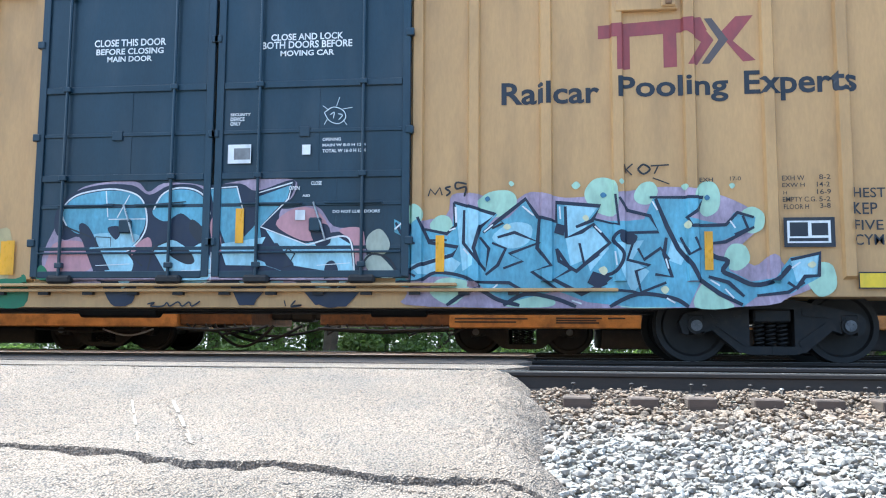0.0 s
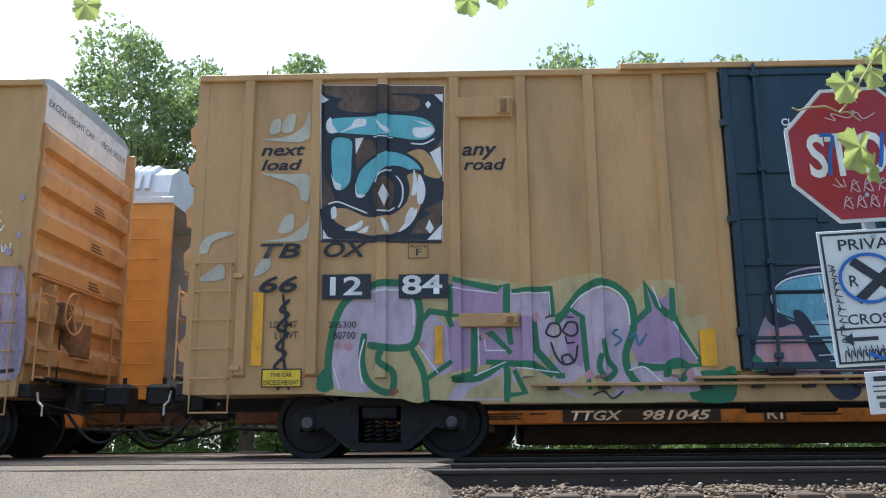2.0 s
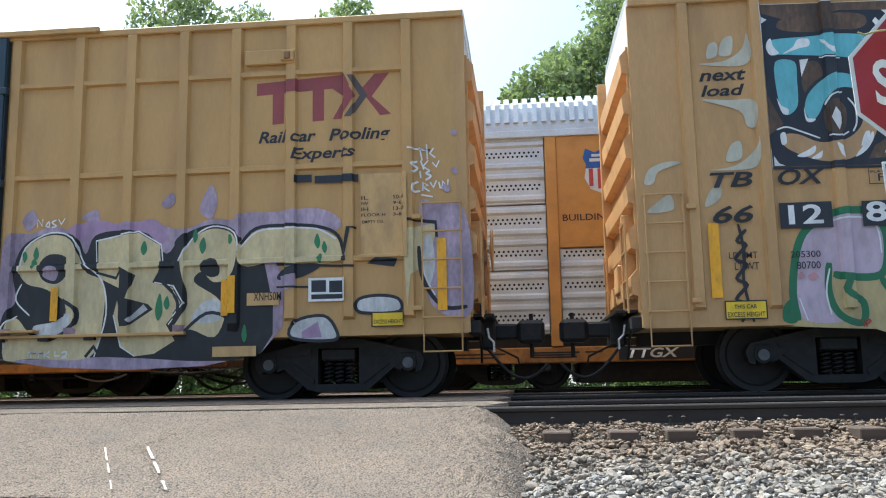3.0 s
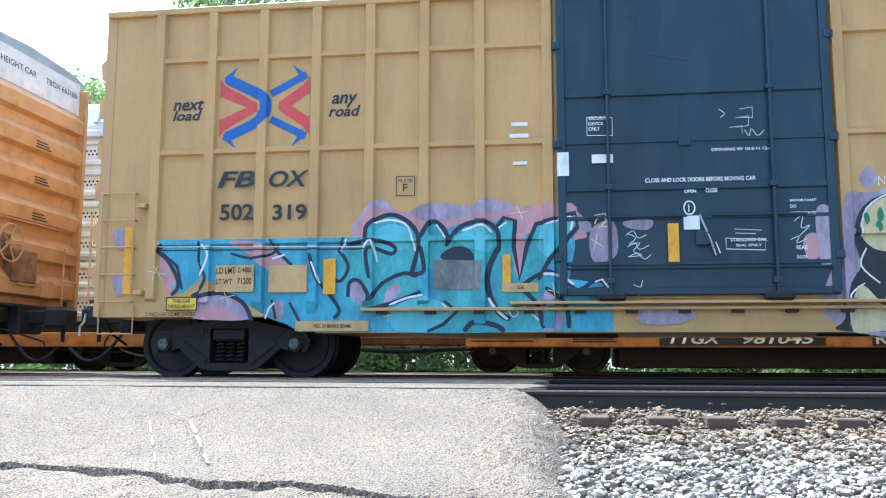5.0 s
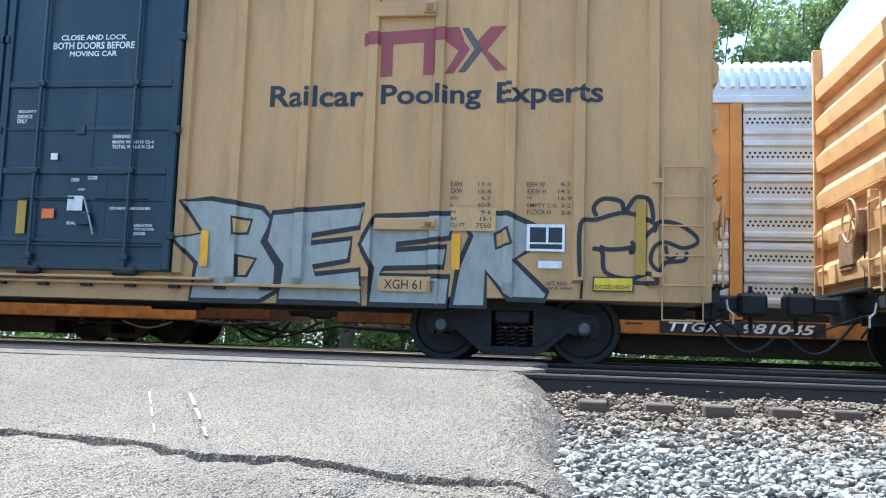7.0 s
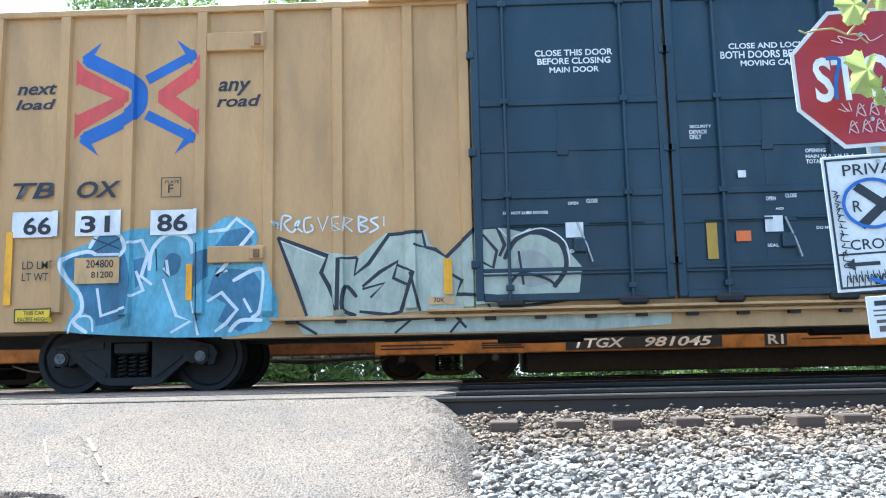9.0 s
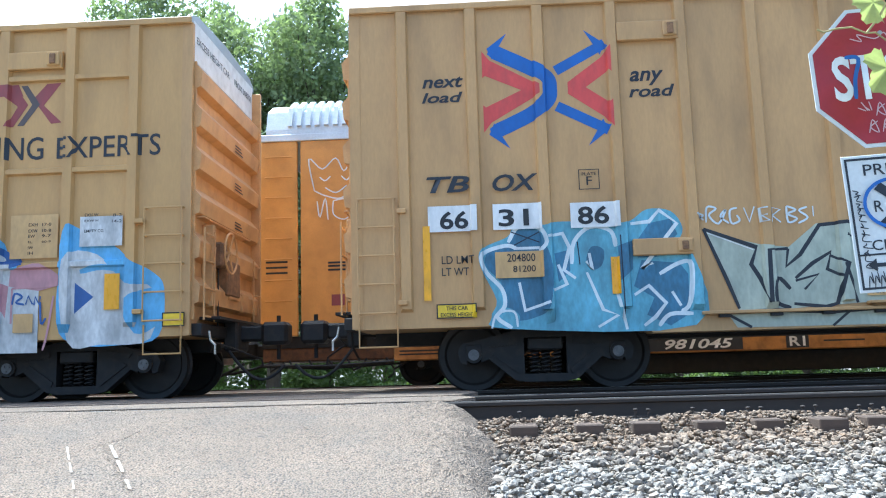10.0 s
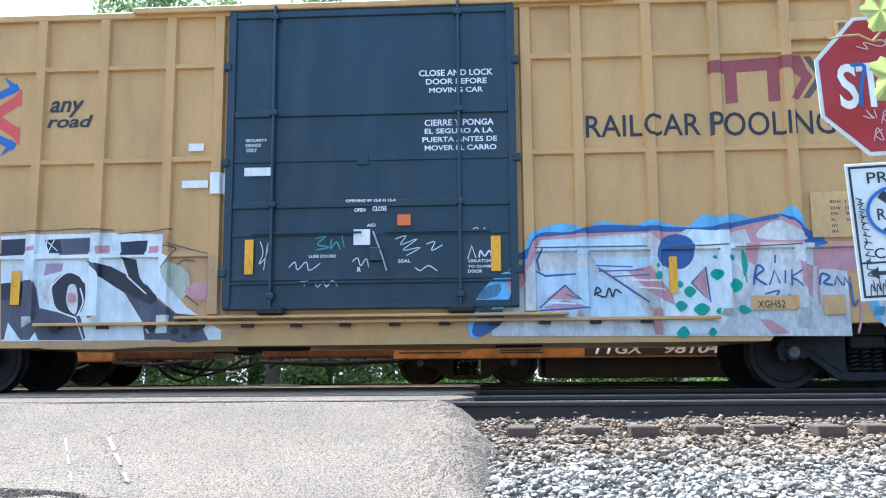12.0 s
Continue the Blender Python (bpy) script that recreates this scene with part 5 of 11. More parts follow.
art.fill("pnk", "-", 0, 1, (9.31, 1.71), (9.39, 1.82), (9.48, 1.42), (9.4, 1.34))
art.fill("navy", "-", 0, 1, (7.51, 1.7), (7.65, 1.71), (7.89, 1.28), (8.15, 0.76), (7.96, 0.7), (7.74, 1.13))
art.fill("navy", "-", 0, 1, (7.91, 1.69), (8.05, 1.72), (8.1, 1.65), (8.03, 1.54))
art.fill("navy", "-", 0, 1, (8.27, 1.33), (8.48, 1.44), (8.67, 1.2), (8.79, 0.96), (8.64, 0.89), (8.44, 1.05))
art.fill("navy", "-", 0, 1, (8.54, 1.81), (8.76, 1.73), (9.11, 1.7), (9.17, 1.48), (8.77, 1.54), (8.57, 1.57))
art.fill("ink", "-", 0, 1, (8.77, 1.38), (9, 1.42), (9.12, 1.26), (9.03, 1.21), (8.84, 1.29))
art.fill("ink", "-", 0, 1, (9.07, 1.8), (9.24, 1.65), (9.19, 1.49), (9.04, 1.64))
art.fill("navy", "-", 0, 0, (9.93, 1.47), (10.22, 1.48), (10.44, 1.21), (10.89, 0.72), (10.71, 0.69), (10.29, 1.16), (9.95, 1.27))
art.fill("navy", "-", 0, 0, (9.4, 1.78), (9.48, 1.42), (9.7, 0.98), (9.86, 0.69), (9.7, 0.69), (9.52, 1.05), (9.36, 1.34))
art.fill("navy", "-", 0, 1, (10.85, 1.19), (10.95, 1.25), (11.02, 1.12), (10.98, 0.9), (10.85, 0.97))
art.fill("navy", "-", 0, 1, (10.65, 1.68), (10.87, 1.71), (10.91, 1.48), (10.73, 1.44))
art.fill("navy", "-", 0, 0, (10.71, 0.87), (11.32, 0.9), (11.11, 0.65), (10.82, 0.65))
art.fill("navy", "-", 0, 0, (7.87, 0.87), (8.26, 0.87), (8.17, 0.65), (8, 0.65))
art.fill("navy", "-", 0, 0, (9.64, 0.9), (10, 0.92), (9.9, 0.69), (9.75, 0.69))
art.line("wht", 0.021, 1, (7.34, 1.73), (7.26, 1.92), (7.41, 2.11), (7.68, 2.19), (8, 2.21), (8.3, 2.13), (8.42, 1.97), (8.45, 1.73), (8.37, 1.54), (8.19, 1.38))
art.line("wht", 0.021, 0, (7.87, 2.19), (7.91, 1.84))
art.line("wht", 0.021, 0, (8.2, 2.13), (8.04, 1.83))
art.line("wht", 0.018, 0, (7.92, 1.81), (8.43, 1.81))
art.line("wht", 0.021, 1, (8.54, 1.93), (8.64, 2.12), (8.83, 2.21), (9.08, 2.19), (9.25, 2.07), (9.31, 1.86))
art.line("wht", 0.021, 0, (9.31, 2.2), (9.66, 2.22), (9.75, 1.91))
art.line("wht", 0.021, 0, (9.94, 2.13), (10.4, 2.26), (10.35, 2.05), (9.99, 1.69), (10.62, 1.45))
art.line("wht", 0.021, 1, (10.62, 1.45), (11.02, 1.56), (11.18, 1.48), (11.23, 1.06))
art.line("wht", 0.014, 0, (9.34, 1.37), (9.34, 1.01), (9.17, 0.96), (8.78, 0.95))
art.line("ink", 0.028, 0, (7.29, 1.73), (7.68, 1.58), (8.03, 0.83))
art.line("ink", 0.021, 1, (8.49, 1.14), (8.57, 1.42), (8.77, 1.52))
art.line("ink", 0.021, 0, (8.2, 1.38), (8.4, 1.2), (8.68, 0.95))
art.line("ink", 0.021, 0, (10.29, 1.32), (10.36, 1.41), (10.45, 1.34), (10.4, 1.25))
art.line("ink", 0.014, 0, (7.75, 1.58), (7.76, 1.44), (7.97, 1.44), (7.96, 1.57), (7.75, 1.58))
art.line("ink", 0.021, 0, (7.7, 1.98), (7.91, 2.01), (8.22, 1.99))
art.line("ink", 0.021, 0, (8.52, 2), (8.98, 2.03))
art.line("wht", 0.014, 0, (8.94, 1.13), (9.33, 1.14))
art.line("wht", 0.014, 0, (7.77, 1.2), (8.24, 1.22))
art.line("wht", 0.014, 0, (8.56, 1.11), (9.34, 1.09))
art.line("ink", 0.014, 0, (7.17, 1.09), (11.32, 1.1))
art.line("wht", 0.014, 0, (10.74, 1.19), (11.17, 1.22))
art.line("wht", 0.014, 0, (10.44, 1.05), (11.22, 1.07))
art.line("lblue", 0.021, 0, (7.68, 1.43), (8.31, 1.45))
art.line("ink", 0.021, 1, (8.46, 0.7), (8.56, 0.72), (8.51, 0.65), (8.67, 0.67), (8.73, 0.72), (8.77, 0.65), (8.88, 0.73), (8.94, 0.64), (9.03, 0.73), (9.07, 0.65), (9.18, 0.74))
art.line("ink", 0.021, 0, (10.3, 0.75), (10.32, 0.63))
art.line("ink", 0.021, 1, (10.45, 0.75), (10.39, 0.65), (10.47, 0.63), (10.53, 0.69), (10.41, 0.68))
art.fill("pgrn", "-", 0, 1, (11.39, 1.55), (11.55, 1.65), (11.68, 1.47), (11.61, 1.33), (11.4, 1.37))
art.fill("pgrn", "-", 0, 1, (11.35, 1.27), (11.5, 1.34), (11.68, 1.19), (11.76, 1.04), (11.47, 1.06))
art.line("ink", 0.028, 1, (11.32, 1.19), (11.45, 1.33), (11.68, 1.26), (11.79, 1.04))
art.line("ink", 0.028, 0, (11.39, 1.12), (11.68, 1.04))
art.fill("grn", "-", 0, 1, (6.93, 1.06), (7, 1.21), (7.1, 1.13), (7.08, 1))
art.done()
art = Art(car_a, CAR_A, "sky-blue interlocking graffiti letters with pale green bubbles")
art.fill("lav", "-", 0, 1, (11.89, 1.19), (11.95, 1.69), (12.38, 1.83), (12.46, 2.09), (12.81, 2.08), (13.17, 1.97), (13.45, 2.11), (13.87, 2.03), (14.29, 2.06), (14.56, 2.09), (15.11, 2.15), (15.65, 2.07), (16.1, 1.86), (16.2, 1.65), (15.96, 1.38), (16.12, 1.17), (16.35, 1.31), (16.54, 1.1), (16.86, 0.97), (16.53, 0.8), (15.87, 0.66), (12.18, 0.66), (11.89, 0.84))
art.fill("mint", "-", 0, 1, (12.78, 1.97), (12.92, 2.11), (13.17, 2.13), (13.27, 2.02), (13.2, 1.86), (12.92, 1.79))
art.fill("mint", "-", 0, 1, (11.84, 1.8), (11.95, 1.97), (12.08, 1.89), (12.06, 1.73), (11.92, 1.68))
art.fill("mint", "-", 0, 1, (12.17, 1.69), (12.28, 1.82), (12.42, 1.8), (12.46, 1.65), (12.31, 1.58))
art.fill("mint", "-", 0, 1, (14.11, 2.1), (14.22, 2.25), (14.39, 2.27), (14.51, 2.16), (14.49, 1.81), (14.28, 1.83), (14.15, 1.95))
art.fill("mint", "-", 0, 1, (14.71, 2.05), (14.8, 2.19), (14.94, 2.21), (15, 2.08), (14.9, 1.94), (14.76, 1.95))
art.fill("mint", "-", 0, 1, (15.44, 2.01), (15.51, 2.18), (15.66, 2.2), (15.74, 2.06), (15.71, 1.85), (15.54, 1.78))
art.fill("mint", "-", 0, 1, (15.97, 1.79), (16.11, 1.89), (16.25, 1.8), (16.23, 1.62), (16.06, 1.57))
art.fill("mint", "-", 0, 1, (15.77, 1.28), (15.86, 1.43), (16.02, 1.41), (16.07, 1.24), (15.95, 1.12), (15.82, 1.14))
art.fill("mint", "-", 0, 1, (16.7, 1.04), (16.83, 1.2), (17.02, 1.17), (17.05, 0.9), (16.85, 0.8))
art.fill("mint", "-", 0, 1, (12.18, 0.84), (12.28, 1.01), (12.57, 1.03), (12.67, 0.91), (12.46, 0.69))
art.fill("mint", "-", 0, 1, (13.13, 0.76), (13.37, 0.9), (13.72, 0.76), (13.65, 0.66), (13.16, 0.65))
art.fill("mint", "-", 0, 1, (14.54, 0.83), (14.95, 0.87), (15.21, 0.77), (15.14, 0.66), (14.54, 0.66))
art.fill("mint", "-", 0, 1, (15.52, 0.97), (15.68, 0.83), (15.87, 0.66), (15.41, 0.66))
art.fill("sky", "-", 0, 0, (11.73, 1.77), (11.89, 1.69), (12.02, 1.78), (12.11, 1.66), (12.4, 1.56), (12.46, 1.67), (12.48, 1.99), (13.03, 1.83), (12.9, 1.68), (13.17, 1.79), (13.39, 2.02), (13.55, 1.76), (13.76, 1.73), (13.76, 1.97), (14.3, 1.92), (14.21, 1.76), (14.52, 1.72), (14.83, 1.75), (14.94, 2.01), (15.54, 2.01), (15.47, 1.83), (15.37, 1.76), (15.8, 1.67), (15.9, 1.82), (16.15, 1.76), (16.13, 1.64), (15.76, 1.48), (15.6, 1.45), (15.68, 1.27), (15.81, 1.23), (15.83, 1.11), (16.08, 0.98), (16.35, 1.02), (16.54, 1.27), (16.88, 1.32), (16.87, 1.03), (16.69, 0.93), (16.53, 0.83), (16.14, 0.8), (15.97, 0.66), (15.68, 0.83), (15.48, 0.97), (15.34, 0.66), (14.67, 0.66), (14.13, 0.73), (13.76, 0.87), (13.17, 0.73), (12.96, 0.83), (12.74, 0.98), (12.39, 1.05), (12.1, 1.05), (11.89, 0.91), (11.74, 0.94))
art.fill("lblue", "-", 0, 0, (12.5, 1.96), (13, 1.81), (12.85, 1.7), (12.74, 1.54), (12.71, 1.19), (12.59, 1.12), (12.54, 1.54))
art.fill("lblue", "-", 0, 1, (12.96, 1.54), (13.2, 1.72), (13.45, 1.68), (13.41, 1.47), (13.17, 1.4))
art.fill("lblue", "-", 0, 0, (13.87, 1.94), (14.27, 1.91), (14.14, 1.74), (14.11, 1.46), (14.28, 1.32), (13.93, 1.18), (13.87, 1.53))
art.fill("lblue", "-", 0, 0, (14, 1.64), (14.28, 1.64), (14.4, 1.39), (14.17, 1.11), (14.07, 1.39))
art.fill("lblue", "-", 0, 0, (14.48, 1.46), (14.82, 1.49), (14.68, 1.25), (14.88, 1.11), (14.68, 0.83), (14.55, 1.11))
art.fill("lblue", "-", 0, 0, (15.16, 1.52), (15.36, 1.38), (15.26, 1.18), (15.09, 1.25))
art.fill("lblue", "-", 0, 0, (11.92, 1.19), (12.39, 1.33), (12.57, 1.22), (12.46, 1.08), (12.03, 1.08))
art.fill("lblue", "-", 0, 0, (16.54, 1.24), (16.86, 1.29), (16.83, 1.07), (16.6, 0.97))
art.line("navy", 0.05, 0, (12.48, 1.99), (13, 1.83), (12.81, 1.67), (12.73, 1.4), (12.81, 1.19))
art.line("navy", 0.043, 0, (12.48, 1.99), (12.5, 1.69), (12.39, 1.59), (12.11, 1.65))
art.line("navy", 0.043, 0, (12.61, 1.89), (12.6, 1.47), (12.88, 1.12), (12.92, 1.4), (12.81, 1.54))
art.line("navy", 0.05, 0, (12.02, 1.8), (12.17, 1.48), (12.53, 1.42), (12.46, 1.32), (12.03, 1.19), (11.89, 1.11), (12, 1.05))
art.line("navy", 0.043, 1, (11.74, 0.98), (12.03, 0.99), (12.25, 1.1), (12.6, 1.05), (12.81, 0.92))
art.line("navy", 0.036, 1, (11.75, 1.73), (11.85, 1.55), (11.99, 1.46))
art.line("navy", 0.043, 0, (11.84, 1.8), (11.92, 1.69), (11.9, 1.51))
art.line("navy", 0.05, 0, (12.85, 1.6), (13.06, 1.77), (13.38, 2.02), (13.53, 1.79), (13.76, 1.73), (13.76, 1.97), (14.3, 1.92), (14.2, 1.74), (14, 1.66))
art.line("navy", 0.043, 0, (13.03, 1.54), (13.24, 1.6), (13.55, 1.47), (13.17, 1.33), (13.34, 1.24), (13.1, 1.15))
art.line("navy", 0.05, 0, (13.55, 1.78), (13.52, 1.4), (13.69, 1.18), (13.45, 1.11), (13.76, 0.89))
art.line("navy", 0.043, 0, (12.96, 1.47), (13.13, 1.4), (13.03, 1.19), (12.88, 1.07))
art.line("navy", 0.05, 0, (13.87, 1.92), (13.88, 1.53), (14.07, 1.6), (14.21, 1.69), (14.41, 1.46), (14.21, 1.29), (14, 1.11), (13.79, 1.24), (13.76, 1.39))
art.line("navy", 0.043, 0, (14.04, 1.46), (14.1, 1.18), (14.28, 1.32))
art.line("navy", 0.057, 0, (13.76, 1.39), (13.93, 1.13), (13.72, 1.01), (14.06, 0.83), (14.37, 0.97))
art.line("navy", 0.043, 1, (14.27, 1.04), (14.48, 1.11), (14.58, 1.32), (14.45, 1.49), (14.55, 1.6), (14.69, 1.53))
art.line("navy", 0.043, 0, (14.21, 1.76), (14.52, 1.68), (14.48, 2.06))
art.line("navy", 0.043, 0, (14.9, 2.02), (15.54, 2.01), (15.47, 1.85), (15.34, 1.76), (15.4, 1.66), (15.8, 1.67), (15.94, 1.82), (16.13, 1.76))
art.line("navy", 0.057, 0, (14.97, 2), (15.1, 1.66), (15.23, 1.38), (15.39, 1.18), (15.48, 1), (15.71, 0.83), (15.97, 0.7))
art.line("navy", 0.043, 0, (14.53, 2.02), (14.63, 1.86), (14.9, 1.79), (15, 1.59), (14.49, 1.58))
art.line("navy", 0.043, 0, (14.69, 1.46), (14.62, 1.25), (14.89, 1.18), (14.72, 1.11), (14.78, 0.85), (15.08, 0.97))
art.line("navy", 0.043, 0, (14.75, 1.39), (14.82, 1.25), (15.02, 1.39), (15.12, 1.25))
art.line("navy", 0.05, 0, (15.09, 1.52), (15.06, 1.32), (15.15, 1.04), (14.95, 1.07))
art.line("navy", 0.043, 0, (15.26, 1.52), (15.36, 1.31), (15.49, 1.38), (15.43, 1.52))
art.line("navy", 0.057, 1, (15.55, 1.38), (15.66, 1.28), (15.81, 1.23), (15.75, 1.11), (15.88, 1.04), (16.11, 0.94), (16.37, 1), (16.54, 1.17))
art.line("navy", 0.05, 0, (16.54, 1.24), (16.88, 1.32), (16.86, 1.05), (16.7, 1.04), (16.6, 0.9), (16.5, 0.97))
art.line("navy", 0.043, 0, (16.14, 0.81), (16.5, 0.85), (16.69, 0.97))
art.line("navy", 0.043, 0, (16, 1.78), (16.06, 1.62), (15.9, 1.55))
art.line("navy", 0.043, 0, (15.59, 1.44), (15.79, 1.46), (16.13, 1.64))
art.line("navy", 0.05, 1, (12.39, 0.69), (12.74, 0.89), (13.03, 0.76), (13.3, 0.69))
art.line("navy", 0.05, 1, (13.1, 0.69), (13.37, 0.83), (13.72, 0.78), (13.99, 0.66))
art.line("navy", 0.05, 1, (14.4, 0.66), (14.74, 0.83), (15.15, 0.78), (15.34, 0.66))
art.line("navy", 0.043, 0, (12.74, 0.98), (13.17, 0.97), (13.34, 0.87), (13.76, 0.87))
art.line("navy", 0.036, 0, (14.27, 0.9), (14.68, 0.86), (14.78, 0.83))
art.line("navy", 0.05, 0, (15.58, 1.04), (15.81, 0.97), (15.99, 0.8))
art.line("navy", 0.036, 0, (12.17, 1.51), (12.39, 1.51))
art.line("ink", 0.036, 0, (12.96, 1.65), (13.1, 1.72), (13.03, 1.77))
art.fill("navy", "-", 0, 1, (14.55, 1.58), (14.74, 1.55), (14.69, 1.44), (14.55, 1.47))
art.fill("navy", "-", 0, 0, (14.2, 1.11), (14.44, 1.03), (14.27, 0.89), (14.13, 0.97))
art.fill("navy", "-", 0, 0, (13.76, 1.71), (13.87, 1.68), (13.85, 1.55), (13.73, 1.59))
art.line("wht", 0.036, 0, (12.5, 1.93), (12.51, 1.73))
art.line("wht", 0.028, 0, (12.86, 1.61), (12.97, 1.7))
art.line("wht", 0.028, 0, (13.8, 1.92), (13.81, 1.76))
art.line("wht", 0.028, 0, (14.23, 1.67), (14.31, 1.59))
art.line("wht", 0.028, 0, (14.47, 1.35), (14.49, 1.18))
art.line("wht", 0.028, 0, (14.93, 1.97), (14.99, 1.86))
art.line("wht", 0.028, 0, (15.08, 1.26), (15.11, 1.14))
art.line("wht", 0.028, 0, (15.6, 1), (15.71, 0.93))
art.line("wht", 0.028, 0, (15.77, 0.89), (15.87, 0.78))
art.line("wht", 0.028, 0, (15.85, 1.72), (15.91, 1.63))
art.line("wht", 0.028, 0, (16.55, 1.14), (16.65, 1.21))
art.line("wht", 0.028, 0, (12.6, 1.4), (12.67, 1.32))
art.line("wht", 0.028, 0, (13.03, 0.95), (12.96, 0.89))
art.line("wht", 0.028, 0, (13.94, 0.75), (14.06, 0.71))
art.line("wht", 0.028, 0, (15.08, 0.78), (15.18, 0.72))
art.line("wht", 0.028, 0, (12.42, 1.63), (12.5, 1.66))
art.line("wht", 0.028, 0, (11.74, 1.64), (11.84, 1.73))
art.line("wht", 0.021, 1, (13.34, 1.93), (13.48, 1.81))
art.fill("cyel", "-", 0, 1, (13.1, 1.67), (13.15, 1.71), (13.2, 1.67), (13.15, 1.63))
art.fill("cyel", "-", 0, 1, (14.08, 1.78), (14.13, 1.81), (14.16, 1.76), (14.12, 1.73))
art.fill("cyel", "-", 0, 1, (15.3, 1.67), (15.35, 1.72), (15.39, 1.67), (15.35, 1.62))
art.fill("cyel", "-", 0, 1, (15.01, 0.89), (15.07, 0.93), (15.11, 0.88), (15.06, 0.83))
art.fill("cyel", "-", 0, 1, (14.27, 1.13), (14.34, 1.17), (14.38, 1.11), (14.33, 1.06))
art.fill("cyel", "-", 0, 1, (16.73, 1.18), (16.79, 1.22), (16.83, 1.18), (16.78, 1.14))
art.fill("dblue", "-", 0, 1, (12.87, 2.03), (12.91, 2.06), (12.94, 2.02), (12.9, 1.99))
art.fill("dblue", "-", 0, 1, (14.3, 2.06), (14.34, 2.09), (14.38, 2.05), (14.33, 2.02))
art.fill("dblue", "-", 0, 1, (15.55, 2.01), (15.59, 2.04), (15.62, 2), (15.58, 1.97))
art.fill("mint", "-", 0, 1, (13.17, 2.22), (13.2, 2.25), (13.24, 2.21), (13.2, 2.18))
art.fill("mint", "-", 0, 1, (13.95, 2.18), (14.01, 2.23), (14.06, 2.18), (14, 2.13))
art.fill("mint", "-", 0, 1, (14.53, 2.22), (14.56, 2.25), (14.59, 2.21), (14.56, 2.18))
art.fill("mint", "-", 0, 1, (15.28, 2.15), (15.33, 2.18), (15.36, 2.14), (15.32, 2.1))
art.fill("mint", "-", 0, 1, (15.85, 2.16), (15.89, 2.18), (15.92, 2.15), (15.88, 2.11))
art.line("blk", 0.025, 0, (12.15, 2.07), (12.18, 2.16), (12.24, 2.09), (12.3, 2.18), (12.33, 2.08))
art.line("blk", 0.025, 1, (12.44, 2.19), (12.37, 2.17), (12.43, 2.12), (12.38, 2.07))
art.line("blk", 0.025, 1, (12.64, 2.22), (12.51, 2.24), (12.51, 2.16), (12.63, 2.18), (12.61, 2.06))
art.line("blk", 0.025, 0, (14.6, 2.43), (14.62, 2.32))
art.line("blk", 0.025, 0, (14.7, 2.44), (14.62, 2.37), (14.69, 2.3))
art.line("blk", 0.025, 1, (14.76, 2.37), (14.83, 2.43), (14.91, 2.37), (14.83, 2.31), (14.76, 2.37))
art.line("blk", 0.025, 0, (14.96, 2.31), (15.01, 2.41))
art.line("blk", 0.025, 0, (14.92, 2.41), (15.14, 2.42))
art.line("blk", 0.021, 0, (14.94, 2.26), (15.14, 2.18))
art.done()
art = Art(car_b, CAR_B, "turquoise and purple graffiti letters outlined in black")
art.fill("lav", "-", 0, 1, (3.67, 2.2), (3.88, 2.3), (4.11, 2.11), (4.39, 2.21), (4.66, 2.24), (4.99, 2.19), (5.26, 2.29), (5.65, 2.17), (6.16, 2.19), (6.35, 2.08), (6.33, 1.77), (3.66, 1.77))
art.fill("pnk", "-", 0, 1, (3.64, 2.06), (3.77, 2.18), (4.18, 2.12), (4.45, 2), (4.72, 2.02), (5.12, 2.08), (5.38, 2.11), (5.71, 2.17), (6.29, 2.18), (6.34, 1.91), (6.26, 1.71), (3.66, 1.7))
art.fill("aqua2", "-", 0, 0, (0.86, 1.82), (2.07, 1.81), (3.63, 1.81), (3.7, 1.98), (3.98, 2.08), (4.24, 1.97), (4.37, 1.79), (4.52, 2), (4.68, 1.89), (4.92, 1.98), (5.24, 1.94), (5.44, 2.04), (5.49, 1.73), (5.69, 1.79), (6.28, 2.05), (6.32, 1.64), (6.24, 1.24), (6.79, 1.16), (6.76, 0.57), (2.81, 0.59), (2.63, 0.7), (2.42, 0.77), (1.49, 1.32), (1.2, 1.1), (1.05, 1.18))
art.fill("pnk", "-", 0, 0, (0.86, 1.66), (0.99, 1.54), (1.12, 1.29), (1.01, 1.11), (0.9, 1.33))
art.fill("lav", "-", 0, 1, (1.31, 0.96), (1.64, 1.13), (1.93, 1.02), (2.14, 0.77), (1.49, 0.78))
art.fill("pnk", "-", 0, 1, (1.36, 0.78), (1.56, 0.96), (1.85, 0.88), (2, 0.77))
art.fill("pnk", "-", 0, 1, (1.85, 1.78), (2.36, 1.73), (2.64, 1.44), (2.43, 1.37), (2.07, 1.63))
art.fill("teal", "-", 0, 1, (3.66, 1.77), (3.7, 1.95), (3.94, 2.06), (4.18, 2), (4.34, 1.79), (4.36, 1.51), (4.23, 1.34), (4.42, 1.23), (4.22, 1.03), (3.88, 0.93), (3.6, 0.9), (3.4, 1.08), (3.34, 1.43), (3.41, 1.64))
art.fill("teal", "-", 0, 1, (4.37, 1.68), (4.53, 1.96), (4.68, 1.9), (4.74, 1.68), (4.66, 1.44), (4.36, 1.41))
art.fill("teal", "-", 0, 1, (4.7, 1.68), (4.88, 1.88), (5.18, 1.97), (5.34, 1.83), (5.36, 1.59), (5.28, 1.25), (5.33, 0.98), (5.52, 0.78), (5.38, 0.58), (4.14, 0.59), (4.34, 0.76), (4.68, 0.92))
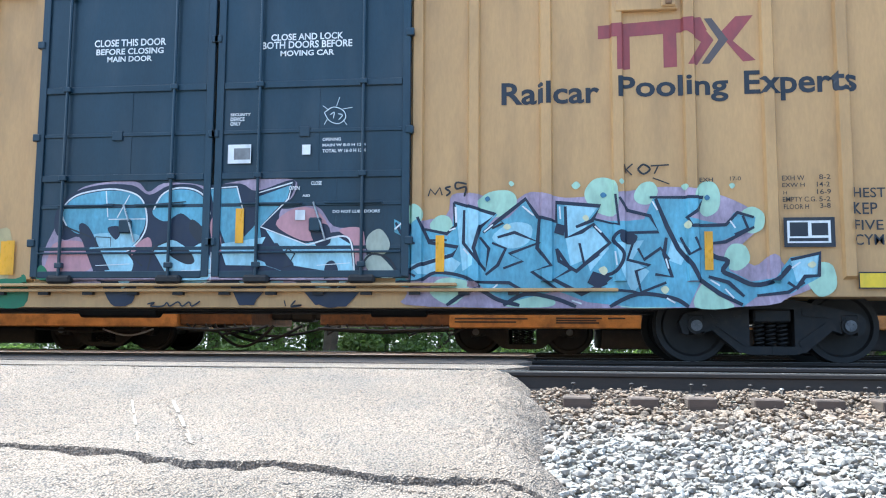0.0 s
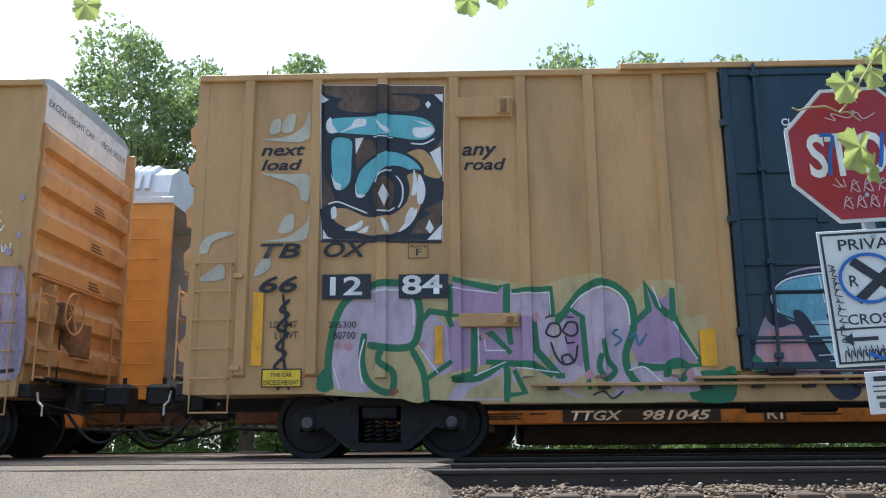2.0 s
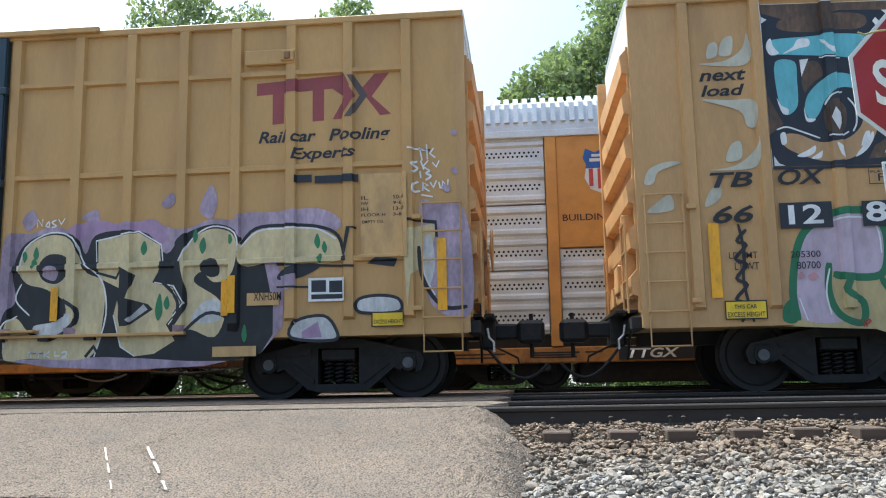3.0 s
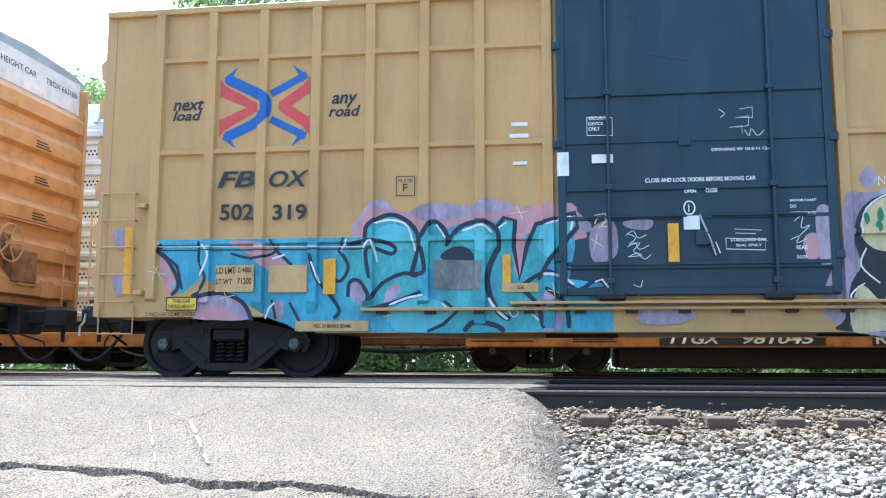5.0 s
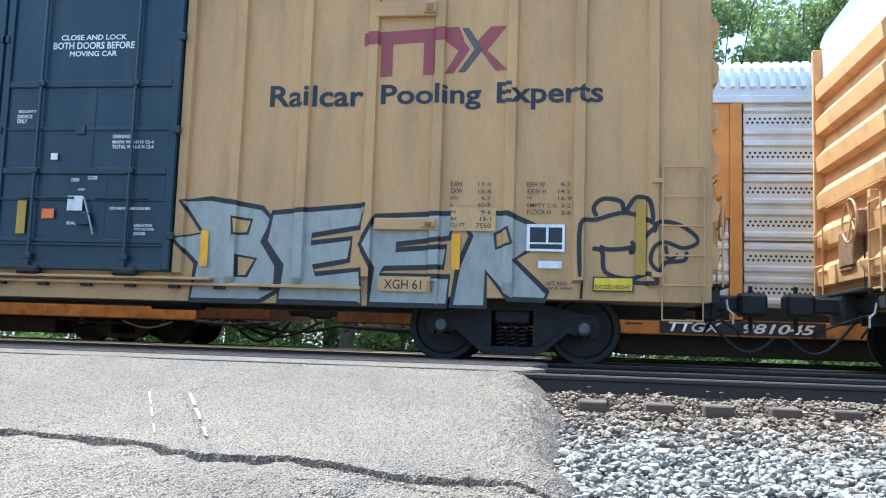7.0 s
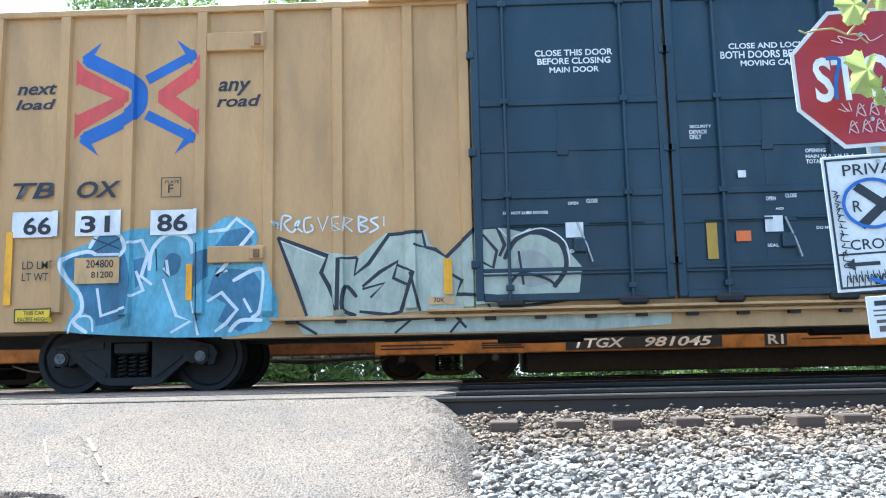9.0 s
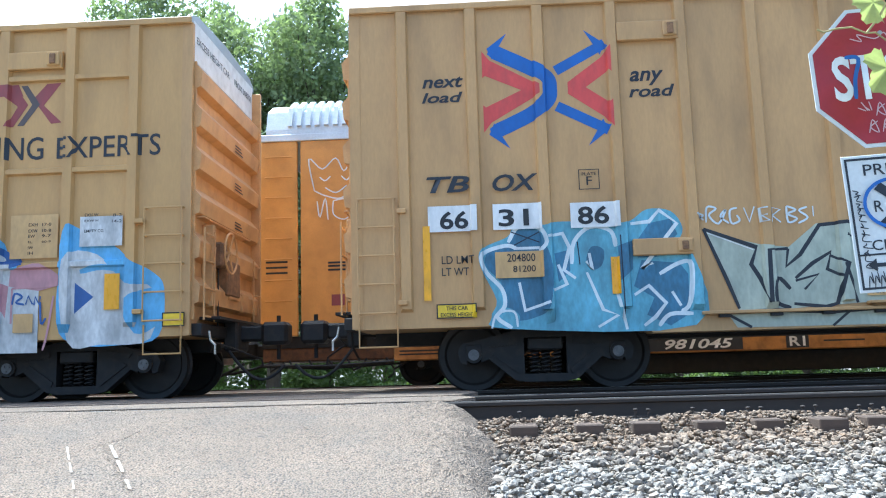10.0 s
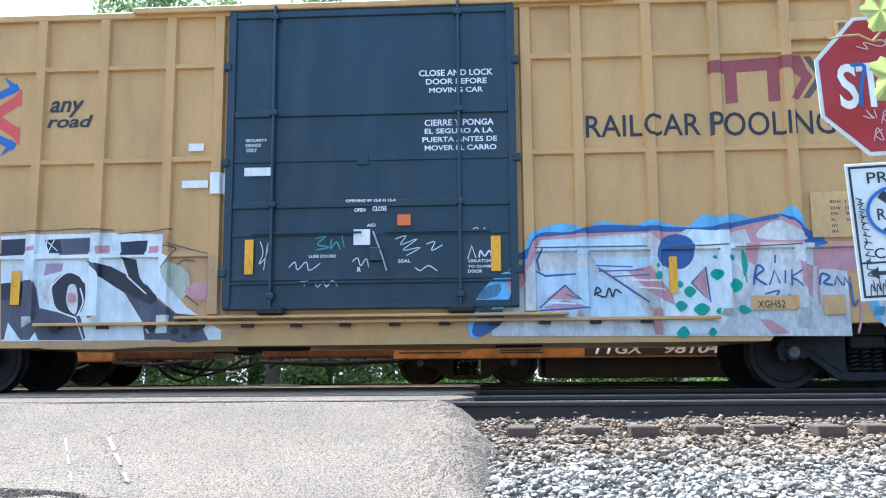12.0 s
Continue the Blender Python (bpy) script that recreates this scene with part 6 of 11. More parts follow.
art.fill("teal", "-", 0, 0, (5.34, 1.87), (5.44, 2.02), (5.58, 1.96), (5.56, 1.66), (5.63, 1.25), (5.7, 1.65), (5.86, 1.96), (6.31, 2.05), (6.32, 1.84), (5.99, 1.44), (5.86, 1.24), (6.11, 1.17), (6.28, 0.97), (6.32, 0.58), (5.51, 0.58), (5.45, 0.85), (5.31, 1.12))
art.fill("aqua", "-", 0, 1, (4.01, 0.86), (4.35, 1.06), (4.81, 0.85), (4.6, 0.62), (4.07, 0.62))
art.fill("aqua", "-", 0, 1, (3.76, 1.84), (3.97, 1.98), (4.21, 1.9), (4.24, 1.69), (3.89, 1.63))
art.fill("aqua", "-", 0, 1, (4.81, 1.78), (5.14, 1.93), (5.27, 1.8), (5.26, 1.6), (4.97, 1.67))
art.fill("aqua", "-", 0, 0, (5.9, 1.91), (6.28, 2.01), (6.27, 1.84), (5.97, 1.51), (5.85, 1.65))
art.fill("lav", "-", 0, 1, (5.87, 0.94), (5.98, 1.11), (6.13, 0.94), (6.14, 0.64), (5.92, 0.63))
art.fill("pnk", "-", 0, 1, (5.57, 1.93), (5.7, 1.93), (5.69, 1.59), (5.63, 1.25), (5.55, 1.52))
art.fill("lav", "-", 0, 1, (3.44, 1.14), (3.54, 1.27), (3.64, 1.14), (3.67, 0.93), (3.54, 0.97))
art.fill("lav", "-", 0, 1, (3.91, 0.97), (3.95, 1.14), (4.09, 1.22), (4.12, 1.1), (4.01, 1))
art.fill("lav", "-", 0, 1, (2.42, 0.88), (2.53, 1.02), (2.6, 0.91), (2.56, 0.75))
art.fill("navy", "-", 0, 1, (4.63, 1.54), (4.8, 1.67), (5, 1.64), (5.06, 1.5), (4.89, 1.43))
art.line("navy", 0.05, 1, (0.91, 1.76), (0.86, 1.66), (0.99, 1.54), (1.12, 1.32), (1.14, 1.18), (1.05, 1.09))
art.line("navy", 0.043, 0, (0.9, 1.65), (1.12, 1.47), (1.2, 1.16))
art.line("navy", 0.043, 1, (1.43, 1.79), (1.42, 1.53), (1.53, 1.32), (1.45, 1.14), (1.33, 1.07))
art.line("navy", 0.057, 1, (1.33, 1.03), (1.71, 1.11), (2.03, 0.99), (2.17, 0.75))
art.line("navy", 0.036, 1, (1.85, 1.63), (2.14, 1.56), (2.43, 1.62), (2.5, 1.73))
art.line("navy", 0.043, 0, (2.4, 1.8), (2.47, 1.66), (2.68, 1.47), (2.64, 1.37))
art.line("navy", 0.05, 1, (2.93, 1.61), (3.03, 1.29), (3.23, 1.04), (3.33, 0.87), (3.26, 0.77))
art.line("navy", 0.036, 0, (3.38, 1.81), (3.31, 1.64), (3.41, 1.5))
art.line("navy", 0.043, 1, (3.36, 1.6), (3.44, 1.42), (3.34, 1.25), (3.23, 1.29))
art.line("navy", 0.057, 1, (3.66, 1.77), (3.7, 1.97), (3.98, 2.1), (4.24, 1.98), (4.36, 1.75), (4.3, 1.48), (4.28, 1.34), (4.43, 1.37), (4.38, 1.68))
art.line("navy", 0.05, 1, (3.42, 1.71), (3.76, 1.77), (4.03, 1.69), (4, 1.59), (3.69, 1.67), (3.72, 1.28))
art.line("navy", 0.05, 1, (3.71, 0.97), (3.88, 1.21), (4.16, 1.34), (4.32, 1.3))
art.line("navy", 0.05, 1, (3.44, 1.04), (3.46, 1.23), (3.58, 1.25), (3.71, 1.07), (3.67, 0.93))
art.line("navy", 0.057, 1, (3.66, 0.87), (4.01, 0.96), (4.39, 1.1))
art.line("navy", 0.057, 1, (4.37, 1.79), (4.52, 2), (4.68, 1.9), (4.74, 1.71))
art.line("navy", 0.057, 1, (4.7, 1.68), (4.88, 1.92), (5.18, 1.99), (5.36, 1.85), (5.37, 1.59))
art.line("navy", 0.071, 1, (5.37, 1.66), (5.25, 1.39), (5.24, 1.12), (5.36, 0.85), (5.51, 0.75))
art.line("navy", 0.057, 0, (5.31, 1.87), (5.44, 2.03), (5.58, 1.99), (5.56, 1.66), (5.63, 1.25), (5.72, 1.65), (5.84, 1.94), (6.33, 2.06), (6.35, 1.88), (6, 1.48), (5.86, 1.24))
art.line("navy", 0.05, 1, (5.66, 1.18), (5.96, 1.34), (6.17, 1.24), (6.35, 1.1), (6.61, 1.23), (6.78, 0.97))
art.line("navy", 0.057, 1, (5.63, 1.15), (5.84, 0.94), (5.92, 0.64))
art.line("navy", 0.057, 1, (5.95, 1.14), (6.19, 0.94), (6.23, 0.64))
art.line("navy", 0.05, 0, (4.68, 0.99), (4.84, 0.85), (4.67, 0.69), (4.47, 0.59))
art.line("navy", 0.064, 1, (4.93, 0.58), (5.06, 0.72), (5.32, 0.68), (5.44, 0.58))
art.line("navy", 0.05, 0, (2.43, 1.02), (2.49, 0.77))
art.line("navy", 0.05, 0, (2.67, 0.98), (2.88, 0.59))
art.line("wht", 0.028, 1, (1.47, 1.75), (1.56, 1.6), (1.45, 1.32))
art.line("wht", 0.028, 1, (3.77, 1.99), (3.97, 2.03), (4.18, 1.97), (4.27, 1.79), (4.31, 1.62))
art.line("wht", 0.028, 1, (4.91, 1.87), (5.16, 1.94), (5.29, 1.84))
art.line("wht", 0.028, 0, (4.58, 1.96), (4.7, 1.78))
art.line("wht", 0.028, 0, (5.37, 1.9), (5.47, 1.97))
art.line("wht", 0.028, 1, (5.96, 1.93), (6.27, 2.01), (6.27, 1.84))
art.line("wht", 0.028, 1, (3.62, 1.63), (3.73, 1.77), (3.82, 1.49))
art.line("wht", 0.036, 0, (2.96, 1.5), (3.07, 1.22))
art.line("wht", 0.028, 0, (3.42, 1.78), (3.34, 1.64))
art.line("wht", 0.036, 0, (2.42, 1.55), (2.59, 1.6))
art.line("wht", 0.028, 1, (3.98, 0.94), (4.22, 1.03), (4.42, 1.06))
art.line("wht", 0.028, 0, (4.65, 0.96), (4.77, 0.85))
art.line("wht", 0.036, 1, (5.92, 1.31), (6.11, 1.29), (6.3, 1.17))
art.line("wht", 0.036, 0, (5.68, 0.91), (5.86, 0.74))
art.line("wht", 0.036, 1, (5.24, 1.02), (5.33, 0.88), (5.48, 0.75))
art.line("wht", 0.028, 0, (6.55, 1.2), (6.64, 1.23), (6.73, 1.1))
art.line("wht", 0.028, 0, (2.35, 0.77), (2.4, 0.91), (2.47, 0.98))
art.line("wht", 0.021, 0, (0.86, 1.73), (3.62, 1.69))
art.line("navy", 0.021, 0, (0.89, 1.68), (3.66, 1.66))
art.fill("gmet", "-", 0, 0, (4.55, 1.51), (5.17, 1.49), (5.14, 1.12), (4.55, 1.14))
art.line("cyel", 0.014, 0, (0.75, 1.4), (0.97, 1.36))
art.line("cyel", 0.014, 0, (0.82, 1.47), (0.91, 1.29))
art.line("cyel", 0.014, 0, (0.86, 1.49), (0.81, 1.27))
art.line("cyel", 0.014, 0, (1.71, 1.03), (1.93, 1.08))
art.line("cyel", 0.014, 0, (1.78, 1.13), (1.85, 0.97))
art.line("cyel", 0.014, 0, (3.91, 0.79), (4.01, 0.81))
art.line("cyel", 0.014, 0, (3.96, 0.86), (3.97, 0.73))
art.line("cyel", 0.014, 0, (5.51, 2.08), (5.74, 2.1))
art.line("cyel", 0.014, 0, (5.61, 2.17), (5.67, 2.01))
art.line("cyel", 0.014, 0, (5.98, 1.11), (6.13, 1.07))
art.line("cyel", 0.014, 0, (6.04, 1.19), (6.07, 1.01))
art.line("wht", 0.014, 1, (5.49, 0.85), (5.55, 0.89), (5.61, 0.83), (5.55, 0.78), (5.49, 0.85))
art.fill("lav", "-", 0, 1, (0.19, 1.93), (0.36, 1.99), (0.44, 1.78), (0.29, 1.7))
art.fill("lav", "-", 0, 1, (0.22, 1.34), (0.37, 1.37), (0.45, 1.19), (0.3, 1.08))
art.line("redp", 0.018, 1, (2.41, 1.37), (2.53, 1.4), (2.47, 1.32), (2.41, 1.28), (2.55, 1.27))
art.line("redp", 0.018, 0, (2.59, 1.4), (2.6, 1.28), (2.67, 1.28))
art.line("redp", 0.018, 1, (2.4, 1.22), (2.53, 1.21), (2.46, 1.22), (2.45, 1.1))
art.line("redp", 0.018, 0, (2.52, 1.1), (2.54, 1.21), (2.61, 1.18), (2.54, 1.16), (2.62, 1.1))
art.line("redp", 0.018, 0, (2.66, 1.21), (2.66, 1.1))
art.line("redp", 0.018, 1, (2.77, 1.21), (2.69, 1.18), (2.76, 1.14), (2.69, 1.1))
art.line("redp", 0.018, 0, (2.78, 1.21), (2.86, 1.21), (2.82, 1.21), (2.83, 1.1))
art.line("redp", 0.018, 0, (2.86, 1.1), (2.9, 1.21), (2.93, 1.1))
art.done()
art = Art(car_b, CAR_B, "cream graffiti letters with green drips outlined in black")
art.fill("lav", "-", 0, 1, (9.44, 0.47), (9.45, 1.72), (9.52, 2.22), (9.82, 2.25), (10.17, 2.34), (10.5, 2.23), (11.12, 2.36), (11.58, 2.31), (11.91, 2.23), (12.31, 2.36), (12.76, 2.28), (13.08, 2.23), (12.96, 0.52))
art.fill("lav", "-", 0, 1, (11.6, 2.59), (11.74, 2.73), (11.8, 2.62), (11.69, 2.52))
art.fill("lav", "-", 0, 1, (12.12, 2.5), (12.27, 2.81), (12.36, 2.6), (12.28, 2.36))
art.fill("lav", "-", 0, 1, (10.51, 2.44), (10.72, 2.54), (10.75, 2.37))
art.fill("lav", "-", 0, 1, (9.69, 2.43), (9.83, 2.57), (9.9, 2.42), (9.79, 2.28))
art.fill("mauve", "-", 0, 1, (10.37, 2.27), (10.71, 2.4), (11.12, 2.32), (11.52, 2.38), (11.7, 2.1), (11.3, 2.04), (10.7, 2.08))
art.fill("blk", "-", 0, 1, (9.45, 0.75), (9.52, 1.16), (9.66, 1.37), (9.6, 1.72), (9.71, 2.07), (10.03, 2.24), (10.44, 2.2), (10.59, 1.95), (10.71, 2.19), (11.05, 2.25), (11.44, 2.19), (11.69, 1.92), (11.91, 2.16), (12.31, 2.29), (12.63, 2.18), (12.8, 1.86), (12.99, 1.79), (12.96, 0.52), (10.9, 0.53), (9.43, 0.54))
art.fill("cream", "-", 0, 1, (9.53, 0.58), (9.55, 1.02), (9.68, 1.13), (9.85, 0.95), (10.05, 0.88), (10.32, 1.01), (10.37, 1.29), (10.07, 1.5), (9.8, 1.58), (9.67, 1.79), (9.78, 2.07), (10.1, 2.22), (10.4, 2.14), (10.52, 1.88), (10.62, 1.7), (10.85, 1.56), (10.86, 1.08), (10.7, 0.53), (9.9, 0.54))
art.fill("blk", "-", 0, 1, (9.95, 1.82), (10.09, 1.96), (10.32, 1.92), (10.35, 1.71), (10.21, 1.57), (10.01, 1.63))
art.fill("lav", "-", 0, 1, (10.01, 1.68), (10.08, 1.8), (10.22, 1.77), (10.18, 1.61))
art.fill("wht2", "-", 0, 1, (9.92, 1.02), (10.19, 1.07), (10.43, 1.18), (10.39, 0.94), (10.18, 0.88), (9.98, 0.89))
art.fill("cream", "-", 0, 0, (10.78, 1.63), (10.76, 2.12), (11.31, 2.21), (11.6, 2.03), (11.62, 1.75), (11.51, 1.55), (11.8, 1.47), (11.92, 1.27), (11.71, 1), (11.83, 0.79), (11.56, 0.63), (11.3, 0.53), (11.11, 0.73), (11, 1.14), (11.08, 1.48))
art.fill("blk", "-", 0, 0, (11.09, 1.76), (11.28, 1.65), (11.17, 1.35), (11.46, 1.27), (11.53, 1.2), (11.12, 0.94), (11.04, 1.35))
art.fill("wht2", "-", 0, 0, (11.18, 1.07), (11.4, 1.27), (11.46, 1.2), (11.22, 1.04))
art.fill("cream", "-", 0, 1, (11.89, 1.81), (12.03, 2.09), (12.3, 2.23), (12.59, 2.14), (12.64, 1.87), (12.56, 1.6), (12.33, 1.53), (12.17, 1.67), (12.07, 1.54), (12.38, 1.33), (12.49, 1.12), (12.35, 0.82), (12.03, 0.93), (11.77, 0.86), (11.99, 1.26))
art.fill("blk", "-", 0, 1, (12.14, 1.71), (12.25, 1.84), (12.38, 1.8), (12.4, 1.63), (12.27, 1.6))
art.fill("wht2", "-", 0, 1, (12.04, 1.03), (12.18, 1.26), (12.38, 1.31), (12.46, 1.12), (12.36, 1.02))
art.line("wht", 0.021, 1, (9.52, 0.75), (9.51, 1.02), (9.69, 1.16))
art.line("wht", 0.021, 1, (9.68, 1.72), (9.76, 2.06), (10.1, 2.25), (10.43, 2.16), (10.57, 1.84), (10.83, 1.59), (10.9, 1.14), (10.76, 0.6))
art.line("wht", 0.021, 0, (10.75, 1.84), (10.73, 2.12), (11.31, 2.23), (11.62, 2.04), (11.65, 1.78))
art.line("wht", 0.021, 0, (11.54, 1.55), (11.82, 1.49), (11.95, 1.27), (11.74, 1))
art.line("wht", 0.021, 1, (11.87, 1.81), (12.03, 2.1), (12.3, 2.26), (12.61, 2.16), (12.66, 1.85))
art.line("wht", 0.021, 0, (11, 1.14), (11.11, 0.73), (11.3, 0.52))
art.line("wht", 0.021, 1, (9.86, 1.16), (9.66, 1.37), (9.73, 1.58))
art.line("ink", 0.05, 1, (9.85, 0.95), (10.12, 0.84), (10.46, 1.01), (10.5, 1.22), (10.3, 1.36))
art.line("ink", 0.043, 0, (10.75, 1.7), (11.02, 1.62), (11.09, 1.76))
art.line("ink", 0.043, 1, (11.9, 0.86), (12.24, 1.13), (12.52, 1.05), (12.44, 0.82), (12.03, 0.82))
art.line("ink", 0.057, 0, (10.64, 0.53), (10.75, 0.74), (10.84, 0.53))
art.line("ink", 0.043, 1, (11.66, 1.82), (11.61, 1.61), (11.86, 1.33), (11.88, 1.13))
art.fill("drip", "-", 0, 1, (9.87, 1.96), (9.91, 2.07), (9.95, 1.96), (9.91, 1.89))
art.fill("drip", "-", 0, 1, (9.72, 1.97), (9.76, 2.01), (9.79, 1.93), (9.75, 1.86))
art.fill("drip", "-", 0, 1, (9.85, 1.86), (9.89, 1.91), (9.93, 1.84), (9.88, 1.77))
art.fill("drip", "-", 0, 1, (11.34, 2), (11.39, 2.1), (11.43, 1.99), (11.38, 1.91))
art.fill("drip", "-", 0, 1, (12.04, 2.14), (12.08, 2.24), (12.11, 2.13), (12.07, 2.05))
art.fill("drip", "-", 0, 1, (12.13, 2.02), (12.19, 2.12), (12.22, 1.99), (12.17, 1.9))
art.fill("drip", "-", 0, 1, (12.52, 2.09), (12.56, 2.14), (12.59, 2.06), (12.55, 2.01))
art.fill("drip", "-", 0, 1, (11.56, 1.2), (11.62, 1.41), (11.66, 1.17), (11.6, 1.05))
art.fill("drip", "-", 0, 1, (11.67, 1.27), (11.72, 1.37), (11.75, 1.25), (11.71, 1.19))
art.fill("drip", "-", 0, 1, (12.71, 0.85), (12.75, 0.98), (12.78, 0.82), (12.74, 0.75))
art.line("wht", 0.021, 0, (9.91, 2.33), (9.91, 2.44), (9.98, 2.34), (9.98, 2.44))
art.line("wht", 0.021, 1, (10.03, 2.36), (10.07, 2.4), (10.07, 2.33), (10.02, 2.35))
art.line("wht", 0.021, 1, (10.17, 2.42), (10.11, 2.39), (10.17, 2.34), (10.11, 2.32))
art.line("wht", 0.021, 0, (10.2, 2.43), (10.24, 2.36), (10.29, 2.44))
art.line("wht", 0.021, 0, (9.87, 0.68), (9.96, 0.67), (9.91, 0.68), (9.91, 0.59))
art.line("wht", 0.021, 0, (9.98, 0.67), (10.06, 0.67), (10.02, 0.67), (10.01, 0.59))
art.line("wht", 0.021, 0, (10.1, 0.69), (10.09, 0.59))
art.line("wht", 0.021, 0, (10.16, 0.69), (10.1, 0.64), (10.17, 0.59))
art.line("wht", 0.021, 0, (10.24, 0.69), (10.23, 0.63), (10.31, 0.63))
art.line("wht", 0.021, 1, (10.32, 0.67), (10.39, 0.68), (10.38, 0.63), (10.32, 0.59), (10.4, 0.59))
art.done()
art = Art(car_c, CAR_C, "silver block graffiti letters outlined in black")
art.fill("silv", "blk", 0.05, 0, (12.01, 1.98), (12.42, 2.02), (13.13, 1.9), (13.28, 1.74), (13.15, 1.46), (13.36, 1.15), (13.35, 0.8), (13.14, 0.67), (12.19, 0.65), (12.25, 1.16), (11.92, 1.48), (12.32, 1.56))
art.fill("tan2", "blk", 0.035, 0, (12.73, 1.77), (12.99, 1.74), (12.94, 1.56), (12.75, 1.55))
art.fill("tan2", "blk", 0.035, 0, (12.81, 1.27), (13.07, 1.23), (12.95, 1), (12.82, 1))
art.fill("silv", "blk", 0.05, 0, (13.27, 1.84), (14.51, 1.95), (14.44, 1.66), (13.82, 1.55), (13.8, 1.45), (14.34, 1.52), (14.31, 1.23), (13.84, 1.14), (13.88, 1.05), (14.47, 1.12), (14.49, 0.68), (13.39, 0.69), (13.42, 1.15), (13.19, 1.46))
art.fill("silv", "blk", 0.05, 0, (14.64, 1.81), (15.68, 1.86), (15.61, 1.54), (14.93, 1.45), (14.92, 1.38), (15.57, 1.43), (15.54, 1.17), (14.78, 1.14), (14.72, 1.05), (15.62, 1.05), (15.59, 0.68), (14.59, 0.68), (14.62, 1.14), (14.45, 1.44))
art.fill("silv", "blk", 0.05, 0, (15.73, 1.88), (16.34, 1.86), (16.69, 1.71), (16.73, 1.48), (16.43, 1.28), (16.85, 0.88), (16.81, 0.78), (16.36, 0.79), (16.08, 1.12), (16.08, 0.68), (15.65, 0.68), (15.73, 1.2), (15.88, 1.57))
art.fill("tan2", "blk", 0.035, 0, (16.18, 1.6), (16.33, 1.68), (16.39, 1.49), (16.2, 1.42))
art.line("blk", 0.055, 1, (17.24, 1.08), (17.24, 1.73), (17.44, 1.8), (17.8, 1.89), (18.13, 1.75), (18.07, 1.64), (17.88, 1.47), (17.59, 1.43), (17.48, 1.47))
art.line("blk", 0.055, 1, (17.44, 1.84), (17.4, 1.95), (17.51, 2.06), (17.73, 2.03), (17.78, 1.9), (17.91, 2.08), (18.07, 2.04), (18.12, 1.79))
art.line("blk", 0.055, 1, (17.39, 1.44), (17.51, 1.4), (17.55, 1.15), (17.84, 1.07), (18.06, 1.14), (18.17, 1.03), (17.84, 1.03))
art.line("blk", 0.05, 1, (17.86, 1.54), (17.9, 1.46), (17.86, 1.39), (17.84, 1.48))
art.line("blk", 0.05, 1, (18.13, 1.64), (18.2, 1.78), (18.45, 1.74), (18.66, 1.56), (18.49, 1.46), (18.27, 1.53), (18.13, 1.46), (18.09, 1.28), (18.2, 1.17), (18.27, 1.28), (18.49, 1.31), (18.52, 1.42))
art.line("blk", 0.045, 1, (18.27, 1.49), (18.31, 1.32), (18.42, 1.39))
art.line("blk", 0.045, 0, (17.27, 1.04), (17.26, 0.81))
art.done()
art = Art(car_c, CAR_C, "blue graffiti letters with pale outlines")
art.fill("sky", "-", 0, 1, (1.59, 1.55), (1.62, 1.77), (1.94, 1.91), (2.05, 2.05), (2.41, 2.04), (2.55, 2.08), (2.91, 2.07), (3.27, 2.03), (3.48, 2.06), (3.7, 2.2), (3.99, 2.16), (4.12, 1.94), (4.05, 1.73), (4.22, 1.58), (4.21, 0.74), (1.92, 0.76), (1.71, 0.91), (1.78, 1.12))
art.fill("dblue", "-", 0, 1, (1.66, 1.55), (1.7, 1.73), (1.98, 1.84), (2.34, 1.87), (2.49, 1.54), (2.45, 1.04), (2.28, 0.9), (1.99, 0.87), (1.88, 1.12), (1.84, 1.34))
art.fill("dblue", "-", 0, 1, (1.95, 1.84), (2.09, 2.01), (2.34, 1.97), (2.38, 1.76), (2.13, 1.69))
art.fill("sky", "-", 0, 0, (2.48, 1.86), (2.63, 1.93), (2.81, 1.75), (2.77, 1.46), (2.63, 1.39), (2.81, 0.9), (2.63, 0.76), (2.38, 0.8), (2.52, 1.11))
art.fill("dblue", "-", 0, 0, (2.52, 1.68), (2.7, 1.72), (2.71, 1.46), (2.56, 1.32))
art.fill("sky", "-", 0, 1, (2.73, 1.68), (2.81, 1.89), (2.98, 2), (3.2, 1.96), (3.28, 1.74), (3.23, 1.49), (3.05, 1.39), (2.95, 1.32), (3.12, 0.96), (3.26, 0.79), (2.91, 0.76), (2.77, 1.04), (2.71, 1.39))
art.fill("dblue", "-", 0, 1, (2.91, 1.57), (2.98, 1.75), (3.13, 1.71), (3.11, 1.53), (3, 1.46))
art.fill("sky", "-", 0, 0, (3.27, 1.96), (3.48, 1.99), (3.55, 1.45), (3.34, 1.03), (3.3, 0.75), (3.2, 1.1))
art.fill("dblue", "-", 0, 0, (3.3, 1.74), (3.5, 1.81), (3.48, 1.45), (3.32, 1.31))
art.fill("dblue", "-", 0, 0, (3.55, 1.81), (3.71, 2.02), (3.98, 2.07), (4.05, 1.87), (3.77, 1.59), (3.55, 1.59))
art.fill("dblue", "-", 0, 0, (3.59, 1.56), (4.05, 1.51), (4.15, 1.37), (4.14, 0.88), (3.9, 0.74), (3.62, 0.88), (3.72, 1.09), (3.48, 1.24))
art.fill("dblue", "-", 0, 0, (3.83, 1.38), (4.08, 1.37), (4.08, 1.09), (3.9, 1.02))
art.fill("sky", "-", 0, 1, (1.78, 0.91), (1.92, 1.02), (2.06, 0.91), (1.99, 0.77), (1.82, 0.78))
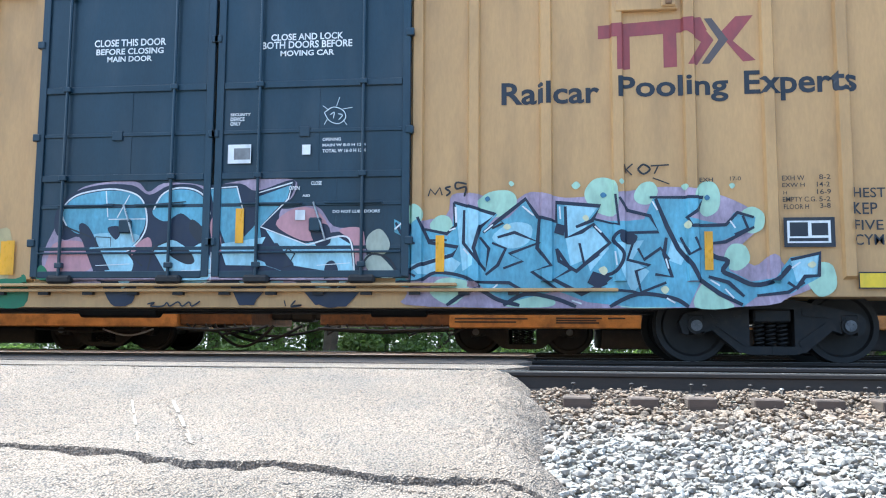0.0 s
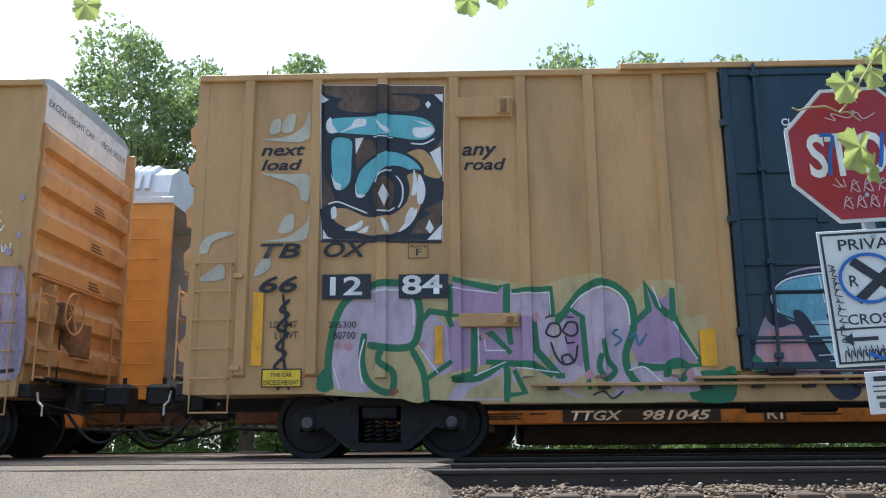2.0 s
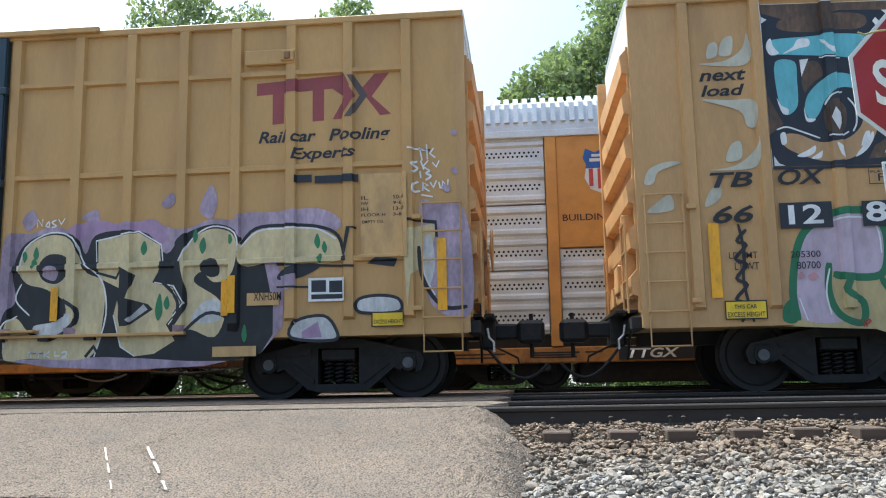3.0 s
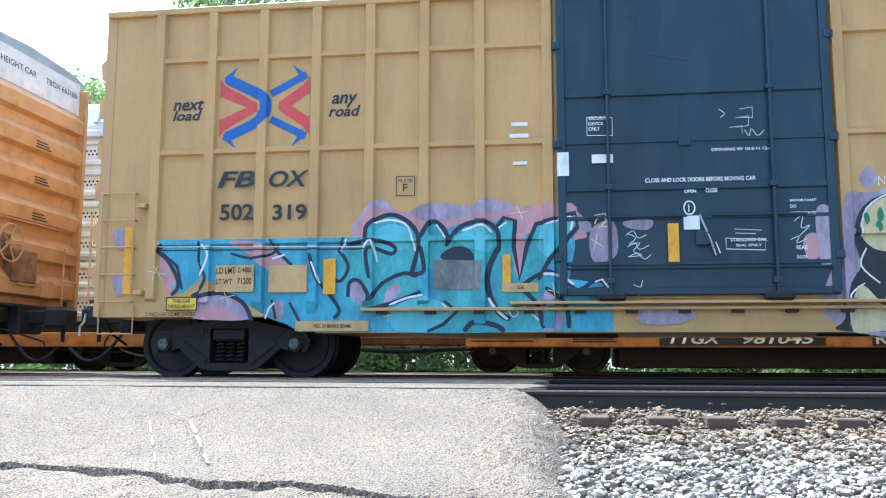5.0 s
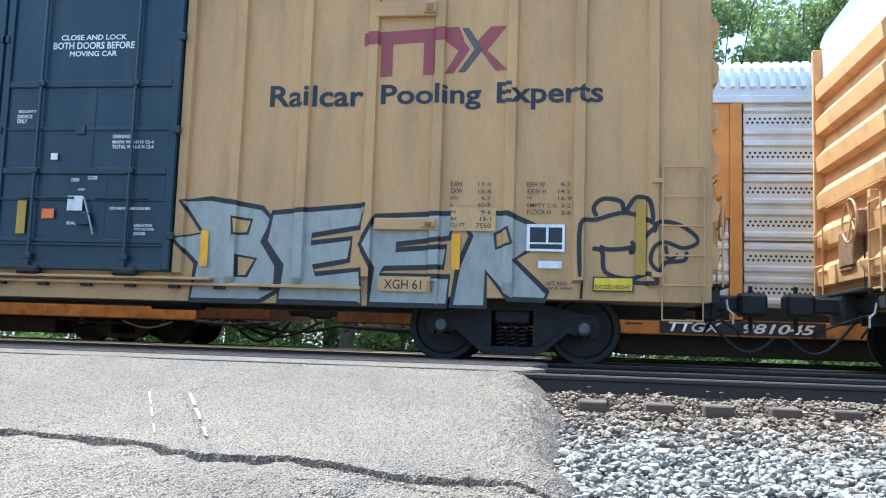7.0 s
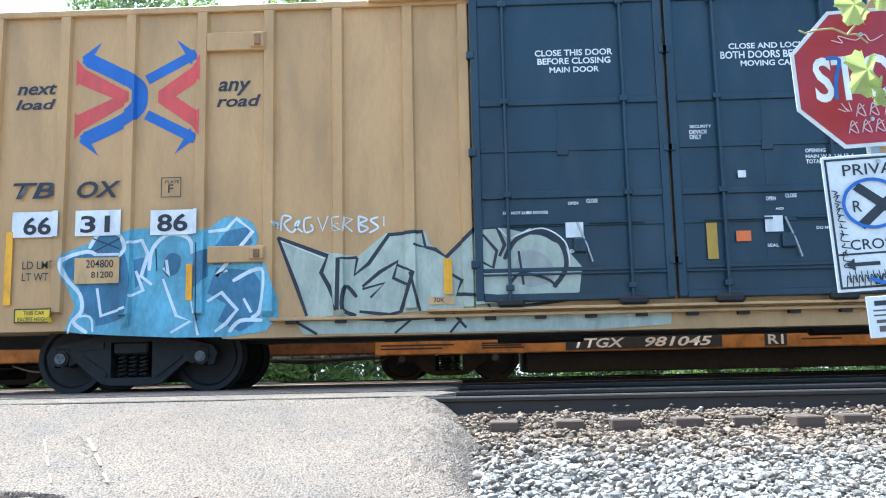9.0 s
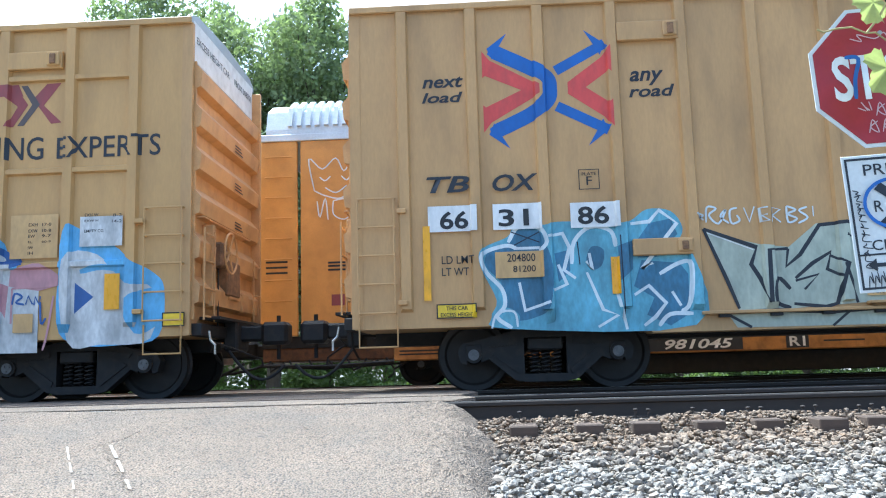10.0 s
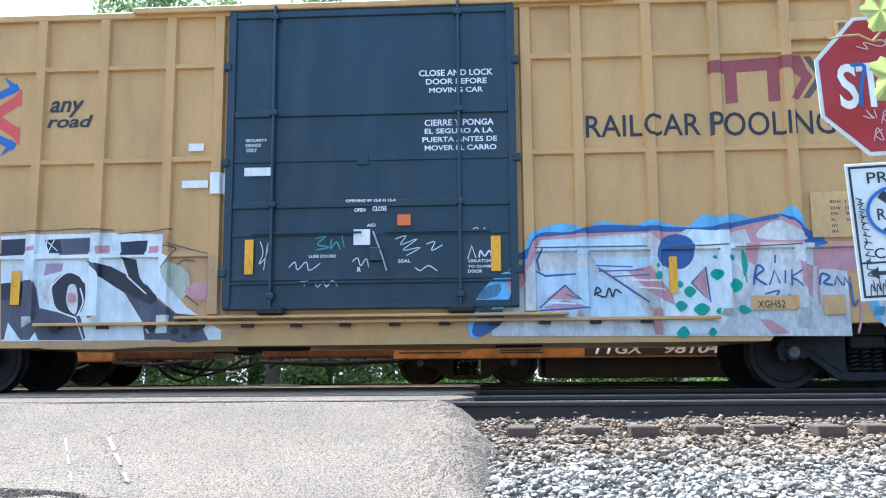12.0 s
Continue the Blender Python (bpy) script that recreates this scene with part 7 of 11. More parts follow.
art.line("lwht", 0.05, 1, (1.96, 0.77), (1.78, 0.91), (1.88, 1.05), (1.85, 1.26), (1.66, 1.48), (1.62, 1.7), (1.91, 1.8), (2.05, 1.76))
art.line("lwht", 0.05, 1, (1.95, 1.84), (2.09, 2.04), (2.34, 2.01), (2.43, 1.83), (2.34, 1.72))
art.line("lwht", 0.05, 0, (2.02, 1.76), (2.34, 1.76))
art.line("lwht", 0.05, 0, (2.07, 1.33), (2.13, 0.98), (2.45, 1.08))
art.line("lwht", 0.05, 0, (2.45, 1.9), (2.63, 1.93), (2.71, 1.75), (2.63, 1.47), (2.77, 1.36))
art.line("lwht", 0.05, 0, (2.49, 1.22), (2.66, 1.29), (2.56, 1.54))
art.line("lwht", 0.05, 1, (2.73, 1.54), (2.77, 1.82), (2.98, 2), (3.23, 1.94), (3.28, 1.74))
art.line("lwht", 0.05, 0, (2.95, 1.67), (2.98, 1.46), (2.91, 1.57))
art.line("lwht", 0.043, 0, (2.91, 1.43), (3.09, 0.96), (3.27, 0.89), (3.02, 0.75))
art.line("lwht", 0.05, 0, (3.27, 1.17), (3.37, 0.71))
art.line("lwht", 0.05, 0, (3.48, 2.02), (3.71, 2.04), (3.84, 2.18), (4.05, 2.01), (3.59, 1.45), (3.73, 1.52))
art.line("lwht", 0.05, 0, (3.48, 1.13), (3.66, 1.24), (3.86, 1.02), (3.72, 0.85), (3.58, 0.75))
art.line("lwht", 0.05, 1, (3.8, 1.38), (4.05, 1.51), (4.19, 1.48), (4.15, 1.02), (4.04, 0.91))
art.line("lwht", 0.05, 0, (3.94, 1.16), (4.04, 0.98))
art.line("lwht", 0.05, 1, (3.76, 0.74), (3.9, 0.88), (4.18, 0.88))
art.line("lwht", 0.028, 1, (1.71, 0.77), (1.78, 0.95), (1.99, 0.97), (2.03, 0.78))
art.line("navy", 0.021, 0, (1.99, 1.97), (2.34, 1.83))
art.line("navy", 0.021, 0, (2.34, 1.96), (2.02, 1.8))
art.line("navy", 0.021, 0, (2.81, 1.82), (2.83, 1.53))
art.line("navy", 0.021, 0, (3.34, 1.88), (3.35, 0.89))
art.done()
art = Art(car_c, CAR_C, "pale green and black graffiti letters")
art.fill("pgrn", "-", 0, 0, (4.37, 1.92), (4.76, 1.78), (5.07, 1.7), (5.39, 1.66), (5.74, 1.94), (6.24, 1.95), (6.3, 1.79), (6.5, 1.64), (6.83, 1.96), (7.14, 1.98), (7.55, 1.87), (7.96, 1.72), (8.18, 1.44), (8.13, 1.13), (7.16, 0.93), (6.26, 0.95), (4.74, 0.87), (4.61, 1.29))
art.fill("pgrn", "-", 0, 0, (4.46, 1.82), (4.96, 1.64), (5.02, 1.28), (5.05, 0.92), (4.77, 0.92), (4.67, 1.22))
art.fill("pgrn", "-", 0, 0, (5.14, 1.63), (5.35, 1.59), (5.36, 0.93), (5.12, 0.92))
art.fill("pgrn", "-", 0, 0, (5.34, 1.31), (5.45, 1.52), (5.78, 1.89), (6.16, 1.91), (6.19, 1.61), (5.87, 1.48), (6.03, 1.27), (5.92, 0.99), (5.85, 0.92), (5.43, 1), (5.58, 1.2))
art.fill("pgrn", "-", 0, 0, (6.23, 1.79), (6.36, 1.68), (6.5, 1.61), (6.86, 1.92), (7.11, 1.94), (7.16, 1.67), (7.1, 1.25), (6.79, 1.11), (6.61, 0.98), (6.66, 1.33), (6.48, 1.22))
art.fill("pgrn", "-", 0, 1, (7.22, 1.53), (7.34, 1.77), (7.62, 1.86), (7.86, 1.73), (7.94, 1.44), (7.86, 1.24), (7.51, 1.17), (7.24, 1.25))
art.fill("silv", "-", 0, 1, (7.32, 1.38), (7.47, 1.66), (7.74, 1.59), (7.83, 1.31), (7.51, 1.21))
art.fill("pgrn", "-", 0, 0, (4.6, 0.85), (9.27, 0.9), (9.25, 0.72), (8.3, 0.66), (4.7, 0.69))
art.line("ink", 0.057, 0, (4.37, 1.92), (5, 1.67), (4.92, 1.46), (5.02, 1.28), (5.12, 0.92), (5.14, 1.63), (5.38, 1.64))
art.line("ink", 0.05, 0, (4.37, 1.92), (4.61, 1.29), (4.74, 0.92))
art.line("ink", 0.05, 0, (5.38, 1.64), (5.34, 1.42), (5.52, 1.56), (5.78, 1.92), (6.2, 1.95), (6.24, 1.75), (6.09, 1.79))
art.line("ink", 0.05, 0, (5.44, 1.27), (5.66, 1.45), (5.89, 1.58), (5.83, 1.37), (6.03, 1.27))
art.line("ink", 0.05, 0, (5.87, 1.54), (6.08, 1.44), (5.92, 0.95), (5.78, 0.91), (5.4, 0.96))
art.line("ink", 0.043, 0, (5.44, 1.24), (5.72, 1.31), (5.54, 1.13))
art.line("ink", 0.05, 1, (5.37, 1.14), (5.23, 1.28), (5.19, 1), (5.36, 0.91))
art.line("ink", 0.05, 0, (6.24, 1.75), (6.36, 1.72), (6.5, 1.62), (6.86, 1.96), (7.14, 1.97), (7.23, 1.74), (7.16, 1.6))
art.line("ink", 0.043, 0, (6.96, 1.88), (7.13, 1.67), (7.08, 1.46), (6.95, 1.53))
art.line("ink", 0.05, 0, (6.56, 1.4), (6.69, 1.32), (6.62, 1.15), (7.1, 1.11))
art.line("ink", 0.05, 0, (6.04, 1.44), (6.16, 0.95))
art.line("ink", 0.057, 1, (7.22, 1.56), (7.38, 1.81), (7.69, 1.91), (7.93, 1.73), (7.98, 1.44), (7.82, 1.2))
art.line("ink", 0.036, 1, (7.28, 1.25), (7.42, 1.38), (7.73, 1.31), (7.86, 1.2))
art.line("ink", 0.043, 0, (6.96, 1.11), (7.05, 0.94), (8.16, 1.06))
art.line("ink", 0.043, 0, (7.4, 1.66), (7.45, 1.24))
art.line("ink", 0.05, 0, (4.56, 0.87), (5.15, 0.89), (5.84, 0.85), (6.81, 0.89))
art.line("ink", 0.05, 0, (4.6, 0.85), (4.87, 0.69))
art.line("ink", 0.043, 0, (5.84, 0.68), (6.05, 0.85))
art.line("ink", 0.043, 0, (6.53, 0.67), (6.67, 0.84))
art.line("ink", 0.05, 0, (6.57, 0.91), (6.73, 0.73))
art.line("wht", 0.018, 0, (4.41, 1.87), (4.96, 1.64))
art.line("wht", 0.018, 0, (6.86, 1.97), (7.13, 1.99), (7.29, 1.81), (7.56, 1.94))
art.line("wht", 0.018, 1, (7.34, 1.84), (7.7, 1.94), (7.98, 1.76), (8.03, 1.46))
art.line("lwht", 0.021, 1, (4.33, 2.06), (4.38, 2.09), (4.3, 2.12), (4.38, 2.03))
art.line("lwht", 0.025, 1, (4.41, 2), (4.43, 2.19), (4.54, 2.17), (4.45, 2.09), (4.56, 1.98), (4.66, 2.15), (4.59, 2.07), (4.69, 1.98))
art.line("lwht", 0.025, 1, (4.8, 2.17), (4.71, 2.14), (4.72, 1.98), (4.82, 2.01), (4.79, 2.08))
art.line("lwht", 0.025, 0, (4.88, 2.17), (4.94, 1.99), (5.01, 2.18))
art.line("lwht", 0.025, 0, (5.16, 2.16), (5.06, 2.15), (5.07, 1.98), (5.17, 1.99), (5.07, 2.06), (5.15, 2.07))
art.line("lwht", 0.025, 0, (5.2, 1.97), (5.22, 2.16), (5.32, 2.13), (5.22, 2.06), (5.32, 1.97))
art.line("lwht", 0.025, 1, (5.4, 2.17), (5.41, 1.97), (5.52, 2.01), (5.41, 2.07), (5.51, 2.12), (5.4, 2.17))
art.line("lwht", 0.025, 1, (5.65, 2.15), (5.55, 2.11), (5.65, 2.02), (5.53, 1.95))
art.line("lwht", 0.021, 0, (5.72, 2.16), (5.72, 2.03))
art.done()
art = Art(car_b, CAR_B, "black and lavender graffiti near the corner")
art.fill("lav", "-", 0, 1, (15.01, 2.42), (15.23, 2.46), (15.6, 2.34), (15.67, 1.11), (15.28, 1.05), (15.07, 1.41))
art.fill("lav", "-", 0, 1, (12.64, 2.4), (13.09, 2.42), (13.68, 2.45), (13.98, 2.3), (13.92, 2.15), (13.4, 2.16), (12.96, 2.2), (12.67, 2.1))
art.fill("cream", "-", 0, 1, (12.67, 2.03), (12.88, 2.17), (13.25, 2.2), (13.7, 2.17), (13.96, 2.04), (14.05, 1.78), (13.58, 1.72), (13.14, 1.76), (12.7, 1.73))
art.fill("ink", "-", 0, 1, (13.17, 1.54), (13.25, 1.67), (13.51, 1.73), (13.73, 1.72), (13.66, 1.64), (13.41, 1.54))
art.fill("lav", "-", 0, 0, (13.21, 1.58), (13.41, 1.61), (13.42, 1.43), (13.24, 1.38))
art.fill("wht2", "ink", 0.03, 1, (14.19, 1.14), (14.23, 1.26), (14.48, 1.3), (14.73, 1.25), (14.74, 1.09), (14.31, 1.08))
art.fill("ink", "-", 0, 0, (14.33, 1.71), (14.45, 1.78), (14.73, 1.76), (14.68, 1.66))
art.fill("wht2", "ink", 0.03, 1, (13.36, 0.79), (13.41, 1), (13.77, 1.06), (13.93, 0.89), (13.9, 0.75))
art.fill("mauve", "-", 0, 0, (13.49, 0.86), (13.7, 0.99), (13.75, 0.79), (13.5, 0.78))
art.fill("cream", "-", 0, 0, (14.8, 2.13), (15.2, 2.2), (15.21, 2.05), (15.11, 1.69), (14.9, 1.55), (14.85, 1.13))
art.fill("wht2", "-", 0, 1, (15.04, 1.91), (15.15, 2.05), (15.2, 1.69), (15.12, 1.41))
art.line("blk", 0.043, 1, (12.68, 2.01), (12.88, 2.21), (13.25, 2.24), (13.69, 2.21), (13.96, 2.08), (14.05, 1.75))
art.line("wht", 0.021, 1, (12.68, 1.97), (12.9, 2.17), (13.25, 2.2), (13.68, 2.18), (13.93, 2.04))
art.line("blk", 0.05, 0, (14.02, 1.75), (14.1, 2.18), (14.2, 2.17))
art.line("blk", 0.05, 0, (14.77, 2.27), (15.22, 2.21), (15.23, 2.02))
art.line("blk", 0.05, 1, (15, 1.91), (15.03, 1.55), (15.17, 1.26), (15.35, 1.12), (15.6, 1.13))
art.line("wht", 0.021, 1, (15.04, 1.91), (15.07, 1.55), (15.2, 1.28))
art.line("blk", 0.043, 0, (13.16, 1.73), (14.17, 1.68))
art.line("blk", 0.043, 0, (12.89, 1.15), (12.99, 0.8), (12.92, 0.76))
art.line("blk", 0.036, 0, (13.71, 1.43), (13.16, 1.44))
art.fill("drip", "-", 0, 1, (13.65, 2.01), (13.69, 2.12), (13.73, 2.01), (13.7, 1.92))
art.fill("drip", "-", 0, 1, (13.75, 1.93), (13.78, 2.02), (13.82, 1.93), (13.79, 1.86))
art.fill("drip", "-", 0, 1, (13.69, 1.8), (13.73, 1.86), (13.76, 1.8), (13.73, 1.73))
art.line("wht", 0.028, 0, (14.87, 3.19), (15.16, 3.15), (15.03, 3.19), (15.06, 3.02))
art.line("wht", 0.028, 0, (15.12, 3.23), (15.13, 3.03))
art.line("wht", 0.028, 0, (15.21, 3.18), (15.16, 3.11), (15.23, 3.05))
art.line("wht", 0.028, 1, (15, 3.01), (14.92, 2.98), (15, 2.92), (14.93, 2.87))
art.line("wht", 0.028, 0, (15.04, 3.02), (15.08, 2.9))
art.line("wht", 0.028, 0, (15.14, 3.02), (15.07, 2.94), (15.16, 2.88))
art.line("wht", 0.028, 0, (15.19, 2.99), (15.24, 2.93), (15.28, 3.01))
art.line("wht", 0.028, 0, (15.03, 2.88), (15.04, 2.79))
art.line("wht", 0.028, 1, (15.16, 2.88), (15.11, 2.85), (15.17, 2.81), (15.1, 2.76))
art.line("wht", 0.028, 1, (15.01, 2.74), (14.94, 2.71), (14.94, 2.62), (15.03, 2.62))
art.line("wht", 0.028, 0, (15.06, 2.62), (15.07, 2.73), (15.13, 2.69), (15.07, 2.67), (15.15, 2.61))
art.line("wht", 0.028, 0, (15.16, 2.73), (15.2, 2.66), (15.24, 2.75))
art.line("wht", 0.028, 0, (15.27, 2.73), (15.29, 2.64))
art.line("wht", 0.028, 0, (15.31, 2.64), (15.32, 2.74), (15.38, 2.65), (15.39, 2.76))
art.line("wht", 0.028, 0, (15.04, 2.57), (15.19, 2.54))
art.fill("lav", "-", 0, 1, (15.43, 3.39), (15.47, 3.42), (15.52, 3.37), (15.47, 3.33))
art.fill("lav", "-", 0, 1, (15.31, 2.66), (15.36, 2.7), (15.42, 2.64), (15.37, 2.59))
art.fill("lav", "-", 0, 1, (15.43, 2.88), (15.47, 2.92), (15.52, 2.86), (15.48, 2.82))
art.done()
art = Art(car_d, CAR_D, "bright blue brushed paint over white near the corner")
art.fill("lbl", "-", 0, 1, (13.97, 2.19), (14.19, 2.21), (14.64, 1.98), (14.85, 1.79), (15.14, 1.63), (15.3, 1.41), (15.24, 0.81), (14.77, 0.71), (14.19, 0.73), (13.9, 1.02))
art.fill("wht2", "-", 0, 1, (13.97, 1.82), (14.41, 1.88), (14.78, 1.5), (15.14, 1.42), (15.13, 0.78), (14.48, 0.72), (14.05, 0.77))
art.fill("bl", "-", 0, 0, (14.13, 1.52), (14.38, 1.33), (14.13, 1.12))
art.fill("lbl", "-", 0, 1, (14.78, 1.28), (15.21, 1.41), (15.24, 0.99), (14.92, 0.85))
art.line("lbl", 0.07, 1, (14.19, 1.66), (14.49, 1.71), (14.85, 1.64))
art.done()
art = Art(car_b, CAR_B, "faint tags and lavender overspray on the blue door")
art.fill("lav", "-", 0, 1, (6.51, 1.84), (6.79, 1.94), (6.82, 1.53), (6.54, 1.45))
art.fill("lav", "-", 0, 1, (6.92, 1.94), (7.25, 1.95), (7.2, 1.83), (6.95, 1.86))
art.fill("lav", "-", 0, 1, (9.15, 2), (9.28, 2.09), (9.37, 1.89), (9.33, 1.44), (9.18, 1.4))
art.fill("pnk", "-", 0, 1, (9, 1.69), (9.14, 1.75), (9.18, 1.49), (9.04, 1.45))
art.line("cyel", 0.014, 0, (6.56, 2.02), (6.69, 2.04), (6.71, 1.94), (6.59, 1.86))
art.line("cyel", 0.014, 0, (6.51, 1.73), (6.66, 1.63))
art.line("cyel", 0.014, 0, (6.59, 1.79), (6.55, 1.6))
art.line("cyel", 0.014, 0, (7.01, 1.16), (7.2, 1.08))
art.line("cyel", 0.014, 0, (7.12, 1.22), (7.07, 1.02))
art.line("lwht", 0.01, 1, (6.95, 1.79), (7.05, 1.73), (6.97, 1.65), (7.1, 1.67), (7.02, 1.57), (7.12, 1.52), (6.95, 1.5))
art.line("lwht", 0.01, 1, (8.9, 1.9), (9, 1.97), (8.98, 1.82), (9.08, 1.85), (8.95, 1.72))
art.line("lwht", 0.01, 1, (8.85, 1.68), (8.95, 1.72), (8.92, 1.64), (9.04, 1.69))
art.line("lwht", 0.008, 0, (8.33, 3.3), (8.48, 3.32), (8.48, 3.19), (8.33, 3.19))
art.line("lwht", 0.008, 0, (8.28, 3.19), (8.43, 3.21), (8.43, 3.09), (8.29, 3.07))
art.line("lwht", 0.008, 0, (8.2, 3.07), (8.35, 3.09), (8.35, 2.99))
art.line("lwht", 0.008, 1, (8.08, 3.31), (8.15, 3.25), (8.1, 3.2))
art.line("lwht", 0.008, 1, (8.38, 3.04), (8.43, 2.96), (8.46, 3.05), (8.53, 2.96), (8.61, 3.03))
art.line("dgry", 0.008, 1, (6.95, 4.4), (7.05, 4.58), (7.16, 4.5), (7.11, 4.2))
art.line("dgry", 0.008, 0, (7.32, 4.54), (7.47, 4.55), (7.4, 4.24))
art.line("dgry", 0.008, 0, (7.26, 4.06), (7.78, 3.95))
art.fill("lav", "-", 0, 1, (7.04, 0.77), (7.3, 0.92), (7.7, 0.89), (7.65, 0.72), (7.2, 0.68))
art.done()
art = Art(car_d, CAR_D, "grey, black and white graffiti letters")
art.fill("umber2", "-", 0, 1, (2.97, 2.02), (3.42, 2.1), (4.32, 2.11), (5.13, 2.06), (5.29, 1.91), (5.51, 1.8), (5.88, 1.68), (5.93, 1.11), (5.91, 0.67), (3.06, 0.68))
art.fill("lwht", "-", 0, 0, (2.97, 2.04), (3.35, 2.05), (4.1, 2.05), (4.44, 2.06), (5.14, 2.02), (5.13, 1.77), (5.22, 1.73), (5.12, 1.55), (5.31, 1.26), (5.46, 1.08), (5.91, 0.79), (5.91, 0.67), (3.06, 0.68))
art.fill("dgry", "-", 0, 0, (3.01, 1.42), (3.46, 1.46), (3.54, 1.1), (3.7, 1.06), (4.08, 0.99), (4.17, 0.68), (3.06, 0.7))
art.fill("dgry", "-", 0, 0, (4.11, 1.71), (4.34, 1.63), (4.65, 1.41), (5.13, 1.19), (5.32, 1.01), (5.69, 0.97), (5.77, 0.67), (4.93, 0.68), (4.89, 0.91), (4.65, 1.27), (4.35, 1.49))
art.fill("dgry", "-", 0, 1, (5.47, 0.97), (5.62, 0.86), (5.73, 0.67), (5.26, 0.67), (5.25, 0.97))
art.fill("navy", "-", 0, 0, (2.98, 1.99), (3.34, 2), (3.32, 1.78), (2.99, 1.77))
art.fill("dgry", "-", 0, 0, (3.56, 1.98), (4.19, 2), (4.18, 1.78), (3.8, 1.77))
art.fill("navy", "-", 0, 0, (3.56, 1.98), (3.76, 1.98), (3.8, 1.8), (3.63, 1.8))
art.fill("navy", "-", 0, 0, (4.56, 1.94), (4.92, 1.95), (4.9, 1.76), (4.59, 1.76))
art.fill("ink", "-", 0, 0, (3.01, 1.42), (3.33, 1.41), (3.32, 1.23), (3.03, 1.21))
art.fill("ink", "-", 0, 1, (3.7, 1.42), (3.86, 1.55), (4.05, 1.51), (4.13, 1.35), (4.11, 1.09), (4, 1), (3.78, 1.08), (3.71, 1.24))
art.fill("wht2", "-", 0, 1, (3.89, 1.29), (3.92, 1.39), (4, 1.38), (4.04, 1.2), (4.02, 1.02), (3.94, 1.06), (3.89, 1.17))
art.fill("ink", "-", 0, 0, (4.25, 1.67), (4.45, 1.62), (4.94, 1.37), (5.1, 1.19), (4.99, 1.12), (4.54, 1.34), (4.31, 1.49))
art.fill("ink", "-", 0, 0, (4.59, 1.74), (4.78, 1.7), (4.83, 1.48), (5.06, 1.15), (4.91, 1.26), (4.72, 1.41))
art.fill("mauve", "-", 0, 0, (3.6, 1.67), (3.82, 1.67), (3.81, 1.57), (3.57, 1.51))
art.fill("wht2", "-", 0, 0, (3.52, 1.43), (3.68, 1.5), (3.66, 1.13), (3.54, 1.28))
art.fill("pnk", "-", 0, 0, (3.32, 1.88), (3.45, 1.9), (3.45, 1.84), (3.32, 1.83))
art.fill("pnk", "-", 0, 0, (4.25, 1.88), (4.42, 1.9), (4.44, 1.78), (4.27, 1.78))
art.fill("pnk", "-", 0, 0, (4.94, 1.87), (5.07, 1.88), (5.07, 1.78), (4.94, 1.78))
art.fill("pnk", "-", 0, 0, (4.47, 1.16), (4.7, 1.01), (4.83, 0.8), (4.73, 0.8))
art.fill("pnk", "-", 0, 0, (4.96, 1.33), (5.25, 1.08), (5.28, 1.04), (5.1, 1.19))
art.fill("pnk", "-", 0, 1, (3.91, 1.28), (4, 1.27), (4.01, 1.17), (3.92, 1.17))
art.fill("lwht", "-", 0, 0, (4.19, 1.58), (4.35, 1.41), (4.7, 1.05), (4.93, 0.68), (4.74, 0.68), (4.52, 0.98), (4.28, 1.27))
art.fill("lwht", "-", 0, 0, (3.14, 0.92), (3.32, 0.69), (3.1, 0.7))
art.fill("lwht", "-", 0, 0, (3.5, 0.79), (3.55, 0.69), (3.43, 0.69))
art.fill("lwht", "-", 0, 0, (4.23, 0.95), (4.31, 0.68), (4.15, 0.68))
art.fill("lwht", "-", 0, 0, (5.58, 0.98), (5.8, 0.86), (5.9, 0.67), (5.75, 0.67))
art.line("wht", 0.018, 0, (2.97, 2.01), (3.35, 2.03), (3.33, 1.74), (3.46, 1.43))
art.line("wht", 0.018, 0, (3.57, 1.53), (3.59, 2), (4.17, 2.02), (4.25, 1.74))
art.line("wht", 0.021, 1, (3.72, 1.06), (3.66, 1.28), (3.72, 1.42), (3.88, 1.55), (4.04, 1.51), (4.11, 1.42))
art.line("wht", 0.018, 1, (4.06, 1.35), (4.11, 1.17), (4.04, 0.99))
art.line("wht", 0.021, 0, (3.7, 1.08), (4.02, 0.97), (4.14, 0.68))
art.line("wht", 0.021, 0, (4.39, 1.41), (4.73, 1.12), (4.98, 0.76))
art.line("wht", 0.021, 0, (4.55, 1.92), (4.57, 1.74), (4.68, 1.48), (4.93, 1.26))
art.line("wht", 0.021, 0, (4.58, 1.94), (4.9, 1.96))
art.line("wht", 0.014, 0, (4.11, 1.75), (4.14, 1.42))
art.line("wht", 0.014, 0, (3.58, 1.97), (3.74, 1.83))
art.line("wht", 0.014, 0, (3.69, 1.98), (3.62, 1.83))
art.line("umber", 0.014, 0, (2.97, 2.08), (3.68, 2.1), (4.02, 2.12), (4.47, 2.09))
art.line("umber", 0.014, 0, (4.51, 2.04), (5.24, 2.09), (5.18, 1.91), (5.44, 1.84), (5.73, 1.76))
art.line("umber", 0.018, 1, (5.12, 1.59), (5.22, 1.73), (5.29, 1.84), (5.14, 1.88))
art.line("umber", 0.018, 0, (5.23, 1.58), (5.41, 1.69), (5.55, 1.67))
art.line("umber", 0.018, 0, (5.31, 1.33), (5.61, 1.11))
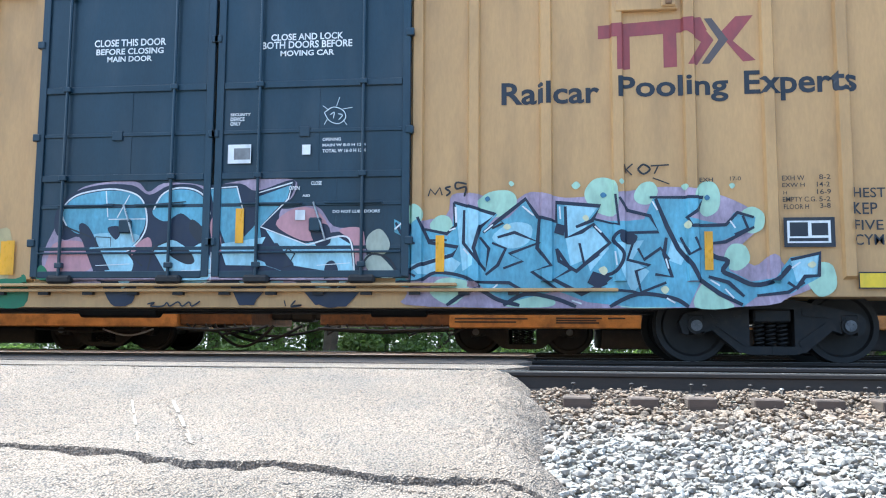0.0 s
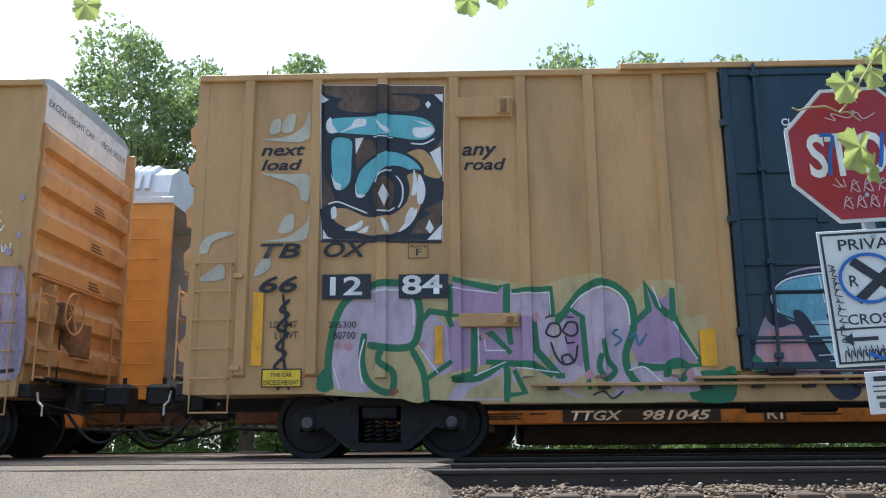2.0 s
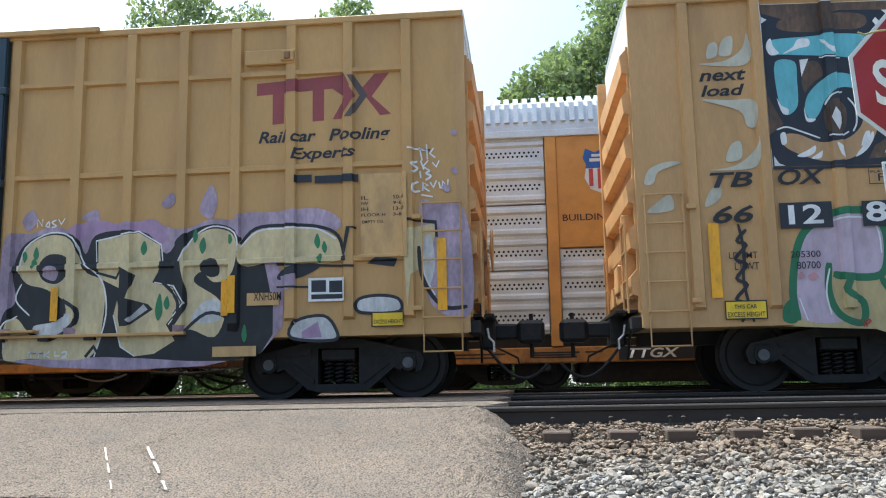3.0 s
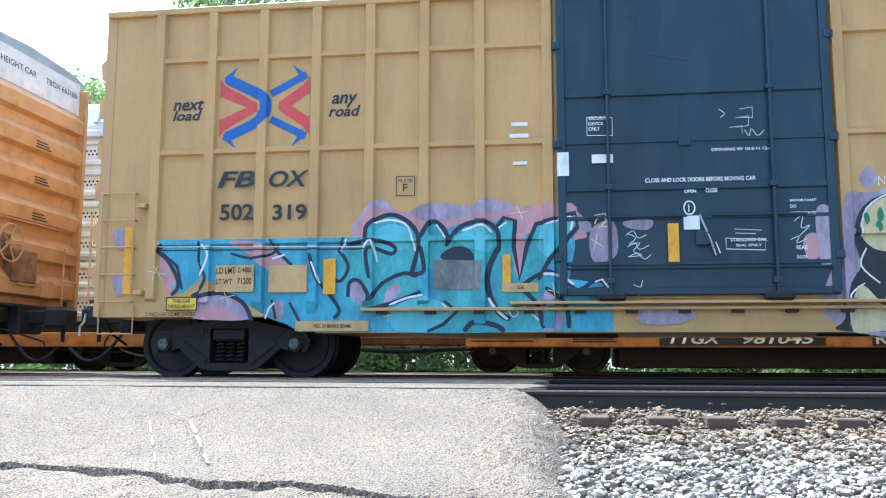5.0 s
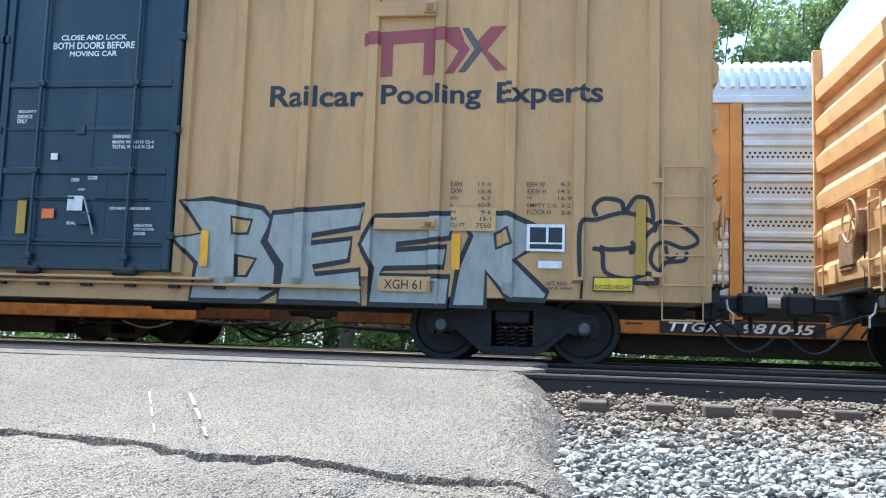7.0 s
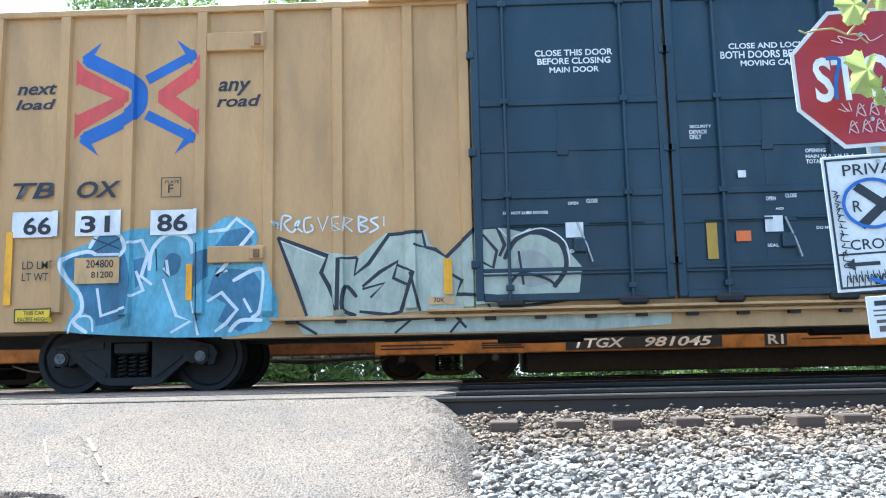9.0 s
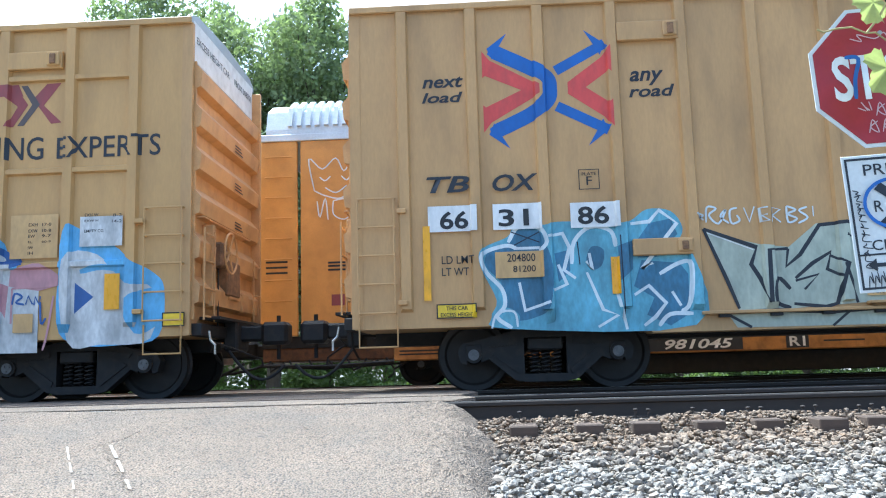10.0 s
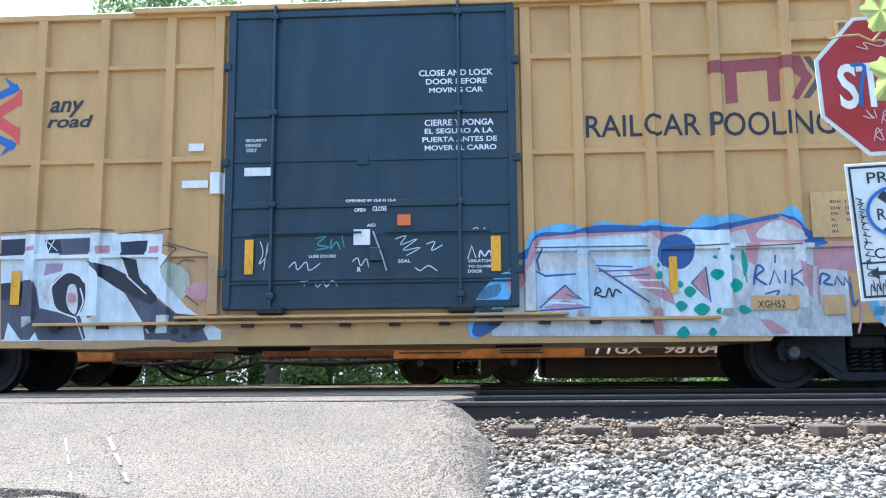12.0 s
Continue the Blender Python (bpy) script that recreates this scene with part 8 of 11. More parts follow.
art.fill("pgrn", "-", 0, 1, (5.12, 1.55), (5.22, 1.66), (5.45, 1.54), (5.49, 1.36), (5.39, 1.19), (5.24, 1.33))
art.fill("pnk", "-", 0, 1, (5.42, 1.29), (5.56, 1.4), (5.73, 1.36), (5.68, 1.18), (5.53, 1.2))
art.fill("ink", "-", 0, 1, (3.68, 0.78), (3.75, 0.85), (3.83, 0.76))
art.fill("ink", "-", 0, 1, (5.26, 0.79), (5.33, 0.83), (5.37, 0.77), (5.3, 0.74))
art.fill("ink", "-", 0, 1, (5.51, 0.83), (5.58, 0.86), (5.62, 0.8), (5.55, 0.77))
art.fill("ink", "-", 0, 1, (4.95, 0.87), (5.02, 0.92), (5.07, 0.85), (5.02, 0.78))
art.fill("ink", "-", 0, 1, (5.4, 0.72), (5.45, 0.74), (5.48, 0.7), (5.43, 0.69))
art.done()
art = Art(car_d, CAR_D, "white graffiti with blue, red and green spots")
art.fill("lbl", "-", 0, 1, (9.71, 1.55), (9.79, 1.91), (9.93, 2.01), (10.25, 2.08), (10.53, 2), (10.67, 2.1), (11.09, 2.04), (11.3, 2.1), (11.58, 2.04), (11.78, 2.02), (11.96, 2.16), (12.2, 2.12), (12.34, 2.17), (12.61, 2.09), (12.89, 2.16), (13.04, 2.25), (13.16, 2.1), (13.22, 1.92), (13.13, 1.64), (9.82, 1.55))
art.fill("bl", "-", 0, 1, (9.79, 1.77), (9.93, 1.96), (10.32, 1.97), (10.67, 2.05), (11.3, 2.03), (11.92, 2), (12.27, 2.05), (12.61, 2.09), (12.93, 2.15), (13.16, 2), (13.21, 1.71), (9.82, 1.62))
art.fill("pnk", "-", 0, 1, (9.75, 1.55), (9.86, 1.87), (10.07, 1.92), (10.6, 1.95), (11.29, 1.96), (11.64, 1.95), (12.26, 1.97), (12.54, 2.04), (12.89, 2.11), (13.12, 2), (13.21, 1.71), (13.68, 1.78), (13.66, 1.43), (9.81, 1.48))
art.fill("wht2", "-", 0, 0, (9.32, 1.01), (9.57, 1.34), (9.82, 1.55), (9.93, 1.87), (10.67, 1.91), (11.29, 1.94), (11.43, 1.81), (11.75, 1.98), (12.26, 1.95), (12.47, 1.97), (12.53, 1.79), (13.28, 1.78), (13.26, 1.5), (13.66, 1.43), (13.67, 0.64), (9.31, 0.68))
art.fill("lwht", "-", 0, 0, (11.82, 1.98), (12.26, 1.95), (12.32, 1.73), (12.21, 0.89), (12.06, 0.69), (11.52, 0.69), (11.39, 1.04), (11.38, 1.53))
art.fill("lbl2", "-", 0, 0, (9.96, 1.87), (11.19, 1.89), (11.22, 1.71), (9.89, 1.69))
art.fill("lbl2", "-", 0, 0, (10.59, 1.65), (11.35, 1.64), (11.2, 1.39), (10.65, 1.51))
art.fill("lbl2", "-", 0, 0, (9.88, 1.48), (10.51, 1.51), (11.06, 1.18), (11.25, 0.9), (9.9, 0.85))
art.fill("lbl", "-", 0, 1, (9.03, 0.93), (9.18, 1.21), (9.39, 1.42), (9.57, 1.45), (9.53, 1.13), (9.17, 0.68), (9.03, 0.72))
art.fill("bl", "-", 0, 1, (9.07, 0.75), (9.18, 1), (9.42, 1.03), (9.45, 0.85), (9.17, 0.68))
art.fill("dblue", "-", 0, 1, (9.14, 1.14), (9.25, 1.28), (9.43, 1.31), (9.39, 1.17))
art.fill("pnk", "-", 0, 1, (9.53, 1.42), (9.71, 1.52), (9.74, 1.34), (9.56, 1.2))
art.fill("bl", "-", 0, 1, (11.38, 1.74), (11.47, 1.88), (11.64, 1.92), (11.81, 1.84), (11.82, 1.63), (11.69, 1.49), (11.48, 1.51), (11.38, 1.6))
art.fill("wht2", "-", 0, 1, (12.61, 1.86), (12.75, 2.04), (12.99, 2.07), (13.15, 1.92), (13.18, 1.82))
art.fill("pnk", "-", 0, 0, (11, 1.47), (11.28, 1.53), (11.54, 1.18), (11.57, 1.04), (11.33, 1.15))
art.fill("pnk", "-", 0, 0, (11.78, 1.31), (11.95, 1.49), (11.98, 1.1))
art.fill("pnk", "-", 0, 0, (11.26, 1.01), (11.39, 1.01), (11.41, 0.68), (11.31, 0.68))
art.fill("pnk", "-", 0, 0, (12.58, 0.85), (12.71, 0.85), (12.94, 0.68), (12.73, 0.67))
art.fill("pnk", "-", 0, 0, (12.46, 1.8), (12.63, 1.79), (12.58, 1.51), (12.45, 1.58))
art.fill("pnk", "-", 0, 0, (13.09, 1.57), (13.26, 1.5), (13.23, 1.09), (13.11, 1.3))
art.fill("pnk", "-", 0, 0, (9.98, 1.13), (10.23, 1.3), (10.43, 1.12))
art.fill("mauve", "-", 0, 0, (9.94, 1.02), (10.22, 1.12), (10.53, 1.02), (10.22, 0.99))
art.line("bl", 0.028, 0, (9.88, 1.48), (9.99, 1.42), (10.37, 1.44))
art.line("bl", 0.028, 0, (9.96, 1.76), (9.89, 1.62), (9.92, 1.48))
art.line("bl", 0.021, 0, (10.62, 1.54), (11.07, 1.52))
art.line("bl", 0.021, 0, (10.65, 1.47), (11.21, 1.48))
art.line("bl", 0.021, 0, (10.79, 1.4), (11.27, 1.42))
art.line("bl", 0.028, 0, (10.65, 1.51), (11.06, 1.22), (11.26, 1.08))
art.line("bl", 0.028, 0, (9.91, 1.02), (10.23, 1.3), (10.53, 1.02), (9.91, 0.99))
art.line("bl", 0.028, 0, (11.78, 1.31), (11.96, 1.51), (12, 1.07), (11.78, 1.31))
art.line("dblue", 0.021, 0, (10.23, 1.19), (10.43, 1.12))
art.line("wht", 0.028, 0, (10.01, 1.09), (10.36, 1.07))
art.line("wht", 0.028, 0, (11.06, 1.36), (11.41, 1.34))
art.line("wht", 0.028, 0, (11.13, 1.27), (11.47, 1.23))
art.line("lbl", 0.021, 0, (11.39, 0.9), (11.18, 0.87))
art.line("pnk", 0.036, 0, (11.32, 1.01), (11.34, 0.68))
art.line("pnk", 0.036, 0, (13.31, 1.47), (13.8, 1.49))
art.line("pnk", 0.036, 0, (13.31, 1.47), (13.31, 1.02))
art.line("pnk", 0.028, 1, (13.86, 1.36), (13.79, 0.87), (13.74, 0.67))
art.line("pnk", 0.05, 1, (12.26, 1.94), (12.54, 2.04), (12.89, 2.11), (13.12, 1.96))
art.line("bl", 0.057, 1, (12.27, 2.01), (12.61, 2.08), (12.89, 2.13))
art.line("bl", 0.057, 0, (10.53, 1.98), (11.3, 2.01))
art.line("grnd", 0.021, 0, (12.43, 1.51), (12.45, 1.31))
art.line("bl", 0.028, 0, (12.81, 1.64), (12.8, 1.54))
art.line("bl", 0.028, 1, (12.53, 1.27), (12.58, 1.51), (12.66, 1.46), (12.56, 1.37), (12.69, 1.27))
art.line("bl", 0.028, 0, (12.72, 1.27), (12.79, 1.45), (12.85, 1.29))
art.line("bl", 0.028, 0, (12.92, 1.45), (12.91, 1.29))
art.line("bl", 0.028, 0, (13, 1.46), (12.99, 1.26))
art.line("bl", 0.028, 0, (13.11, 1.45), (12.99, 1.37), (13.11, 1.25))
art.line("bl", 0.021, 1, (12.66, 1.16), (12.83, 1.2), (12.79, 1.11), (12.97, 1.15))
art.line("bl", 0.028, 1, (13.32, 1.26), (13.35, 1.4), (13.45, 1.36), (13.37, 1.29), (13.48, 1.26))
art.line("bl", 0.028, 0, (13.5, 1.26), (13.53, 1.37), (13.59, 1.26))
art.line("bl", 0.028, 0, (13.61, 1.25), (13.62, 1.36), (13.68, 1.25), (13.69, 1.36))
art.line("bl", 0.028, 1, (13.69, 1.29), (13.71, 1.01), (13.77, 1.08))
art.line("navy", 0.021, 1, (10.59, 1.16), (10.62, 1.27), (10.67, 1.22), (10.61, 1.19), (10.72, 1.15), (10.77, 1.26), (10.81, 1.15), (10.85, 1.24), (10.92, 1.19))
art.line("lgrey", 0.021, 0, (9.86, 1.77), (11.25, 1.77))
art.line("lgrey", 0.021, 0, (11.49, 1.75), (12.25, 1.78))
art.line("lgrey", 0.021, 0, (12.32, 1.74), (13.13, 1.77))
art.fill("grnd", "-", 0, 1, (11.33, 1.4), (11.38, 1.46), (11.43, 1.41), (11.38, 1.35))
art.fill("grnd", "-", 0, 1, (11.6, 1.3), (11.64, 1.34), (11.68, 1.29), (11.64, 1.25))
art.fill("grnd", "-", 0, 1, (11.68, 1.21), (11.75, 1.27), (11.83, 1.21), (11.75, 1.13))
art.fill("grnd", "-", 0, 1, (12.01, 1.42), (12.09, 1.48), (12.17, 1.42), (12.09, 1.34))
art.fill("grnd", "-", 0, 1, (11.57, 1.04), (11.64, 1.09), (11.72, 1.03), (11.64, 0.96))
art.fill("grnd", "-", 0, 1, (11.79, 0.98), (11.89, 1.06), (11.99, 0.99), (11.89, 0.9))
art.fill("grnd", "-", 0, 1, (12.23, 1.27), (12.31, 1.36), (12.4, 1.28), (12.31, 1.18))
art.fill("grnd", "-", 0, 1, (12.24, 1.62), (12.28, 1.66), (12.32, 1.61), (12.28, 1.58))
art.fill("grnd", "-", 0, 1, (12.4, 1.67), (12.44, 1.69), (12.47, 1.51), (12.42, 1.38))
art.fill("grnd", "-", 0, 1, (12.06, 0.96), (12.11, 1), (12.15, 0.96), (12.1, 0.92))
art.fill("grnd", "-", 0, 1, (12.33, 0.99), (12.4, 1.03), (12.48, 0.96), (12.4, 0.92))
art.fill("grnd", "-", 0, 1, (11.57, 0.69), (11.66, 0.78), (11.73, 0.69), (11.65, 0.64))
art.fill("grnd", "-", 0, 1, (11.96, 0.7), (12.01, 0.76), (12.06, 0.7), (12, 0.66))
art.fill("grnd", "-", 0, 1, (11.35, 1.53), (11.37, 1.56), (11.4, 1.53), (11.37, 1.5))
art.fill("grnd", "-", 0, 1, (12.05, 1.63), (12.08, 1.65), (12.11, 1.62), (12.08, 1.6))
art.done()
art = Art(car_d, CAR_D, "scribbled white and green tags on the door")
art.line("teal", 0.018, 1, (7.11, 1.92), (7.25, 1.96), (7.14, 1.85), (7.29, 1.81), (7.12, 1.78))
art.line("teal", 0.018, 1, (7.32, 1.92), (7.31, 1.79), (7.38, 1.88), (7.43, 1.78))
art.line("teal", 0.018, 0, (7.45, 1.95), (7.48, 1.81))
art.line("lwht", 0.012, 1, (6.41, 1.9), (6.45, 1.75), (6.4, 1.61), (6.49, 1.71), (6.51, 1.89), (6.46, 1.53))
art.line("lwht", 0.012, 0, (6.93, 1.38), (7.03, 1.39), (6.98, 1.39), (6.98, 1.32))
art.line("lwht", 0.012, 1, (7.11, 1.38), (7.15, 1.31), (7.22, 1.38), (7.26, 1.31), (7.33, 1.39), (7.4, 1.32))
art.line("lwht", 0.012, 1, (6.78, 1.56), (6.86, 1.63), (6.89, 1.53), (7, 1.63), (7.04, 1.52), (7.18, 1.61))
art.line("lwht", 0.012, 1, (8.12, 1.9), (8.26, 1.94), (8.19, 1.83), (8.4, 1.9), (8.22, 1.76), (8.44, 1.79), (8.26, 1.69))
art.line("lwht", 0.012, 1, (8.51, 1.83), (8.62, 1.86), (8.58, 1.75), (8.72, 1.82))
art.line("lwht", 0.012, 1, (8.37, 1.54), (8.44, 1.5), (8.54, 1.56), (8.65, 1.49))
art.line("lwht", 0.02, 0, (9.03, 1.64), (9.08, 1.8), (9.13, 1.65))
art.line("lwht", 0.02, 1, (9.17, 1.65), (9.19, 1.74), (9.24, 1.67), (9.3, 1.74), (9.33, 1.65))
art.line("lwht", 0.012, 1, (9.08, 2), (9.15, 2.03), (9.19, 1.96), (9.25, 2.03))
art.line("lwht", 0.012, 1, (7.58, 1.62), (7.65, 1.67), (7.69, 1.57), (7.76, 1.66), (7.79, 1.55))
art.done()
art = Art(car_a, CAR_A, "small white sketch chalked on the door")
art.line("lwht", 0.011, 1, (10.8, 3.17), (10.92, 3.24), (11.05, 3.19), (11.08, 3.09), (10.99, 3.02), (10.87, 3.06), (10.8, 3.17))
art.line("lwht", 0.011, 0, (10.96, 3.25), (11, 3.37))
art.line("lwht", 0.011, 0, (11.04, 3.21), (11.17, 3.23))
art.line("lwht", 0.011, 0, (10.86, 3.2), (10.78, 3.26))
art.line("lwht", 0.011, 1, (10.88, 3.14), (10.93, 3.17), (10.92, 3.09))
art.line("lwht", 0.011, 1, (10.98, 3.15), (11.04, 3.13), (10.99, 3.07))
art.line("lwht", 0.011, 0, (10.84, 3.08), (10.8, 3.01))
art.line("lwht", 0.011, 0, (11.05, 3.07), (11.1, 3))
art.done()
art = Art(car_b, CAR_B, "white markings and chalk on the blue door")
art.line("wht", 0.018, 1, (7.63, 2.09), (7.66, 2.16), (7.73, 2.16), (7.76, 2.09), (7.73, 2.02), (7.66, 2.02), (7.63, 2.09))
art.line("wht", 0.021, 0, (7.69, 2.13), (7.69, 2.04))
art.line("wht", 0.011, 0, (6.49, 3.26), (6.8, 3.25), (6.8, 3.02), (6.49, 3.03), (6.49, 3.26))
art.line("wht", 0.011, 0, (8.11, 1.71), (8.56, 1.69), (8.56, 1.56), (8.11, 1.58), (8.11, 1.71))
art.line("wht", 0.011, 0, (8.21, 1.82), (8.53, 1.8))
art.line("wht", 0.011, 0, (8.22, 1.77), (8.46, 1.76))
art.line("wht", 0.021, 0, (7.99, 1.67), (8.04, 1.53))
art.line("cyel", 0.018, 1, (6.56, 1.91), (6.61, 2), (6.7, 1.97), (6.64, 1.88), (6.76, 1.89))
art.line("lwht", 0.01, 1, (6.93, 1.76), (7.02, 1.82), (7.08, 1.73), (7.18, 1.77))
art.line("lwht", 0.01, 1, (6.95, 1.62), (7.04, 1.67), (7.09, 1.59), (7.21, 1.64))
art.line("lwht", 0.01, 1, (6.96, 1.5), (7.06, 1.54), (7.15, 1.47), (7.23, 1.53))
art.done()
patch(car_a, CAR_A, "ink", 1.68, 1.97, 2.3, 2.29)
patch(car_a, CAR_A, "ink", 2.65, 1.97, 3.27, 2.28)
patch(car_a, CAR_A, "rfl", 0.81, 1.15, 0.94, 2.07)
patch(car_a, CAR_A, "rfl", 3.1, 1.15, 3.2, 1.62)
patch(car_a, CAR_A, "rfl", 6.37, 1.09, 6.49, 1.54)
patch(car_a, CAR_A, "yel", 0.95, 0.88, 1.45, 1.11)
patch(car_a, CAR_A, "rfl", 12.25, 1.11, 12.36, 1.57)
patch(car_a, CAR_A, "rfl", 15.54, 1.12, 15.64, 1.59)
patch(car_a, CAR_A, "rfl", 9.66, 1.48, 9.77, 1.93)
patch(car_a, CAR_A, "rfl", 6.46, 1.09, 6.57, 1.55)
patch(car_a, CAR_A, "ink", 16.47, 1.39, 17.06, 1.75)
patch(car_a, CAR_A, "wht", 16.51, 1.44, 17.01, 1.71)
patch(car_a, CAR_A, "ink", 16.54, 1.52, 16.75, 1.69)
patch(car_a, CAR_A, "ink", 16.79, 1.53, 16.98, 1.68)
patch(car_a, CAR_A, "ink", 16.53, 1.46, 16.98, 1.5)
patch(car_a, CAR_A, "yel", 17.3, 0.89, 17.76, 1.09)
patch(car_a, CAR_A, "wht", 10.52, 2.62, 10.63, 2.75)
patch(car_a, CAR_A, "wht", 9.53, 2.52, 9.84, 2.77)
patch(car_a, CAR_A, "gmet", 9.61, 2.57, 9.83, 2.72)
patch(car_a, CAR_A, "wht", 10.45, 1.77, 10.58, 1.9)
patch(car_c, CAR_C, "wht", 0.95, 2, 1.57, 2.33)
patch(car_c, CAR_C, "wht", 1.77, 2, 2.38, 2.33)
patch(car_c, CAR_C, "wht", 2.74, 1.99, 3.35, 2.31)
patch(car_c, CAR_C, "tan3", 1.78, 1.39, 2.38, 1.72)
patch(car_c, CAR_C, "yel", 1.03, 0.91, 1.53, 1.09)
patch(car_c, CAR_C, "rfl", 3.21, 1.15, 3.31, 1.61)
patch(car_c, CAR_C, "rfl", 6.46, 1.15, 6.57, 1.6)
patch(car_c, CAR_C, "rfl", 0.88, 1.14, 0.97, 2.08)
patch(car_c, CAR_C, "tan3", 6.27, 1.03, 6.59, 1.12)
patch(car_c, CAR_C, "wht", 7.99, 1.81, 8.21, 2)
patch(car_c, CAR_C, "wht", 10.44, 1.82, 10.66, 2.02)
patch(car_c, CAR_C, "org", 10.08, 1.71, 10.26, 1.84)
patch(car_c, CAR_C, "rfl2", 9.72, 1.5, 9.85, 1.95)
patch(car_c, CAR_C, "wht", 10.15, 2.51, 10.25, 2.6)
patch(car_c, CAR_C, "wht", 16.58, 1.39, 17.05, 1.73)
patch(car_c, CAR_C, "ink", 16.62, 1.5, 16.82, 1.69)
patch(car_c, CAR_C, "ink", 16.85, 1.5, 17.02, 1.69)
patch(car_c, CAR_C, "ink", 16.62, 1.42, 17.02, 1.48)
patch(car_c, CAR_C, "tan3", 14.71, 0.85, 15.39, 1.04)
patch(car_c, CAR_C, "yel", 17.4, 0.91, 17.89, 1.09)
patch(car_c, CAR_C, "rfl", 12.31, 1.12, 12.42, 1.59)
patch(car_c, CAR_C, "rfl", 15.64, 1.14, 15.75, 1.59)
patch(car_c, CAR_C, "rfl2", 17.91, 1.12, 18.03, 2.05)
patch(car_c, CAR_C, "wht", 16.73, 1.18, 17.02, 1.27)
patch(car_c, CAR_C, "tan3", 15.62, 1.63, 16.19, 1.93)
patch(car_b, CAR_B, "tan3", 1.67, 1.12, 2.21, 1.47)
patch(car_b, CAR_B, "yel", 1, 0.88, 1.43, 1.06)
patch(car_b, CAR_B, "rfl", 0.38, 1.1, 0.48, 2)
patch(car_b, CAR_B, "rfl", 3.12, 1.08, 3.23, 1.53)
patch(car_b, CAR_B, "rfl", 5.42, 1.13, 5.52, 1.56)
patch(car_b, CAR_B, "tan3", 2.76, 0.61, 3.72, 0.74)
patch(car_b, CAR_B, "tan3", 5.41, 1.09, 5.86, 1.2)
patch(car_b, CAR_B, "tan3", 2.39, 1.11, 2.92, 1.46)
patch(car_b, CAR_B, "yel", 14.39, 0.9, 14.8, 1.09)
patch(car_b, CAR_B, "rfl", 15.23, 1.09, 15.35, 2)
patch(car_b, CAR_B, "rfl", 12.53, 1.12, 12.64, 1.6)
patch(car_b, CAR_B, "wht", 13.58, 1.24, 14.05, 1.54)
patch(car_b, CAR_B, "ink", 13.62, 1.36, 13.81, 1.51)
patch(car_b, CAR_B, "ink", 13.85, 1.35, 14.02, 1.5)
patch(car_b, CAR_B, "ink", 13.62, 1.27, 14.03, 1.33)
patch(car_b, CAR_B, "tan3", 14.26, 1.78, 14.86, 2.87)
patch(car_b, CAR_B, "rfl", 7.43, 1.43, 7.56, 1.9)
patch(car_b, CAR_B, "rfl", 3.17, 1.08, 3.28, 1.54)
patch(car_b, CAR_B, "rfl", 10.15, 1.08, 10.25, 1.52)
patch(car_b, CAR_B, "rfl", 12.44, 1.09, 12.55, 1.55)
patch(car_b, CAR_B, "tan3", 12.78, 1.21, 13.2, 1.37)
patch(car_b, CAR_B, "wht", 6.11, 2.52, 6.26, 2.82)
patch(car_b, CAR_B, "wht", 6.54, 2.67, 6.8, 2.78)
patch(car_b, CAR_B, "wht", 7.62, 1.82, 7.81, 1.99)
patch(car_b, CAR_B, "tan3", 12.34, 0.57, 12.91, 0.7)
patch(car_b, CAR_B, "wht", 5.54, 3.2, 5.75, 3.25)
patch(car_b, CAR_B, "wht", 5.52, 3.05, 5.76, 3.1)
patch(car_b, CAR_B, "wht", 5.56, 2.7, 5.74, 2.74)
patch(car_d, CAR_D, "rfl", 6.22, 1.48, 6.33, 1.92)
patch(car_d, CAR_D, "rfl", 9.32, 1.48, 9.44, 1.92)
patch(car_d, CAR_D, "rfl", 11.52, 1.19, 11.61, 1.64)
patch(car_d, CAR_D, "rfl", 3.16, 1.14, 3.28, 1.58)
patch(car_d, CAR_D, "wht", 5.72, 2.53, 5.93, 2.81)
patch(car_d, CAR_D, "wht", 6.19, 2.74, 6.53, 2.85)
patch(car_d, CAR_D, "wht", 7.6, 1.83, 7.81, 2.03)
patch(car_d, CAR_D, "org", 8.15, 2.07, 8.32, 2.21)
patch(car_d, CAR_D, "wht", 5.42, 3.11, 5.62, 3.21)
patch(car_d, CAR_D, "wht", 5.35, 2.62, 5.69, 2.72)
patch(car_d, CAR_D, "yel", 15.29, 0.92, 15.58, 1.1)
patch(car_d, CAR_D, "rfl", 11.51, 1.19, 11.61, 1.63)
patch(car_d, CAR_D, "rfl", 14.53, 1.16, 14.73, 1.62)
patch(car_d, CAR_D, "tan3", 12.49, 0.97, 13.04, 1.14)
patch(car_d, CAR_D, "tan3", 13.27, 1.85, 13.9, 2.42)
patch(car_d, CAR_D, "tan3", 13.35, 0.9, 13.61, 1.14)
patch(car_d, CAR_D, "wht2", 14.19, 1.98, 14.75, 2.37)
letter(car_a, CAR_A, "blk", "i", "next", 0.83, 3.89, 1.41, 4.03)
letter(car_a, CAR_A, "blk", "i", "load", 0.84, 3.69, 1.38, 3.84)
letter(car_a, CAR_A, "blk", "i", "any", 3.47, 3.79, 3.93, 3.98)
letter(car_a, CAR_A, "blk", "i", "road", 3.49, 3.65, 4.04, 3.81)
letter(car_a, CAR_A, "blk", "i", "TB", 0.87, 2.51, 1.39, 2.7)
letter(car_a, CAR_A, "blk", "i", "OX", 1.69, 2.51, 2.26, 2.71)
